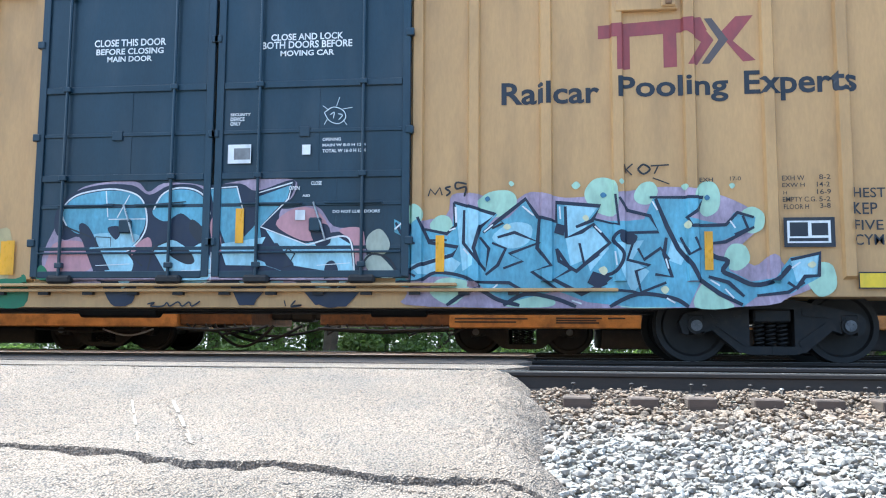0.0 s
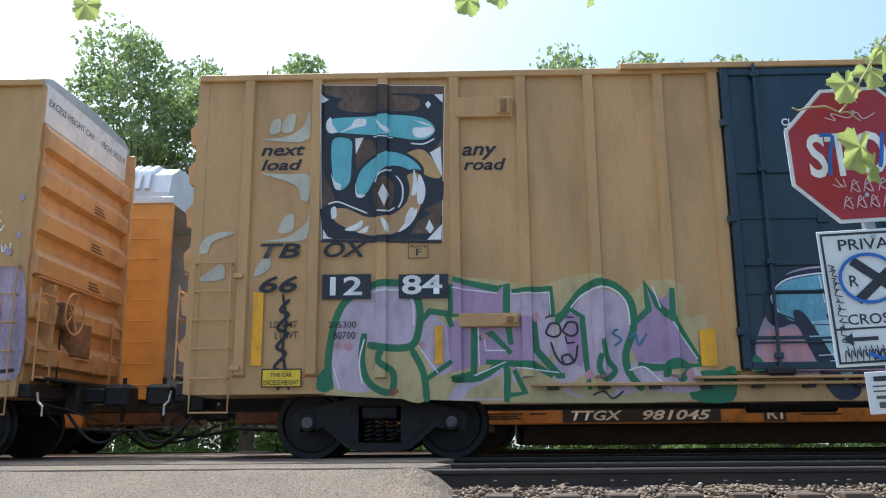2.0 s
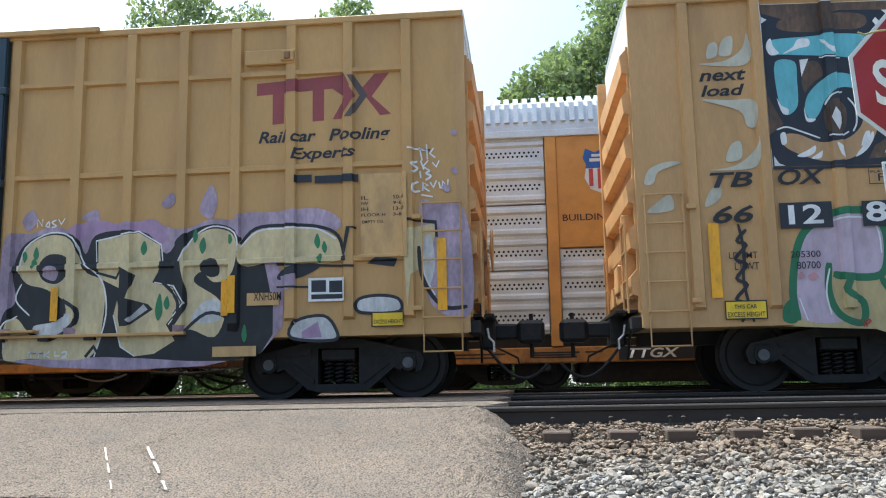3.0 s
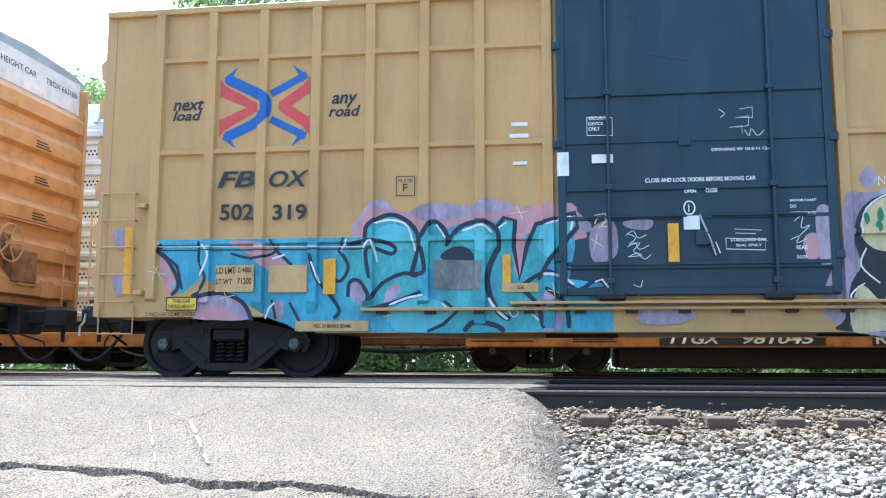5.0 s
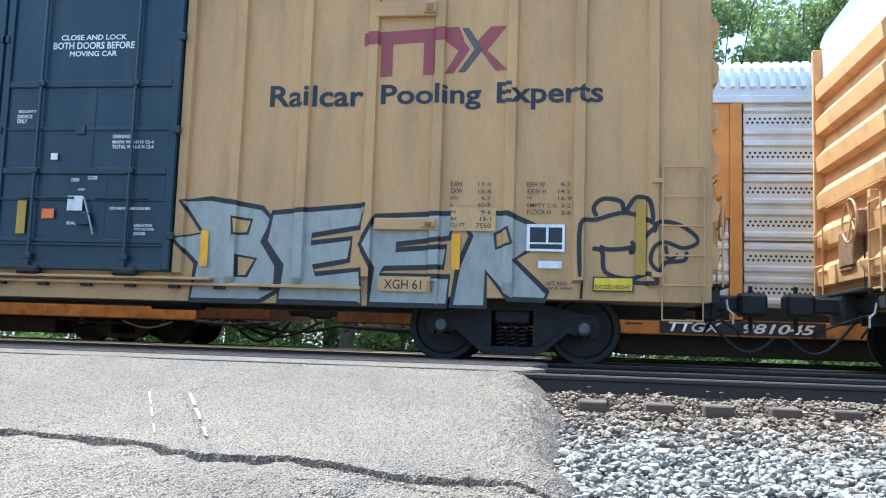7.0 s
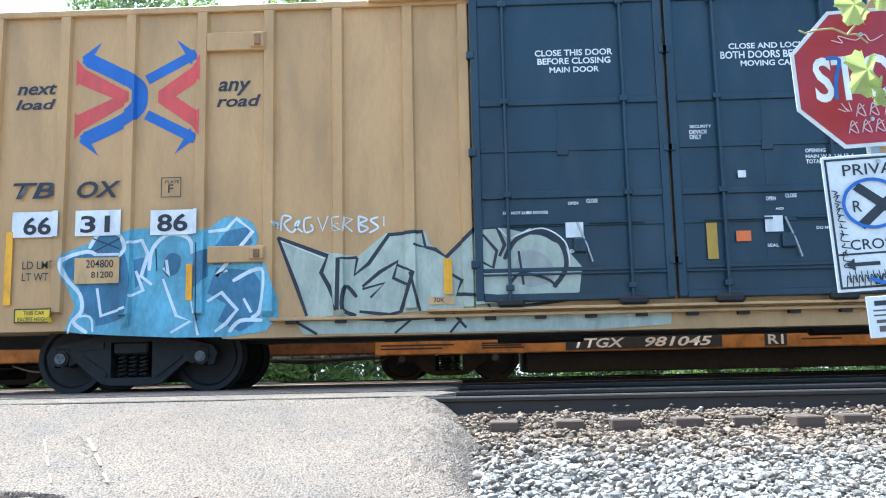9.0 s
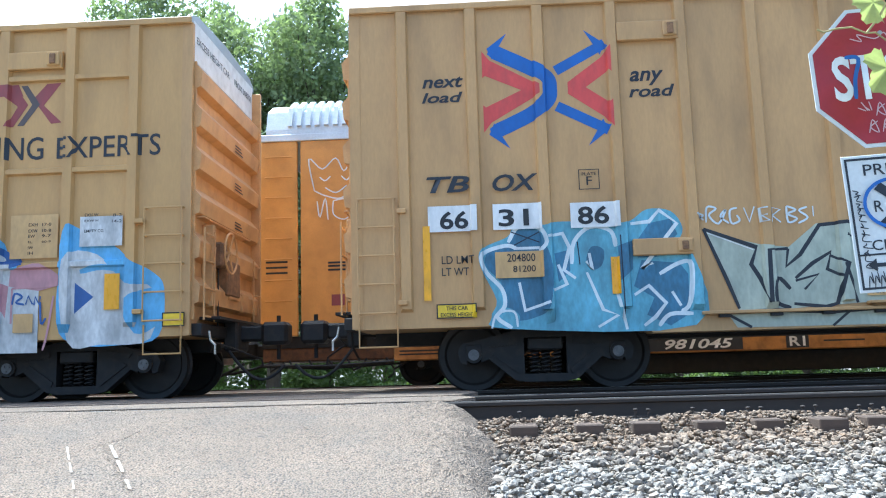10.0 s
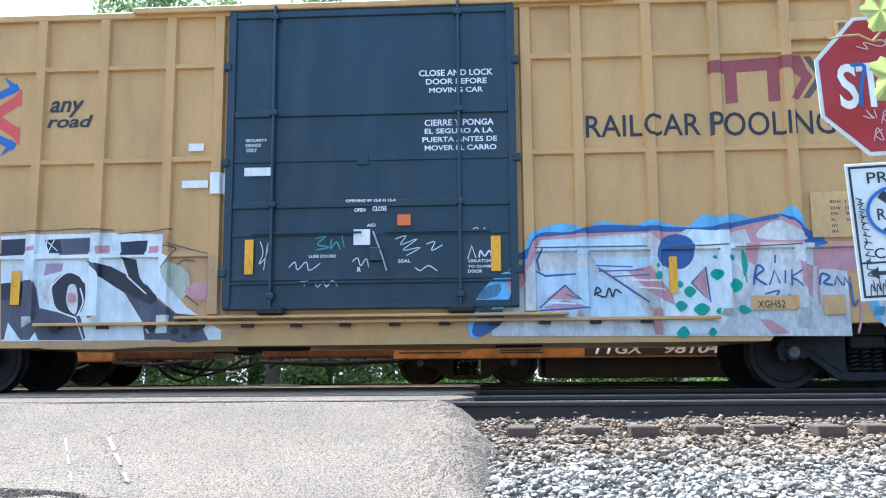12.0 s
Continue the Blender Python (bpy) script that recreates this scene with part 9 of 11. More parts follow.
letter(car_a, CAR_A, "blk", "i", "66", 0.88, 2.06, 1.37, 2.28)
letter(car_a, CAR_A, "wht", "b", "12", 1.78, 2.02, 2.19, 2.26)
letter(car_a, CAR_A, "wht", "b", "84", 2.69, 2.02, 3.2, 2.27)
letter(car_a, CAR_A, "blk", "n", "205300", 1.77, 1.61, 2.12, 1.69)
letter(car_a, CAR_A, "blk", "n", "80700", 1.83, 1.47, 2.11, 1.56)
letter(car_a, CAR_A, "blk", "n", "LD LMT", 1.04, 1.62, 1.38, 1.7)
letter(car_a, CAR_A, "blk", "n", "LT WT", 1.1, 1.48, 1.39, 1.57)
letter(car_a, CAR_A, "blk", "n", "PLATE", 2.8, 2.63, 3, 2.66)
letter(car_a, CAR_A, "blk", "n", "F", 2.87, 2.52, 2.94, 2.61)
letter(car_a, CAR_A, "blk", "n", "THIS CAR", 1.06, 1.01, 1.33, 1.06)
letter(car_a, CAR_A, "blk", "n", "EXCESS HEIGHT", 0.98, 0.91, 1.42, 0.97)
letter(car_a, CAR_A, "wht", "b", "CLOSE THIS DOOR", 7.6, 4.14, 8.61, 4.27)
letter(car_a, CAR_A, "wht", "b", "BEFORE CLOSING", 7.63, 4.03, 8.58, 4.14)
letter(car_a, CAR_A, "wht", "b", "MAIN DOOR", 7.79, 3.93, 8.42, 4.03)
letter(car_a, CAR_A, "wht", "b", "CLOSE AND LOCK", 10.06, 4.14, 11.03, 4.26)
letter(car_a, CAR_A, "wht", "b", "BOTH DOORS BEFORE", 9.94, 4.03, 11.15, 4.16)
letter(car_a, CAR_A, "wht", "b", "MOVING CAR", 10.19, 3.93, 10.91, 4.03)
letter(car_a, CAR_A, "wht", "b", "SECURITY", 9.54, 3.15, 9.81, 3.2)
letter(car_a, CAR_A, "wht", "b", "DEVICE", 9.54, 3.09, 9.73, 3.14)
letter(car_a, CAR_A, "wht", "b", "ONLY", 9.54, 3.03, 9.68, 3.08)
letter(car_a, CAR_A, "wht", "b", "OPENING", 10.78, 2.8, 11.02, 2.84)
letter(car_a, CAR_A, "wht", "b", "MAIN W 8-0 H 12-4", 10.78, 2.72, 11.35, 2.77)
letter(car_a, CAR_A, "wht", "b", "TOTAL W 16-0 H 12-4", 10.78, 2.64, 11.35, 2.7)
letter(car_a, CAR_A, "wht", "b", "DO NOT LUBE DOORS", 10.94, 1.85, 11.55, 1.9)
letter(car_a, CAR_A, "wht", "b", "OPEN", 10.36, 2.16, 10.5, 2.21)
letter(car_a, CAR_A, "wht", "b", "CLOSE", 10.65, 2.22, 10.79, 2.27)
letter(car_a, CAR_A, "wht", "b", "ASD", 10.54, 2.07, 10.64, 2.1)
letter(car_a, CAR_A, "ink", "b", "Railcar", 13.08, 3.23, 14.31, 3.52)
letter(car_a, CAR_A, "ink", "b", "Pooling", 14.54, 3.21, 15.88, 3.56)
letter(car_a, CAR_A, "ink", "b", "Experts", 16.07, 3.2, 17.39, 3.59)
letter(car_a, CAR_A, "blk", "n", "EXH", 15.5, 2.2, 15.66, 2.25)
letter(car_a, CAR_A, "blk", "n", "17-0", 15.86, 2.21, 15.99, 2.26)
letter(car_a, CAR_A, "blk", "n", "EXH W", 16.47, 2.2, 16.73, 2.26)
letter(car_a, CAR_A, "blk", "n", "8-2", 16.9, 2.21, 17.03, 2.27)
letter(car_a, CAR_A, "blk", "n", "EXW H", 16.47, 2.12, 16.73, 2.17)
letter(car_a, CAR_A, "blk", "n", "14-2", 16.87, 2.12, 17.02, 2.18)
letter(car_a, CAR_A, "blk", "n", "H", 16.48, 2.03, 16.52, 2.07)
letter(car_a, CAR_A, "blk", "n", "16-9", 16.87, 2.03, 17.03, 2.09)
letter(car_a, CAR_A, "blk", "n", "EMPTY C.G.", 16.47, 1.94, 16.86, 2)
letter(car_a, CAR_A, "blk", "n", "5-2", 16.89, 1.94, 17.02, 2)
letter(car_a, CAR_A, "blk", "n", "FLOOR H", 16.48, 1.85, 16.77, 1.91)
letter(car_a, CAR_A, "blk", "n", "3-8", 16.9, 1.86, 17.02, 1.92)
letter(car_a, CAR_A, "ink", "n", "HEST", 17.27, 1.98, 17.65, 2.1)
letter(car_a, CAR_A, "ink", "n", "KEP", 17.26, 1.78, 17.55, 1.92)
letter(car_a, CAR_A, "ink", "n", "FIVE", 17.27, 1.59, 17.61, 1.71)
letter(car_a, CAR_A, "ink", "n", "CYM", 17.27, 1.41, 17.61, 1.54)
letter(car_c, CAR_C, "ink", "i", "next", 0.92, 3.89, 1.45, 4.04)
letter(car_c, CAR_C, "ink", "i", "load", 0.91, 3.69, 1.44, 3.83)
letter(car_c, CAR_C, "ink", "i", "any", 3.58, 3.8, 4.01, 4)
letter(car_c, CAR_C, "ink", "i", "road", 3.56, 3.65, 4.14, 3.81)
letter(car_c, CAR_C, "ink", "i", "TB", 0.94, 2.5, 1.49, 2.71)
letter(car_c, CAR_C, "ink", "i", "OX", 1.78, 2.49, 2.35, 2.71)
letter(car_c, CAR_C, "blk", "b", "66", 1.1, 2.03, 1.46, 2.26)
letter(car_c, CAR_C, "blk", "b", "31", 1.84, 2.04, 2.22, 2.26)
letter(car_c, CAR_C, "blk", "b", "86", 2.83, 2.03, 3.22, 2.26)
letter(car_c, CAR_C, "blk", "n", "LD LMT", 1.11, 1.59, 1.52, 1.69)
letter(car_c, CAR_C, "blk", "n", "LT WT", 1.11, 1.44, 1.45, 1.54)
letter(car_c, CAR_C, "blk", "n", "204800", 1.93, 1.59, 2.28, 1.69)
letter(car_c, CAR_C, "blk", "n", "81200", 2, 1.46, 2.28, 1.54)
letter(car_c, CAR_C, "blk", "n", "70K", 6.33, 1.05, 6.47, 1.11)
letter(car_c, CAR_C, "blk", "n", "PLATE", 2.91, 2.66, 3.09, 2.7)
letter(car_c, CAR_C, "blk", "n", "F", 2.96, 2.53, 3.03, 2.64)
letter(car_c, CAR_C, "blk", "n", "THIS CAR", 1.15, 1.01, 1.42, 1.06)
letter(car_c, CAR_C, "blk", "n", "EXCESS HEIGHT", 1.08, 0.93, 1.5, 0.98)
letter(car_c, CAR_C, "wht", "b", "CLOSE THIS DOOR", 7.69, 4.15, 8.68, 4.26)
letter(car_c, CAR_C, "wht", "b", "BEFORE CLOSING", 7.72, 4.04, 8.65, 4.15)
letter(car_c, CAR_C, "wht", "b", "MAIN DOOR", 7.87, 3.93, 8.5, 4.03)
letter(car_c, CAR_C, "wht", "b", "CLOSE AND LOCK", 10.15, 4.17, 11.11, 4.27)
letter(car_c, CAR_C, "wht", "b", "BOTH DOORS BEFORE", 10.04, 4.04, 11.23, 4.17)
letter(car_c, CAR_C, "wht", "b", "MOVING CAR", 10.29, 3.94, 10.98, 4.04)
letter(car_c, CAR_C, "wht", "b", "SECURITY", 9.6, 3.16, 9.87, 3.21)
letter(car_c, CAR_C, "wht", "b", "DEVICE", 9.59, 3.09, 9.81, 3.14)
letter(car_c, CAR_C, "wht", "b", "ONLY", 9.59, 3.02, 9.74, 3.08)
letter(car_c, CAR_C, "wht", "b", "OPENING", 11.01, 2.81, 11.26, 2.86)
letter(car_c, CAR_C, "wht", "b", "MAIN W 8-0 H 12-4", 11.01, 2.73, 11.6, 2.79)
letter(car_c, CAR_C, "wht", "b", "TOTAL W 16-0 H 12-4", 11.01, 2.66, 11.6, 2.73)
letter(car_c, CAR_C, "wht", "b", "DO NOT LUBE DOORS", 7.22, 2.11, 7.78, 2.16)
letter(car_c, CAR_C, "wht", "b", "DO NOT LUBE DOORS", 11.06, 1.83, 11.63, 1.88)
letter(car_c, CAR_C, "wht", "b", "UNLATCH", 11.42, 1.61, 11.67, 1.65)
letter(car_c, CAR_C, "wht", "b", "TO CLOSE", 11.42, 1.56, 11.7, 1.6)
letter(car_c, CAR_C, "wht", "b", "DOOR", 11.42, 1.5, 11.59, 1.54)
letter(car_c, CAR_C, "wht", "b", "SEAL", 8, 1.62, 8.15, 1.66)
letter(car_c, CAR_C, "wht", "b", "SEAL", 10.45, 1.63, 10.59, 1.67)
letter(car_c, CAR_C, "wht", "b", "ASD", 10.58, 2.09, 10.68, 2.12)
letter(car_c, CAR_C, "wht", "b", "OPEN", 8.03, 2.22, 8.16, 2.26)
letter(car_c, CAR_C, "wht", "b", "CLOSE", 8.26, 2.24, 8.4, 2.29)
letter(car_c, CAR_C, "wht", "b", "OPEN", 10.47, 2.21, 10.59, 2.26)
letter(car_c, CAR_C, "wht", "b", "CLOSE", 10.71, 2.24, 10.85, 2.29)
letter(car_c, CAR_C, "ink", "b", "Railcar", 13.15, 3.25, 14.42, 3.54)
letter(car_c, CAR_C, "ink", "b", "Pooling", 14.65, 3.2, 15.96, 3.54)
letter(car_c, CAR_C, "ink", "b", "Experts", 16.16, 3.2, 17.5, 3.56)
letter(car_c, CAR_C, "blk", "n", "EXH", 15.61, 2.2, 15.75, 2.26)
letter(car_c, CAR_C, "blk", "n", "17-0", 15.96, 2.2, 16.12, 2.25)
letter(car_c, CAR_C, "blk", "n", "EXW", 15.61, 2.11, 15.76, 2.17)
letter(car_c, CAR_C, "blk", "n", "10-8", 15.96, 2.11, 16.12, 2.16)
letter(car_c, CAR_C, "blk", "n", "EW", 15.61, 2.03, 15.71, 2.07)
letter(car_c, CAR_C, "blk", "n", "9-7", 16, 2.02, 16.12, 2.07)
letter(car_c, CAR_C, "blk", "n", "IL", 15.61, 1.94, 15.66, 1.98)
letter(car_c, CAR_C, "blk", "n", "60-9", 15.96, 1.94, 16.12, 1.99)
letter(car_c, CAR_C, "blk", "n", "IW", 15.62, 1.85, 15.69, 1.89)
letter(car_c, CAR_C, "blk", "n", "9-6", 16, 1.85, 16.13, 1.9)
letter(car_c, CAR_C, "blk", "n", "IH", 15.62, 1.76, 15.69, 1.81)
letter(car_c, CAR_C, "blk", "n", "13-1", 15.99, 1.76, 16.13, 1.81)
letter(car_c, CAR_C, "blk", "n", "CU FT", 15.62, 1.68, 15.8, 1.73)
letter(car_c, CAR_C, "blk", "n", "7550", 15.94, 1.67, 16.13, 1.73)
letter(car_c, CAR_C, "blk", "n", "EXH W", 16.57, 2.2, 16.8, 2.26)
letter(car_c, CAR_C, "blk", "n", "8-2", 16.99, 2.21, 17.11, 2.26)
letter(car_c, CAR_C, "blk", "n", "EXW H", 16.58, 2.11, 16.81, 2.17)
letter(car_c, CAR_C, "blk", "n", "14-2", 16.96, 2.12, 17.11, 2.17)
letter(car_c, CAR_C, "blk", "n", "H", 16.58, 2.04, 16.62, 2.08)
letter(car_c, CAR_C, "blk", "n", "16-9", 16.96, 2.03, 17.12, 2.08)
letter(car_c, CAR_C, "blk", "n", "EMPTY C.G.", 16.58, 1.94, 16.96, 1.99)
letter(car_c, CAR_C, "blk", "n", "5-2", 17, 1.94, 17.12, 1.99)
letter(car_c, CAR_C, "blk", "n", "FLOOR H", 16.58, 1.85, 16.87, 1.91)
letter(car_c, CAR_C, "blk", "n", "3-8", 17, 1.85, 17.12, 1.9)
letter(car_c, CAR_C, "blk", "n", "XGH 61", 14.79, 0.88, 15.27, 1)
letter(car_c, CAR_C, "blk", "n", "LIFT AND", 16.83, 0.97, 17.09, 1.02)
letter(car_c, CAR_C, "blk", "n", "JACK HERE", 16.83, 0.91, 17.15, 0.95)
letter(car_c, CAR_C, "blk", "n", "EXCESS HEIGHT", 17.43, 0.94, 17.86, 0.99)
letter(car_b, CAR_B, "ink", "i", "next", 0.97, 3.58, 1.41, 3.73)
letter(car_b, CAR_B, "ink", "i", "load", 0.97, 3.44, 1.38, 3.58)
letter(car_b, CAR_B, "ink", "i", "any", 3.18, 3.54, 3.53, 3.72)
letter(car_b, CAR_B, "ink", "i", "road", 3.14, 3.42, 3.57, 3.57)
letter(car_b, CAR_B, "ink", "i", "FB", 1.65, 2.5, 2.17, 2.72)
letter(car_b, CAR_B, "ink", "i", "OX", 2.36, 2.49, 2.9, 2.71)
letter(car_b, CAR_B, "blk", "n", "LD LMT", 1.68, 1.36, 1.94, 1.44)
letter(car_b, CAR_B, "blk", "n", "214800", 1.97, 1.37, 2.16, 1.44)
letter(car_b, CAR_B, "blk", "n", "LT WT", 1.68, 1.22, 1.9, 1.29)
letter(car_b, CAR_B, "blk", "n", "71200", 1.97, 1.22, 2.16, 1.3)
letter(car_b, CAR_B, "blk", "n", "PLATE", 4.09, 2.51, 4.27, 2.55)
letter(car_b, CAR_B, "blk", "n", "F", 4.15, 2.39, 4.21, 2.49)
letter(car_b, CAR_B, "blk", "n", "2 INCH HF COMP SHOES", 0.72, 0.81, 1.41, 0.86)
letter(car_b, CAR_B, "blk", "n", "NO. 24 BRAKE BEAMS", 3.01, 0.65, 3.5, 0.7)
letter(car_b, CAR_B, "blk", "n", "70K", 5.59, 1.12, 5.7, 1.17)
letter(car_b, CAR_B, "blk", "n", "THIS CAR", 1.09, 0.98, 1.34, 1.03)
letter(car_b, CAR_B, "blk", "n", "EXCESS HEIGHT", 1.03, 0.91, 1.4, 0.96)
letter(car_b, CAR_B, "blk", "b", "502", 1.7, 2.06, 2.16, 2.28)
letter(car_b, CAR_B, "blk", "b", "319", 2.42, 2.05, 2.88, 2.26)
letter(car_b, CAR_B, "ink", "i", "Rail car", 12.9, 3.34, 13.67, 3.5)
letter(car_b, CAR_B, "ink", "i", "Pooling", 13.84, 3.29, 14.65, 3.5)
letter(car_b, CAR_B, "ink", "i", "Experts", 13.34, 3.06, 14.19, 3.26)
patch(car_b, CAR_B, "ink", 13.4, 2.79, 13.62, 2.89)
patch(car_b, CAR_B, "ink", 13.66, 2.77, 14.23, 2.87)
letter(car_b, CAR_B, "blk", "n", "EXH W", 14.27, 2.76, 14.44, 2.8)
letter(car_b, CAR_B, "blk", "n", "EXW H", 14.27, 2.68, 14.44, 2.73)
letter(car_b, CAR_B, "blk", "n", "EW", 14.27, 2.61, 14.36, 2.65)
letter(car_b, CAR_B, "blk", "n", "9-7", 14.68, 2.61, 14.79, 2.65)
letter(car_b, CAR_B, "blk", "n", "IL", 14.27, 2.53, 14.36, 2.58)
letter(car_b, CAR_B, "blk", "n", "50-6", 14.68, 2.53, 14.82, 2.58)
letter(car_b, CAR_B, "blk", "n", "IW", 14.27, 2.46, 14.36, 2.50)
letter(car_b, CAR_B, "blk", "n", "9-6", 14.68, 2.46, 14.79, 2.50)
letter(car_b, CAR_B, "blk", "n", "IH", 14.27, 2.38, 14.36, 2.43)
letter(car_b, CAR_B, "blk", "n", "13-0", 14.68, 2.38, 14.82, 2.43)
letter(car_b, CAR_B, "blk", "n", "FLOOR H", 14.27, 2.31, 14.58, 2.35)
letter(car_b, CAR_B, "blk", "n", "3-8", 14.68, 2.31, 14.79, 2.35)
letter(car_b, CAR_B, "blk", "n", "EMPTY CG", 14.28, 2.22, 14.55, 2.26)
letter(car_b, CAR_B, "blk", "n", "EXCESS HEIGHT", 14.42, 0.94, 14.78, 0.99)
letter(car_b, CAR_B, "blk", "n", "XNH50M", 12.87, 1.27, 13.23, 1.38)
letter(car_b, CAR_B, "wht", "b", "SECURITY", 6.51, 3.22, 6.77, 3.28)
letter(car_b, CAR_B, "wht", "b", "DEVICE", 6.51, 3.16, 6.69, 3.2)
letter(car_b, CAR_B, "wht", "b", "ONLY", 6.51, 3.09, 6.65, 3.14)
letter(car_b, CAR_B, "wht", "b", "OPENING W 10-0 H 12-4", 7.98, 2.78, 8.69, 2.83)
letter(car_b, CAR_B, "wht", "b", "CLOSE AND LOCK DOORS BEFORE MOVING CAR", 7.18, 2.4, 8.48, 2.47)
letter(car_b, CAR_B, "wht", "b", "IMPORTANT", 8.86, 2.13, 9.16, 2.17)
letter(car_b, CAR_B, "wht", "b", "DO", 8.86, 2.06, 8.93, 2.1)
letter(car_b, CAR_B, "wht", "b", "LUBRICATE", 8.86, 1.98, 9.15, 2.02)
letter(car_b, CAR_B, "wht", "b", "STANDARD CAR", 8.16, 1.66, 8.58, 1.71)
letter(car_b, CAR_B, "wht", "b", "SEAL ONLY", 8.22, 1.6, 8.52, 1.64)
letter(car_b, CAR_B, "wht", "b", "OPEN", 7.64, 2.27, 7.78, 2.31)
letter(car_b, CAR_B, "wht", "b", "CLOSE", 7.89, 2.27, 8.03, 2.32)
letter(car_b, CAR_B, "wht", "b", "READ", 8.91, 1.56, 9.04, 1.61)
letter(car_b, CAR_B, "wht", "b", "DOOR", 8.91, 1.45, 9.03, 1.49)
letter(car_d, CAR_D, "ink", "i", "any", 3.53, 3.61, 3.99, 3.84)
letter(car_d, CAR_D, "ink", "i", "road", 3.5, 3.47, 4.12, 3.64)
letter(car_d, CAR_D, "wht", "b", "CLOSE AND LOCK", 8.43, 4, 9.38, 4.11)
letter(car_d, CAR_D, "wht", "b", "DOOR BEFORE", 8.52, 3.89, 9.3, 3.99)
letter(car_d, CAR_D, "wht", "b", "MOVING CAR", 8.56, 3.78, 9.25, 3.87)
letter(car_d, CAR_D, "wht", "b", "CIERRE Y PONGA", 8.5, 3.34, 9.38, 3.45)
letter(car_d, CAR_D, "wht", "b", "EL SEGURO A LA", 8.5, 3.24, 9.37, 3.33)
letter(car_d, CAR_D, "wht", "b", "PUERTA ANTES DE", 8.47, 3.13, 9.42, 3.22)
letter(car_d, CAR_D, "wht", "b", "MOVER EL CARRO", 8.5, 3.02, 9.41, 3.11)
letter(car_d, CAR_D, "wht", "b", "OPENING W 12-0 H 12-4", 7.5, 2.37, 8.13, 2.42)
letter(car_d, CAR_D, "wht", "b", "SECURITY", 6.19, 3.19, 6.47, 3.24)
letter(car_d, CAR_D, "wht", "b", "DEVICE", 6.19, 3.13, 6.39, 3.17)
letter(car_d, CAR_D, "wht", "b", "ONLY", 6.2, 3.06, 6.34, 3.11)
letter(car_d, CAR_D, "wht", "b", "LUBE DOORS", 7.04, 1.67, 7.38, 1.72)
letter(car_d, CAR_D, "wht", "b", "SEAL", 8.16, 1.6, 8.32, 1.64)
letter(car_d, CAR_D, "wht", "b", "R", 7.65, 1.49, 7.7, 1.55)
letter(car_d, CAR_D, "wht", "b", "UNLATCH", 9.04, 1.59, 9.31, 1.63)
letter(car_d, CAR_D, "wht", "b", "TO CLOSE", 9.03, 1.52, 9.32, 1.56)
letter(car_d, CAR_D, "wht", "b", "DOOR", 9.03, 1.46, 9.21, 1.5)
letter(car_d, CAR_D, "wht", "b", "ASD", 7.77, 2.06, 7.88, 2.1)
letter(car_d, CAR_D, "wht", "b", "OPEN", 7.61, 2.25, 7.75, 2.3)
letter(car_d, CAR_D, "wht", "b", "CLOSE", 7.84, 2.26, 8.02, 2.32)
letter(car_d, CAR_D, "ink", "n", "RAILCAR", 10.55, 3.18, 11.99, 3.47)
letter(car_d, CAR_D, "ink", "n", "POOLING", 12.11, 3.16, 13.65, 3.47)
letter(car_d, CAR_D, "ink", "n", "EXPERTS", 13.83, 3.16, 15.22, 3.45)
letter(car_d, CAR_D, "blk", "n", "XGH52", 12.56, 0.99, 12.89, 1.08)
letter(car_d, CAR_D, "blk", "n", "EXH", 13.51, 2.27, 13.63, 2.31)
letter(car_d, CAR_D, "blk", "n", "EXW", 13.51, 2.19, 13.63, 2.23)
letter(car_d, CAR_D, "blk", "n", "EW", 13.51, 2.12, 13.6, 2.16)
letter(car_d, CAR_D, "blk", "n", "IL", 13.51, 2.05, 13.57, 2.08)
letter(car_d, CAR_D, "blk", "n", "IW", 13.51, 1.97, 13.58, 2.01)
letter(car_d, CAR_D, "blk", "n", "IH", 13.51, 1.9, 13.58, 1.94)
letter(car_d, CAR_D, "blk", "n", "17-0", 13.69, 2.27, 13.81, 2.31)
letter(car_d, CAR_D, "blk", "n", "10-8", 13.69, 2.19, 13.81, 2.23)
letter(car_d, CAR_D, "blk", "n", "9-7", 13.69, 2.12, 13.81, 2.16)
letter(car_d, CAR_D, "blk", "n", "60-9", 13.69, 2.05, 13.81, 2.08)
letter(car_d, CAR_D, "blk", "n", "EXH W", 14.25, 2.37, 14.43, 2.41)
letter(car_d, CAR_D, "blk", "n", "EXW H", 14.25, 2.3, 14.43, 2.33)
letter(car_d, CAR_D, "blk", "n", "8-2", 14.62, 2.36, 14.74, 2.4)
letter(car_d, CAR_D, "blk", "n", "14-2", 14.61, 2.28, 14.74, 2.32)
letter(car_d, CAR_D, "blk", "n", "EMPTY CG", 14.25, 2.16, 14.5, 2.2)
plate_frame(car_a, CAR_A, 2.77, 2.49, 3.02, 2.7)
plate_frame(car_c, CAR_C, 2.87, 2.48, 3.12, 2.73)
plate_frame(car_b, CAR_B, 4.06, 2.34, 4.3, 2.59)


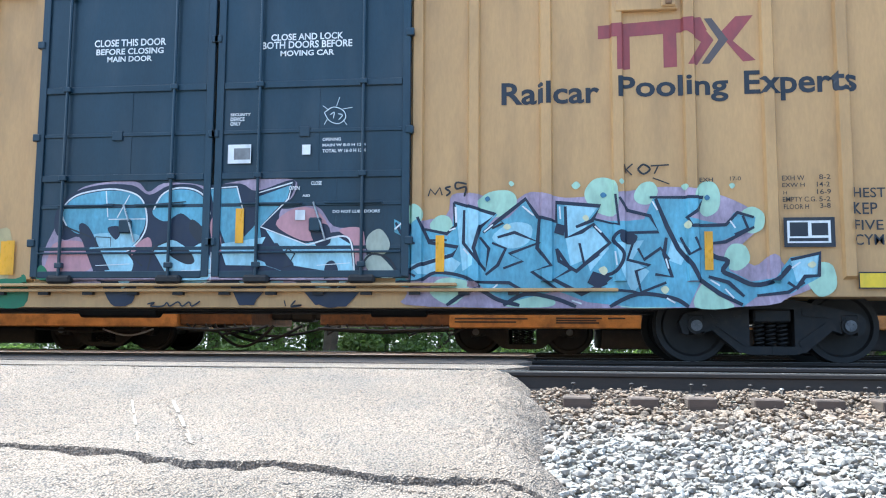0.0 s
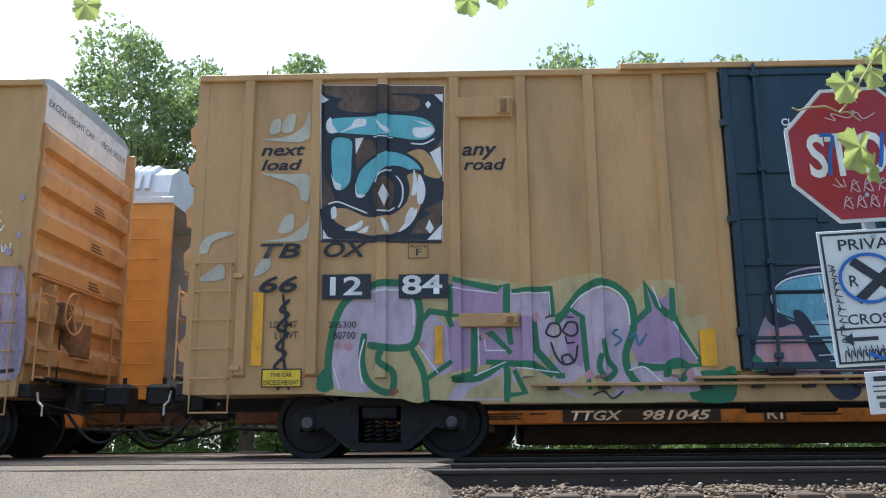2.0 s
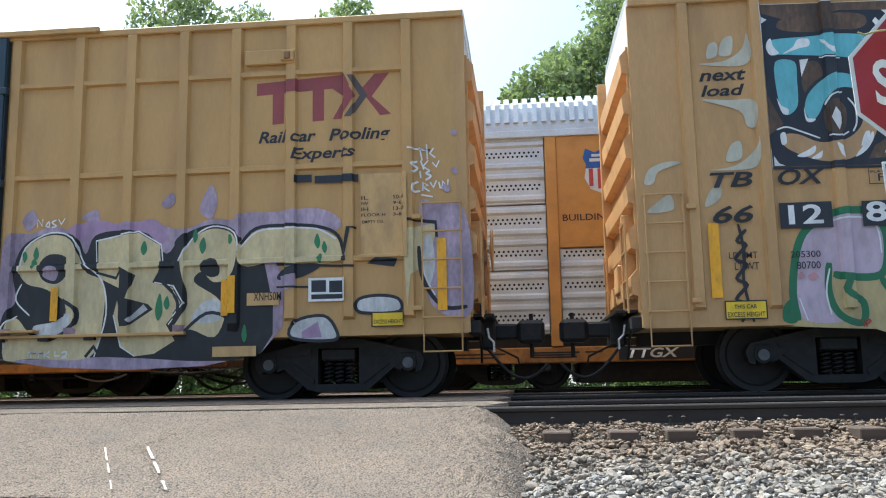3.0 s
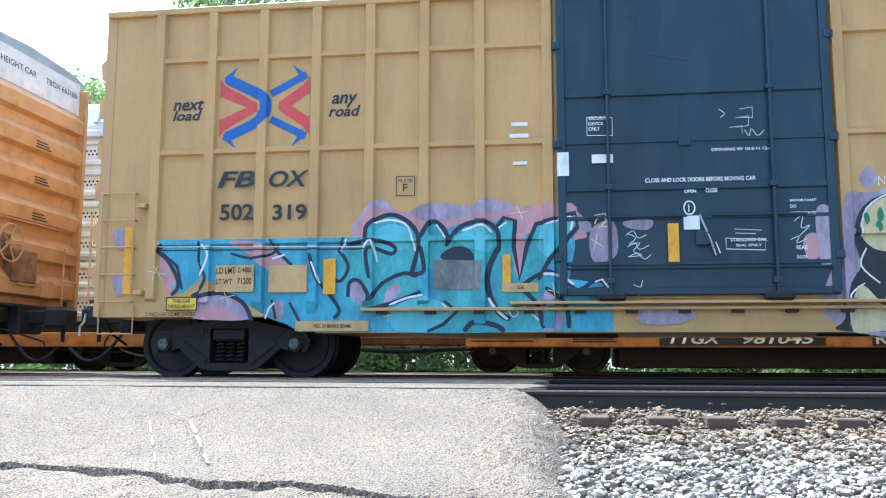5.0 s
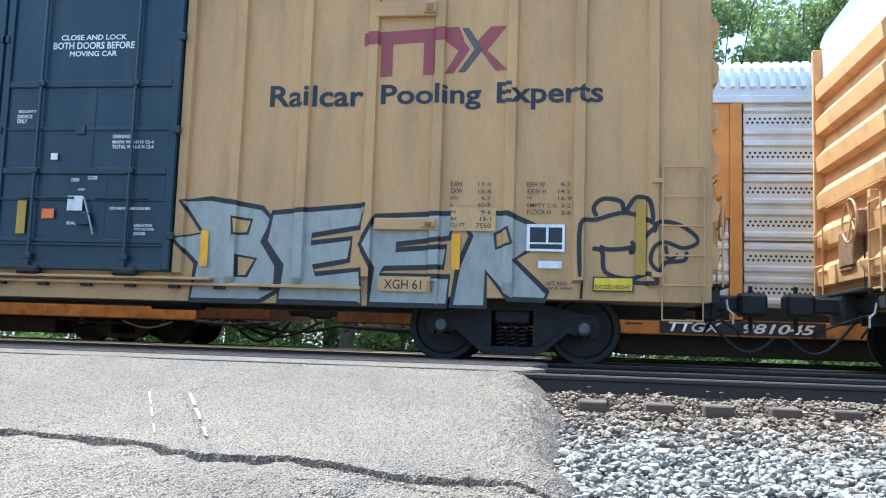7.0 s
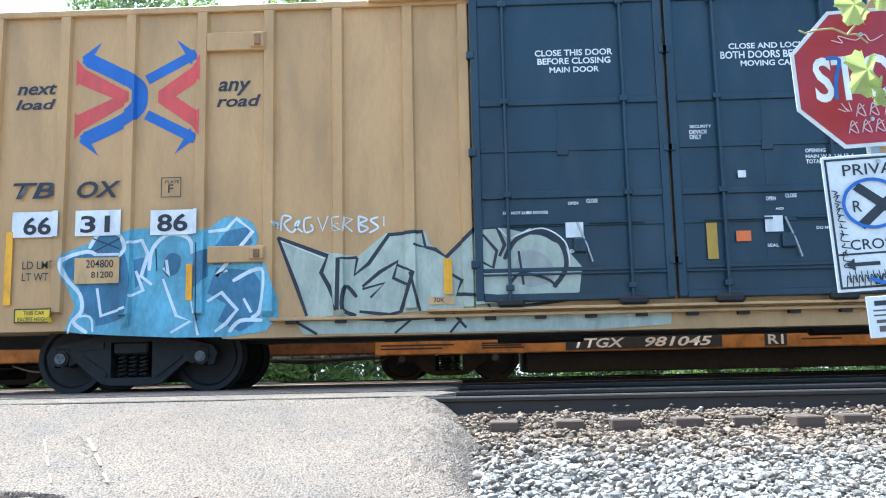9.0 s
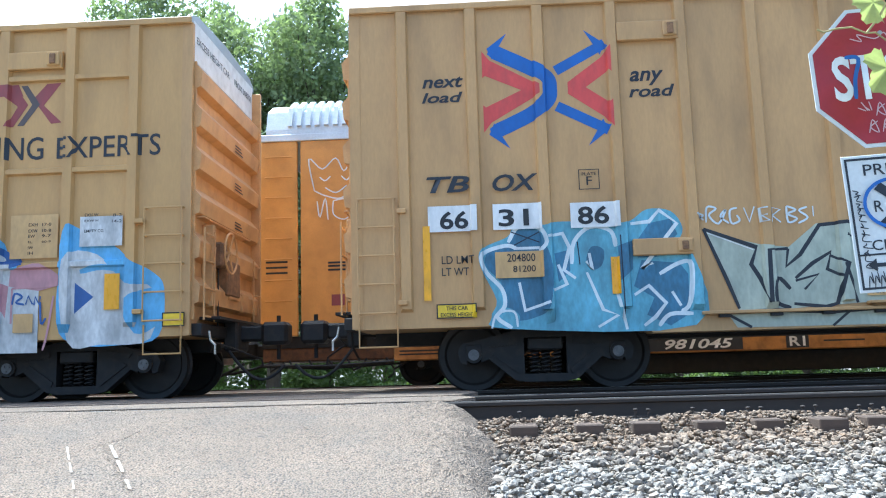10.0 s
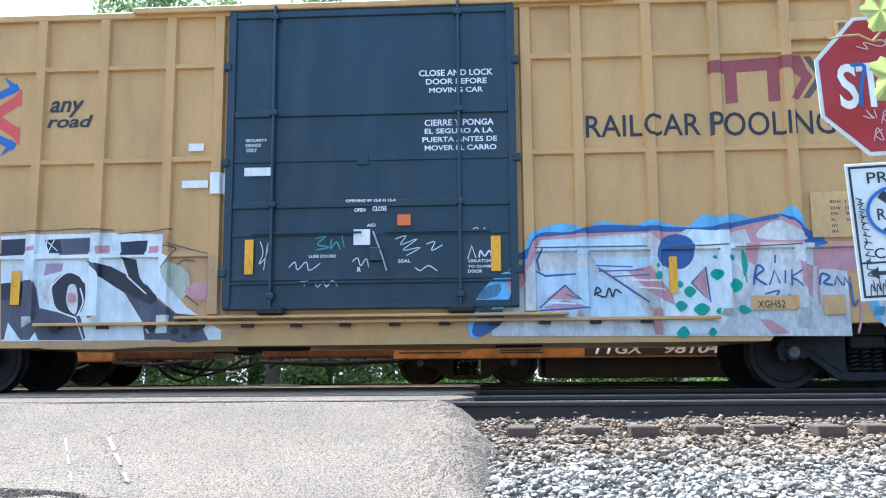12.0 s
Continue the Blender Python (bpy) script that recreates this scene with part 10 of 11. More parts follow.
# ---- the standing train of car carriers behind ----
def carrier(x0, x1, end):
    """One end of a two-level car carrier: sill, posts, perforated panels, corrugated roof, truck. end: -1 left end shown, 1 right."""
    t = thing("car_carrier", "orange and galvanised enclosed car carrier standing on the far track", "car carrier", pose(0, T3, 0), "car carriers of the standing train")
    y = -1.4
    a, b = (x0, x0 + 2.4) if end < 0 else (x1 - 1.4, x1)
    part("sill", box(B(), b if end < 0 else x0, x1 if end < 0 else a, y, -y, 0.46, 0.74, 0.02), SILL, t, "grimy orange flat car sill with shade in its colour")
    part("end_sill", box(B(), a, b, y + 0.12, -y - 0.12, 0.5, 0.74, 0.02), GRIMY_SHADED, t, "grimy rust-brown end of the sill with shade in its colour")
    rng = random.Random(int(abs(x0) * 10))
    for k in range(7):
        x = a + 0.15 + (b - a - 0.3) * k / 6
        part("rigging", pipe(B(), [(x, y + 0.1, 0.52), (x + rng.uniform(-0.1, 0.2), y + 0.05, rng.uniform(0.3, 0.42)), (x + rng.uniform(0.2, 0.5), y + 0.1, rng.uniform(0.36, 0.5))], 0.022), BLACK, t)
    part("rigging", pipe(B(), [(a, y, 0.44), ((a + b) / 2, y, 0.40), (b, y, 0.45)], 0.03), BLACK, t)
    part("floor", box(B(), x0, x1, y + 0.1, -y - 0.1, 0.74, 0.95), BLACK, t)
    # roof: ridges across
    rf = [(-1.42, 4.62), (-1.42, 4.78), (-1.3, 5.15), (-0.9, 5.38), (0, 5.45), (0.9, 5.38), (1.3, 5.15), (1.42, 4.78), (1.42, 4.62)]
    r = part("roof", prism(B(), rf, "x", x0 + 0.1, x1 - 0.1), SILVER, t, "corrugated galvanised roof")
    for i in range(int((x1 - x0 - 0.9) / 0.17)):
        x = x0 + 0.55 + 0.17 * i
        if -9 < x < 9:
            rr = [(p * 1.035, 4.8 + (q - 4.8) * 1.02 + 0.06) for p, q in rf[1:-1]]
            part("roof_ridge", prism(B(), rr + [(0, 4.7)], "x", x - 0.045, x + 0.045), SILVER, r)
    part("top_rail", box(B(), x0, x1, y - 0.06, y + 0.06, 4.55, 4.68, 0.01), SILVER, t)
    part("far_side", box(B(), x0 + 0.2, x1 - 0.2, -y - 0.05, -y, 0.95, 4.6), SILVER, t)
    return t


def side_panel(t, x0, x1, z0, z1):
    """A galvanised side panel with rolled ridges and rows of punched holes."""
    y = -1.36
    p = part("side_panel", box(B(), x0, x1, y, y + 0.02, z0, z1), SILVER, t, "perforated galvanised side panel")
    n = max(2, round((z1 - z0) / 0.2))
    for i in range(n):
        z = z0 + (z1 - z0) * (i + 0.5) / n
        if i % 3 == 1:
            bm = B()
            for row in range(2):
                for k in range(int((x1 - x0 - 0.1) / 0.085)):
                    bmesh.ops.create_circle(bm, cap_ends=True, segments=8, radius=0.022, matrix=pose(x0 + 0.07 + 0.085 * k + 0.04 * row, y - 0.004, z - 0.03 + 0.07 * row, 90, 0, 0))
            part("punched_holes", bm, BLACK, p)
        else:
            prof = [(y, z - 0.07), (y - 0.045, z - 0.03), (y - 0.045, z + 0.03), (y, z + 0.07)]
            part("panel_ridge", prism(B(), prof, "x", x0, x1), SILVER, p)
    return p


def carriers():
    R = carrier(-4.1, 24.0, -1)
    L = carrier(-33.0, -5.4, 1)
    y = -1.4
    for t, xs in ((R, [(-4.1, -3.42), (-3.36, -2.06)]), (L, [(-6.4, -5.4), (-7.7, -6.46)])):
        for a, b in xs:
            part("end_panel", box(B(), a, b, y - 0.03, y + 0.05, 0.95, 4.55, 0.015), RACK_ORANGE, t, "orange steel end panel")
    for t, a, b in ((R, -4.0, -3.5), (L, -6.2, -5.6)):
        for k in range(9):
            part("rung", rod(B(), (a, y - 0.1, 1.2 + 0.38 * k), (b, y - 0.1, 1.2 + 0.38 * k), 0.013, 6), RACK_ORANGE, t)
    for a, b in ((-2.0, 0.5), (3.1, 5.6), (5.7, 8.2), (8.3, 10.8)):
        for z0, z1 in ((0.98, 2.1), (2.13, 3.3), (3.33, 4.55)):
            side_panel(R, a, b, z0, z1)
    for a in (0.52, 2.86):
        part("post", box(B(), a, a + 0.2, y - 0.05, y + 0.1, 0.75, 4.55, 0.01), RACK_ORANGE, R)
    part("sign_panel", box(B(), 0.72, 2.86, y - 0.02, y + 0.03, 2.5, 4.55, 0.01), RACK_ORANGE, R, "orange panel with a shield emblem")
    side_panel(R, 0.74, 2.84, 0.98, 2.48)
    for a, b in ((-10.4, -7.8), (-13, -10.5)):
        for z0, z1 in ((0.98, 2.1), (2.13, 3.3), (3.33, 4.55)):
            side_panel(L, a, b, z0, z1)
    for t, x in ((R, -0.4), (L, -8.4)):
        tk = copy_truck(t, x)
    CARRIERS.extend((R, L))
    bm = box(B(), -5.4, -4.1, -0.12, 0.12, 0.62, 0.86, 0.03)
    box(bm, -5.0, -4.5, -0.2, 0.2, 0.58, 0.92, 0.05)
    part("coupler", bm, BLACK, L)


def copy_truck(t, x):
    keep = list(WHEELSETS)
    tk = truck(t, x)
    tk.scale = (0.92, 1, 0.86)
    WHEELSETS[:] = keep
    return tk


CARRIERS = []
carriers()


# ---- trees and bushes behind ----
def tree(x, y, h, spread, n, seed):
    rng = np.random.default_rng(seed)
    t = thing("tree", "broad leafy green tree behind the tracks", "tree", pose(x, y, ground_z(y)), "trees behind the tracks")
    bm = rod(B(), (0, 0, -0.2), (0.2, 0, h * 0.5), 0.22, 10, 0.13)
    centres = []
    for k in range(38):
        a = rng.uniform(0, 6.28)
        r = spread * rng.uniform(0.25, 0.95)
        z = h * rng.uniform(0.22, 0.93)
        r *= math.sqrt(max(0.1, 1 - (z / h - 0.5) ** 2 * 2.6))
        q = (r * math.cos(a), r * math.sin(a), z)
        rod(bm, (0.1, 0, h * rng.uniform(0.2, 0.48)), q, 0.05, 5, 0.012)
        centres.append((q, spread * rng.uniform(0.24, 0.44)))
    part("trunk", bm, BARK, t)
    vs, fs = [], []
    for (cx, cy, cz), cr in centres:
        m = n // len(centres)
        d = rng.normal(size=(m, 3))
        d /= np.linalg.norm(d, axis=1)[:, None]
        p = d * (cr * rng.uniform(0.45, 1.08, (m, 1))) * (1, 1, 0.8) + (cx, cy, cz)
        for q in p:
            s = rng.uniform(0.06, 0.14)
            u = rng.normal(size=3)
            u /= np.linalg.norm(u)
            w = np.cross(u, rng.normal(size=3))
            w /= np.linalg.norm(w)
            k = len(vs)
            vs += [q - u * s, q + w * s * 0.5, q + u * s, q - w * s * 0.5]
            fs.append((k, k + 1, k + 2, k + 3))
    me = bpy.data.meshes.new("crown")
    me.from_pydata([tuple(v) for v in vs], [], fs)
    me.materials.append(LEAF)
    ob = new("crown", me)
    ob.parent = t


for i, (x, y, h, s) in enumerate([(-10.4, 26, 14.4, 2.8), (-8.6, 27, 13.2, 2.2), (-7.2, 26, 12.2, 2.8), (-5.0, 26, 13.0, 2.8), (-3.2, 27, 11.2, 1.9), (2.2, 27, 11.6, 2.7), (4.4, 27.5, 13.6, 2.8),
                                  (7.1, 27.5, 13.3, 2.9), (13.5, 27, 13.6, 3.0), (-15.9, 27, 9.6, 2.8), (-19, 28, 10.5, 4), (0.7, 27.5, 10.4, 1.5), (10.2, 28, 12.8, 3.0), (17, 29, 13, 3), (-11, 24, 8.5, 3), (-6, 23.5, 7.5, 2.6), (5.5, 24.5, 8.5, 2.4), (9, 25, 8, 2.6), (3.2, 30, 12.6, 3.2), (8.6, 31, 13.6, 3.4), (12.2, 25.5, 9, 2.8)]):
    tree(x, y, h, s, 8000 + int(4200 * s), 30 + i)


def bush(x, y, h, w, seed):
    rng = np.random.default_rng(seed)
    vs, fs = [], []
    for k in range(int(700 + 900 * h)):
        a, r, z = rng.uniform(0, 6.28), w * math.sqrt(rng.uniform(0, 1)), rng.uniform(0, 1)
        q = np.array([r * math.cos(a), r * 0.7 * math.sin(a), h * z * (1 - 0.6 * (r / w) ** 2)])
        s = rng.uniform(0.04, 0.10)
        u = rng.normal(size=3)
        u /= np.linalg.norm(u)
        v = np.cross(u, rng.normal(size=3))
        v /= np.linalg.norm(v)
        n = len(vs)
        vs += [q - u * s, q + v * s * 0.55, q + u * s, q - v * s * 0.55]
        fs.append((n, n + 1, n + 2, n + 3))
    me = bpy.data.meshes.new("bush")
    me.from_pydata([tuple(v) for v in vs], [], fs)
    me.materials.append(BUSH)
    ob = tagged(new("bush", me), "low sunlit green weeds beyond the far track", "bush", "weeds beyond the far track")
    ob.location = (x, y, ground_z(y) - 0.02)


BUSH = mat("weed_leaves", (0.10, 0.15, 0.045), 0.6, var=0.3, scale=1.5, fine=8, bump=0, island=0.45)
random.seed(12)
for i in range(30):
    x = -15 + 1.05 * i + random.uniform(-0.3, 0.3)
    bush(x, random.uniform(20.4, 23.8), random.choice((0.18, 0.25, 0.3, 0.45, 0.85)), random.uniform(0.35, 0.9), 300 + i)
for i in range(16):
    bush(-17 + 2.3 * i + random.uniform(-0.5, 0.5), random.uniform(24.5, 26), random.uniform(1.5, 2.3), random.uniform(1.5, 2.0), 400 + i)
PALE = mat("pale_concrete", (0.55, 0.53, 0.50), 0.9, var=0.1, scale=2, bump=0.2)
bm = prism(B(), [(-12.5, 19.2), (-8.6, 19.2), (-11.5, 45), (-19, 45)], "z", -0.25, -0.185)
tagged(part("far_road", bm, PALE, None), "pale road leading away behind the far track", "road", kind="structure")
bm = box(B(), -6.1, -4.9, 20.0, 20.12, -0.2, -0.1, 0.01)
tagged(part("plank", bm, WHITE, None), "white painted board lying beside the far track", "board").rotation_euler = (0, 0, 0)


# ---- writing and emblems on the car carriers ----
def on_carrier(bm, key, t, name, y=-1.404, label=""):
    for v in bm.verts:
        v.co.y += y
    return part(name, bm, PAINTS[key], t, label)


def plate(x0, z0, x1, z1):
    bm = B()
    bm.faces.new([bm.verts.new(p) for p in ((x0, 0, z0), (x1, 0, z0), (x1, 0, z1), (x0, 0, z1))])
    return bm


def carrier_marks(R, L):
    on_carrier(plate(1.68, 0.49, 4.42, 0.73), "ink", R, "marking_panel")
    for words, a, b in (("TTGX", 1.83, 2.72), ("981045", 3.07, 4.25)):
        on_carrier(fitted(words, "i", a, 0.52, b, 0.69), "wht", R, "lettering", -1.408)
    on_carrier(plate(5.16, 0.49, 5.55, 0.73), "ink", R, "marking_panel")
    on_carrier(fitted("R1", "b", 5.22, 0.52, 5.49, 0.69), "wht", R, "lettering", -1.408)
    for a, b, z in ((-1.6, -0.3, 0.63), (-1.6, -0.5, 0.57), (0.2, 1.0, 0.64), (0.2, 0.9, 0.60), (0.2, 0.95, 0.56), (1.1, 1.4, 0.64), (5.8, 6.5, 0.6)):
        on_carrier(plate(a, z - 0.014, b, z + 0.014), "blk", R, "small_writing")
    part("side_sill", box(B(), 1.0, 22.0, -1.1, 1.1, 0.10, 0.46, 0.02), BLACK, R, "deep black centre frame")
    part("side_sill", box(B(), -31, -9.8, -1.1, 1.1, 0.14, 0.46, 0.02), BLACK, L, "deep black centre frame")
    # shield
    bm = B()
    out = [(1.25, 4.3), (1.42, 4.22), (1.62, 4.32), (1.82, 4.22), (1.99, 4.3), (2.04, 4.12), (1.98, 4.0), (2.02, 3.75), (1.92, 3.55), (1.62, 3.42), (1.32, 3.55), (1.22, 3.75), (1.26, 4.0), (1.2, 4.12)]
    bm.faces.new([bm.verts.new((x, 0, z)) for x, z in out])
    e = on_carrier(bm, "wht", R, "shield_emblem", -1.424, "red, white and blue shield emblem")
    bm = B()
    bm.faces.new([bm.verts.new((x, 0, z)) for x, z in out[:7] + [(2.0, 3.93), (1.24, 3.93)] + out[12:]])
    on_carrier(bm, "lblu", e, "shield_top", -1.428)
    for k in range(5):
        x = 1.30 + 0.155 * k
        on_carrier(plate(x, 3.5 + 0.05 * abs(k - 2), x + 0.075, 3.92), "lred", e, "shield_stripe", -1.428)
    on_carrier(plate(1.32, 4.05, 1.92, 4.11), "wht", e, "shield_writing", -1.431)
    on_carrier(plate(1.36, 4.14, 1.88, 4.19), "wht", e, "shield_writing", -1.431)
    on_carrier(fitted("BUILDING AMERICA", "n", 0.80, 2.98, 2.62, 3.10), "ink", R, "lettering", -1.424)
    # scribbled face on the end panel
    for k, pts in enumerate(([(-3.1, 3.6), (-3.2, 4.2), (-2.95, 4.0), (-2.7, 4.2), (-2.55, 3.95), (-2.4, 4.15), (-2.35, 3.7), (-2.6, 3.45), (-2.9, 3.5), (-3.1, 3.6)],
                             [(-3.0, 3.85), (-2.9, 3.78), (-2.8, 3.86)], [(-2.6, 3.86), (-2.5, 3.78), (-2.42, 3.88)], [(-3.05, 3.4), (-3.0, 3.1), (-2.9, 3.45), (-2.85, 3.05)],
                             [(-2.75, 3.4), (-2.5, 3.42), (-2.4, 3.2), (-2.55, 3.05), (-2.75, 3.15), (-2.75, 3.4)], [(-2.9, 3.65), (-2.7, 3.55), (-2.5, 3.68)])):
        bm = B()
        ribbon(bm, smooth_loop(pts, False), 0.025, False)
        on_carrier(bm, "wht", R, "scribble", -1.436 - 0.001 * k)
    for z in (2.26, 2.2, 2.13):
        on_carrier(plate(-2.86, z - 0.018, -2.5, z + 0.018), "blk", R, "small_writing", -1.436)
    on_carrier(plate(-2.8, 1.48, -2.56, 1.68), "maroon", R, "decal", -1.436)
    for z in (2.3, 2.2, 2.1):
        on_carrier(plate(-4.0, z - 0.018, -3.6, z + 0.018), "blk", R, "small_writing", -1.436)
    on_carrier(plate(-7.4, 1.9, -6.7, 2.25), "umber2", L, "decal", -1.436)
    for t, x in ((R, -4.0), (L, -9.7)):
        part("air_line", pipe(B(), [(x, -1.2, 0.42), (x + 1.0, -1.25, 0.36), (x + 2.4, -1.2, 0.42)], 0.02), BLACK, t)
    # chain and hoses between the two carriers
    pts = [Vector((-8.3 + 1.0 * u, -1.3, 0.42 - 0.12 * math.sin(u * 3.1416))) for u in [i / 12 for i in range(13)]]
    part("chain", pipe(B(), pts, 0.018), BRIGHT, L, "sagging safety chain")
    for k in range(3):
        pts = [Vector((-6.3 + (1.2 + 0.5 * k) * u, -0.9 + 0.2 * k, 0.5 - (0.4 - 0.1 * k) * math.sin(u * 3.1416))) for u in [i / 12 for i in range(13)]]
        part("brake_hose", pipe(B(), pts, 0.028, 8), BLACK, L, "sagging black rubber air hose")


carrier_marks(CARRIERS[0], CARRIERS[1])


# ---- the sign post beside the crossing ----
def sign_material(name, col, rough=0.4):
    return mat(name, col, rough, var=0.08, scale=5, fine=50, bump=0.03)


def vine_leaf(owner, x, y, z, size, rx, ry, rz, seed):
    """A lobed, toothed, slightly folded vine leaf on a short stalk."""
    rng = random.Random(seed)
    bm = B()
    n = 40
    mid = bm.verts.new((0, 0, 0))
    ring = []
    for i in range(n):
        a = 6.28319 * i / n
        r = size * (0.80 + 0.07 * math.cos(3 * a) + 0.14 * math.cos(a) + (0.05 if i % 2 else -0.04) + rng.uniform(-0.03, 0.03))
        if abs(a - 3.1416) < 0.25:
            r *= 0.35
        ring.append(bm.verts.new((r * math.cos(a), r * math.sin(a), 0.18 * size * math.cos(5 * a) * (r / size) - 0.25 * abs(r * math.sin(a)))))
    for i in range(n):
        bm.faces.new((mid, ring[i], ring[(i + 1) % n]))
    ob = part("leaf", bm, VINE, owner)
    ob.matrix_local = pose(x, y, z, rx, ry, rz)
    return ob


def sign_post():
    p = thing("sign_post", "leaning galvanised post with a scrawled stop sign and crossing plates", "road sign", pose(2.265, 4.47, -0.62, 0, -2.8, 0))
    # local z: metres over the post's foot
    part("post", box(B(), -0.03, 0.03, 0.0, 0.04, -0.2, 2.75, 0.006), mat("galvanised_post", (0.3, 0.31, 0.32), 0.5, 0.6), p)
    cz, r = 2.385, 0.3815 / math.cos(radians(22.5))
    for rr, y0, m, nm, lb in ((r, -0.006, SIGN_WHITE, "stop_sign", "octagonal sign with a white border"), (r - 0.022, -0.009, SIGN_RED, "sign_face", "scrawled red face")):
        out = [(rr * math.cos(radians(22.5 + 45 * i)), cz + rr * math.sin(radians(22.5 + 45 * i))) for i in range(8)]
        part(nm, prism(B(), out, "y", y0, 0.0 if y0 > -0.008 else y0 + 0.002), m, p, lb)
    def put(bm, key, name, y):
        for v in bm.verts:
            v.co.y += y
        return part(name, bm, PAINTS[key], p)
    put(fitted("STOP", "b", -0.275, cz - 0.125, 0.275, cz + 0.125), "wht", "lettering", -0.0115)
    k = 0
    def scrawl(key, w, *pts):
        nonlocal k
        bm = B()
        ribbon(bm, smooth_loop(list(pts), False), w, False)
        put(bm, key, "scribble", -0.0125 - 0.0003 * k)
        k += 1
    scrawl("lblu", 0.022, (-0.20, 2.50), (-0.13, 2.49), (-0.16, 2.38), (-0.17, 2.27))
    scrawl("lblu", 0.022, (-0.06, 2.50), (-0.05, 2.40), (-0.01, 2.32), (0.03, 2.40), (0.06, 2.50))
    scrawl("lblu", 0.022, (0.14, 2.50), (0.12, 2.38), (0.10, 2.30))
    for a in range(4):
        scrawl("pnk2", 0.006, (-0.17 + 0.02 * a, 2.22 + 0.03 * (a % 2)), (-0.13 + 0.01 * a, 2.20))
    for x0, z0, ww in ((-0.08, 2.17, 0.05), (-0.01, 2.17, 0.05), (0.07, 2.17, 0.06), (-0.13, 2.08, 0.05), (-0.06, 2.08, 0.05), (0.01, 2.08, 0.05), (0.08, 2.08, 0.06)):
        scrawl("pnk2", 0.006, (x0, z0), (x0 + ww * 0.5, z0 + 0.07), (x0 + ww, z0), (x0 + ww * 0.2, z0 + 0.03), (x0 + ww, z0 + 0.06))
    scrawl("pnk2", 0.006, (-0.16, 2.60), (-0.10, 2.58), (-0.12, 2.62), (-0.03, 2.59), (0.02, 2.62), (0.05, 2.58), (0.12, 2.61))
    # crossing plate
    x0, x1, z0, z1 = -0.295, 0.305, 1.245, 1.965
    pl = part("crossing_plate", box(B(), x0, x1, -0.006, 0.0, z0, z1, 0.003), SIGN_WHITE, p, "scrawled white private crossing plate")
    def rect(a, b, c, d, key="ink", y=-0.008):
        return put(plate(a, b, c, d), key, "plate_marking", y)
    w = 0.012
    rect(x0 + 0.015, z0 + 0.015, x1 - 0.015, z0 + 0.015 + w), rect(x0 + 0.015, z1 - 0.015 - w, x1 - 0.015, z1 - 0.015)
    rect(x0 + 0.015, z0 + 0.027, x0 + 0.027, z1 - 0.027), rect(x1 - 0.027, z0 + 0.027, x1 - 0.015, z1 - 0.027)
    rect(x0 + 0.027, z0 + 0.19, x1 - 0.027, z0 + 0.20)
    for words, a, b, c, d in (("PRIVATE", -0.19, 1.855, 0.19, 1.915), ("CROSSING", -0.2, 1.46, 0.2, 1.515), ("LOOK", -0.10, 1.275, 0.10, 1.33), ("R", -0.16, 1.66, -0.115, 1.72), ("R", 0.115, 1.66, 0.16, 1.72)):
        put(fitted(words, "n", a, b, c, d), "ink", "lettering", -0.009)
    for s in (-1, 1):
        bm = B()
        bm.faces.new([bm.verts.new((a * s, 0, b)) for a, b in ((-0.15, 1.78), (-0.115, 1.815), (0.15, 1.60), (0.115, 1.565))])
        put(bm, "ink", "plate_marking", -0.0085 - 0.0006 * (s + 1))
    bm = B()
    bm.faces.new([bm.verts.new((a, 0, b)) for a, b in ((-0.235, 1.385), (-0.19, 1.42), (-0.19, 1.395), (-0.06, 1.395), (-0.06, 1.375), (-0.19, 1.375), (-0.19, 1.35))])
    put(bm, "ink", "plate_marking", -0.009)
    for i in range(2):
        cx, cz2, rr = ((-0.06, 1.70, 0.15), (0.13, 1.47, 0.12))[i]
        scrawl("lblu", 0.018, *[(cx + rr * math.cos(a * 0.55 + 0.4), cz2 + rr * 0.85 * math.sin(a * 0.55 + 0.4)) for a in range(12)])
    random.seed(3)
    for i in range(12):
        z = 1.78 - 0.035 * i
        scrawl("ink", 0.006, (-0.265 + 0.004 * i, z), (-0.235, z + random.uniform(-0.02, 0.02)), (-0.25, z - 0.02), (-0.225 + 0.003 * i, z - 0.03))
    for i in range(7):
        scrawl("ink", 0.006, (-0.25 + 0.03 * i, 1.27), (-0.24 + 0.03 * i, 1.33), (-0.225 + 0.03 * i, 1.29), (-0.23 + 0.03 * i, 1.35))
    scrawl("lblu", 0.02, (-0.13, 1.31), (-0.05, 1.28), (0.05, 1.29), (0.16, 1.27))
    # notice plate with unread writing
    part("notice_plate", box(B(), -0.16, 0.17, -0.006, 0.0, 1.0, 1.215, 0.003), SIGN_WHITE, p, "small white notice plate")
    rect(-0.12, 1.165, -0.03, 1.19), rect(0.01, 1.168, 0.03, 1.188)
    for i, z in enumerate((1.14, 1.115)):
        rect(-0.13, z - 0.004, 0.13, z + 0.004, "lgrey")
    rect(-0.12, 1.075, 0.13, 1.092, "lgrey")
    rect(-0.11, 1.03, 0.02, 1.06, "lgrey")
    for z in (2.62, 2.15, 1.92, 1.28, 1.1):
        bm = rod(B(), (0, -0.012, z), (0, -0.02, z), 0.012, 8)
        part("bolt", bm, BRIGHT, p)


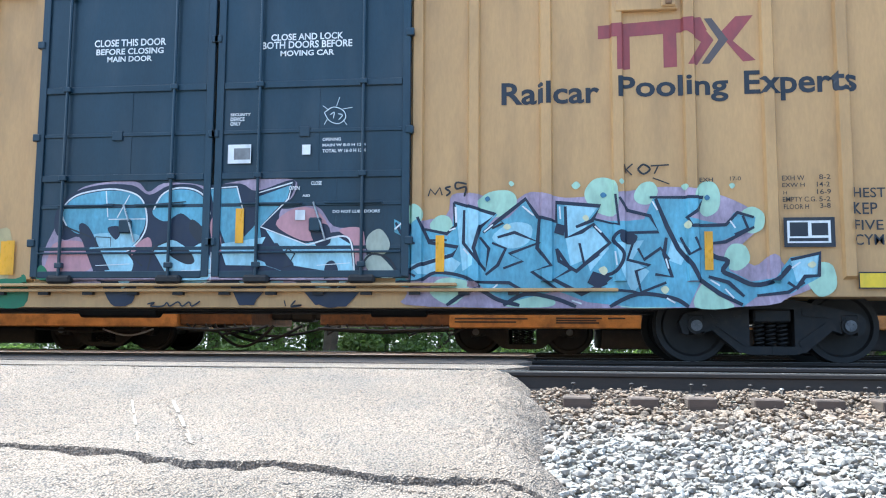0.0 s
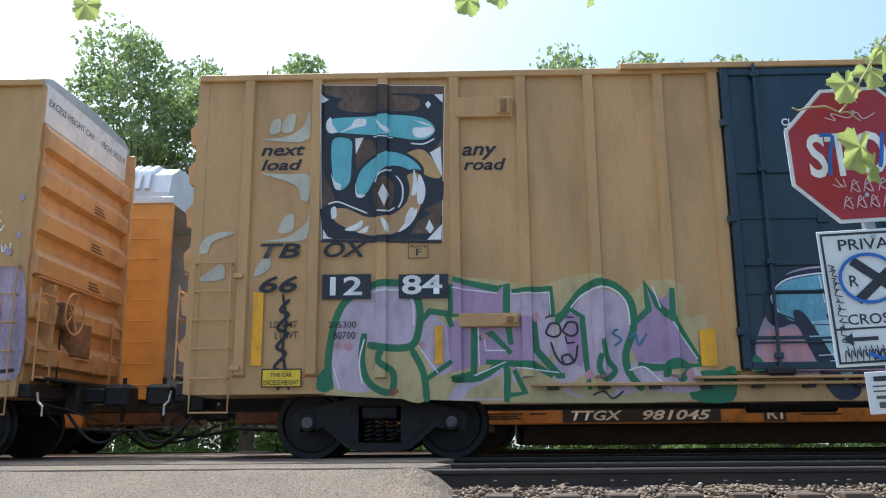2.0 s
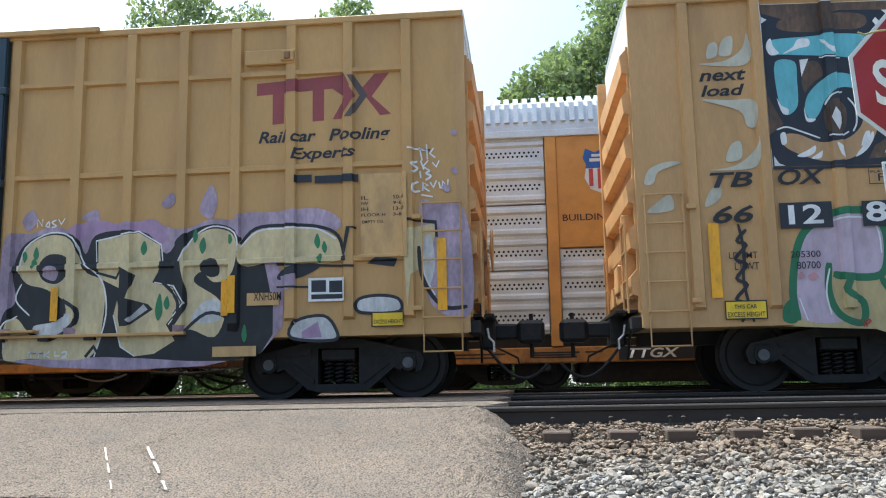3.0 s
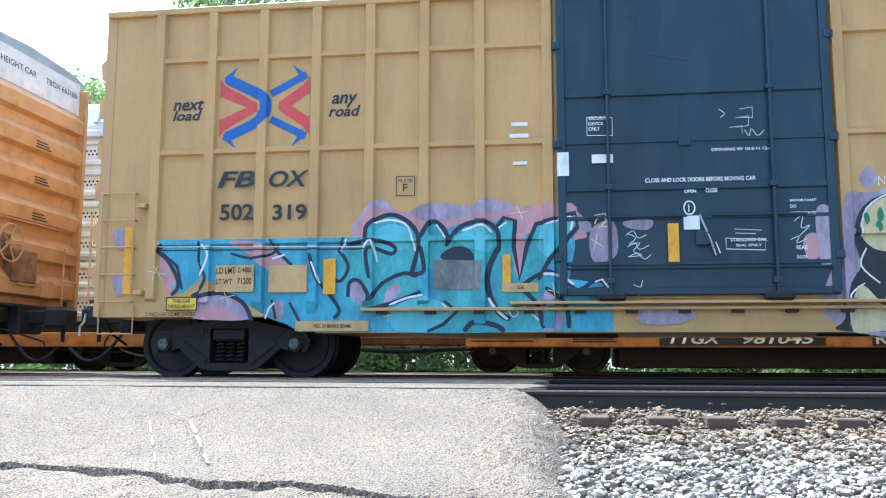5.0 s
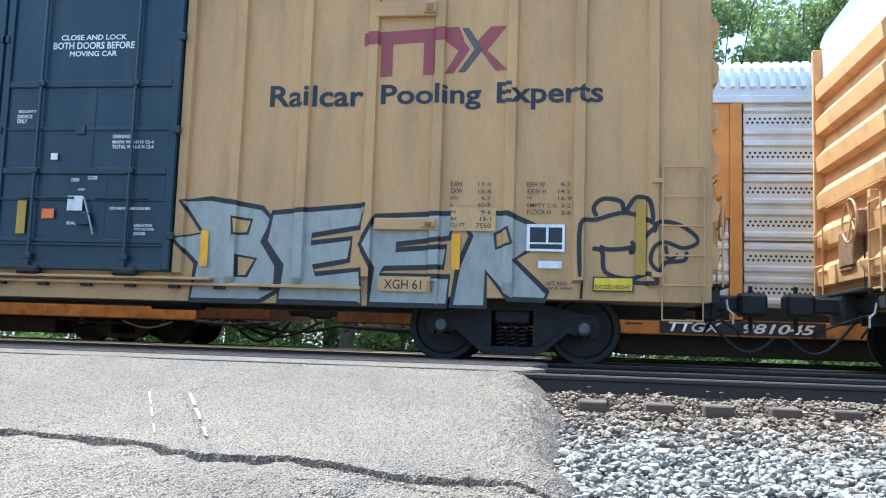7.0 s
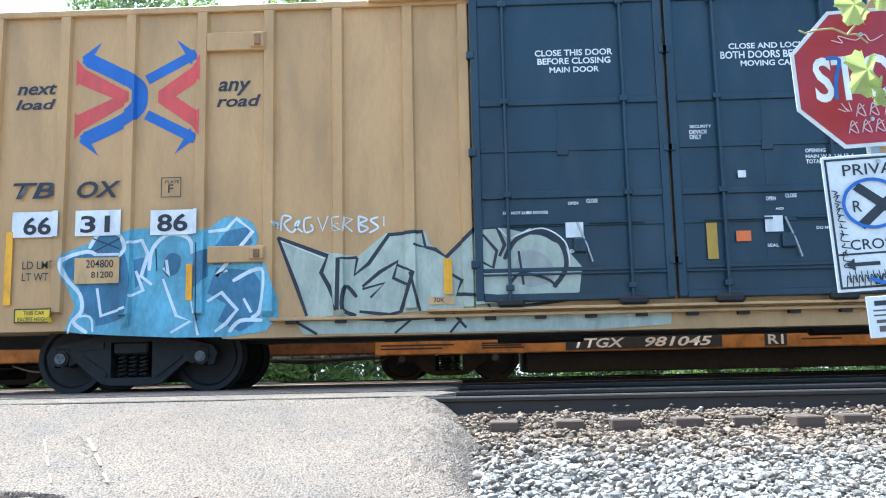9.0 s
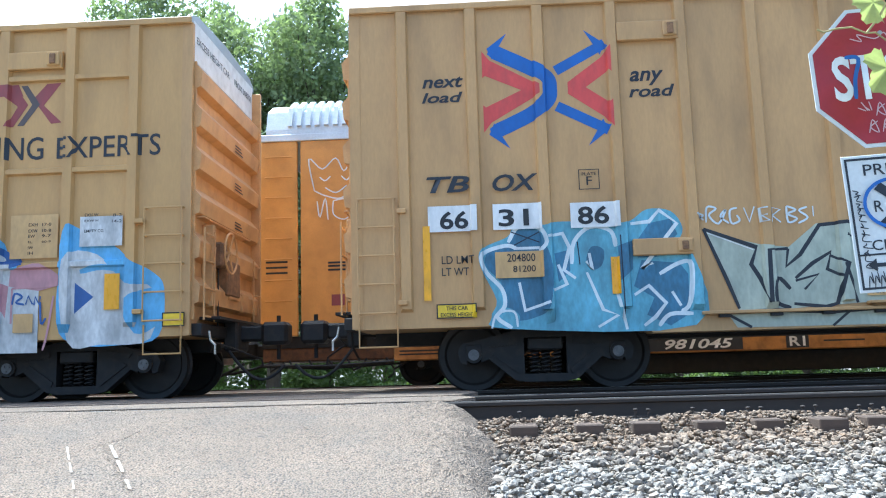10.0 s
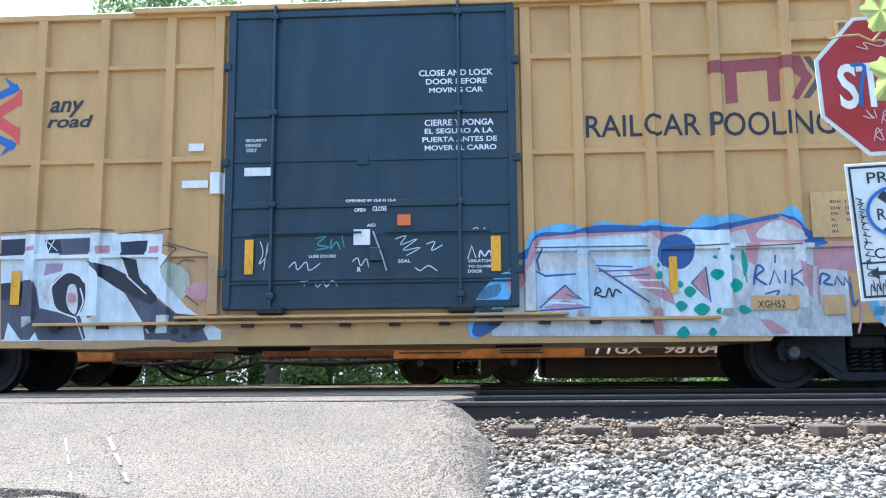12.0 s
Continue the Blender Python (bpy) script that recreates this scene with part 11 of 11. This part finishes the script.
SIGN_WHITE, SIGN_RED = sign_material("sign_white", (0.62, 0.64, 0.64)), sign_material("sign_red", (0.30, 0.02, 0.03))
PAINTS["pnk2"] = colour("pale_pink_marker", (0.6, 0.42, 0.45))
VINE = mat("vine_leaf", (0.34, 0.38, 0.12), 0.5, var=0.25, scale=12, fine=60, bump=0.3)
for leafy, col in ((VINE, (0.40, 0.47, 0.14)), (LEAF, (0.24, 0.31, 0.10)), (BUSH, (0.16, 0.24, 0.05))):
    nt = leafy.node_tree
    tr, mx = nt.nodes.new("ShaderNodeBsdfTranslucent"), nt.nodes.new("ShaderNodeMixShader")
    tr.inputs[0].default_value, mx.inputs[0].default_value = (*col, 1), 0.5
    nt.links.new(nt.nodes["Principled BSDF"].outputs[0], mx.inputs[1]), nt.links.new(tr.outputs[0], mx.inputs[2])
    nt.links.new(mx.outputs[0], nt.nodes["Material Output"].inputs[0])
sign_post()
vine = thing("vine", "backlit yellow-green vine with lobed leaves hanging by the sign", "vine", pose(0, 0, 0))
twig = thing("branch", "leaf tips hanging from a branch overhead", "branch", pose(0, 0, 0))
vine_leaf(vine, 2.0, 4.2, 2.06, 0.115, 75, 80, 0, 1)
vine_leaf(vine, 2.045, 4.22, 1.72, 0.15, 80, 95, 20, 2)
vine_leaf(vine, 2.10, 4.21, 1.62, 0.10, 85, 80, 40, 7)
vine_leaf(vine, 2.16, 4.25, 2.15, 0.11, 60, 60, -10, 3)
vine_leaf(vine, 2.26, 4.3, 2.28, 0.12, 80, 40, 30, 4)
for i, (x, z) in enumerate(((-2.05, 2.60), (0.04, 2.58), (0.21, 2.62), (0.70, 2.62))):
    vine_leaf(twig, x, 4.2, z, 0.10, 82, 85 + 12 * i, 15 * i, 20 + i)
VSTEM = mat("vine_stem", (0.35, 0.30, 0.12), 0.7, var=0.2)
bm = pipe(B(), [(1.71, 4.2, 1.93), (1.74, 4.2, 1.915), (1.80, 4.2, 1.93), (1.88, 4.2, 1.935), (1.95, 4.2, 1.90), (2.0, 4.21, 1.905), (2.06, 4.22, 1.86)], 0.005)
pipe(bm, [(1.95, 4.2, 1.90), (2.02, 4.2, 1.98), (2.08, 4.2, 2.08), (2.17, 4.25, 2.2), (2.45, 4.4, 2.6)], 0.006)
part("stem", bm, VSTEM, vine, "thin pale curling stem")


def motions():
    for car, c in CARS:
        walk(car, [(t, pose(c.start + run, T2, 0)) for t, run in RUN])
    for ws in WHEELSETS:
        x, y, z = ws.location
        rows = []
        for i in range(121):
            t = i / 10
            run = np.interp(t, [r[0] for r in RUN], [r[1] for r in RUN])
            rows.append((t, pose(x, y, z, 0, math.degrees(run / 0.457) % 360, 0)))
        walk(ws, rows)


motions()
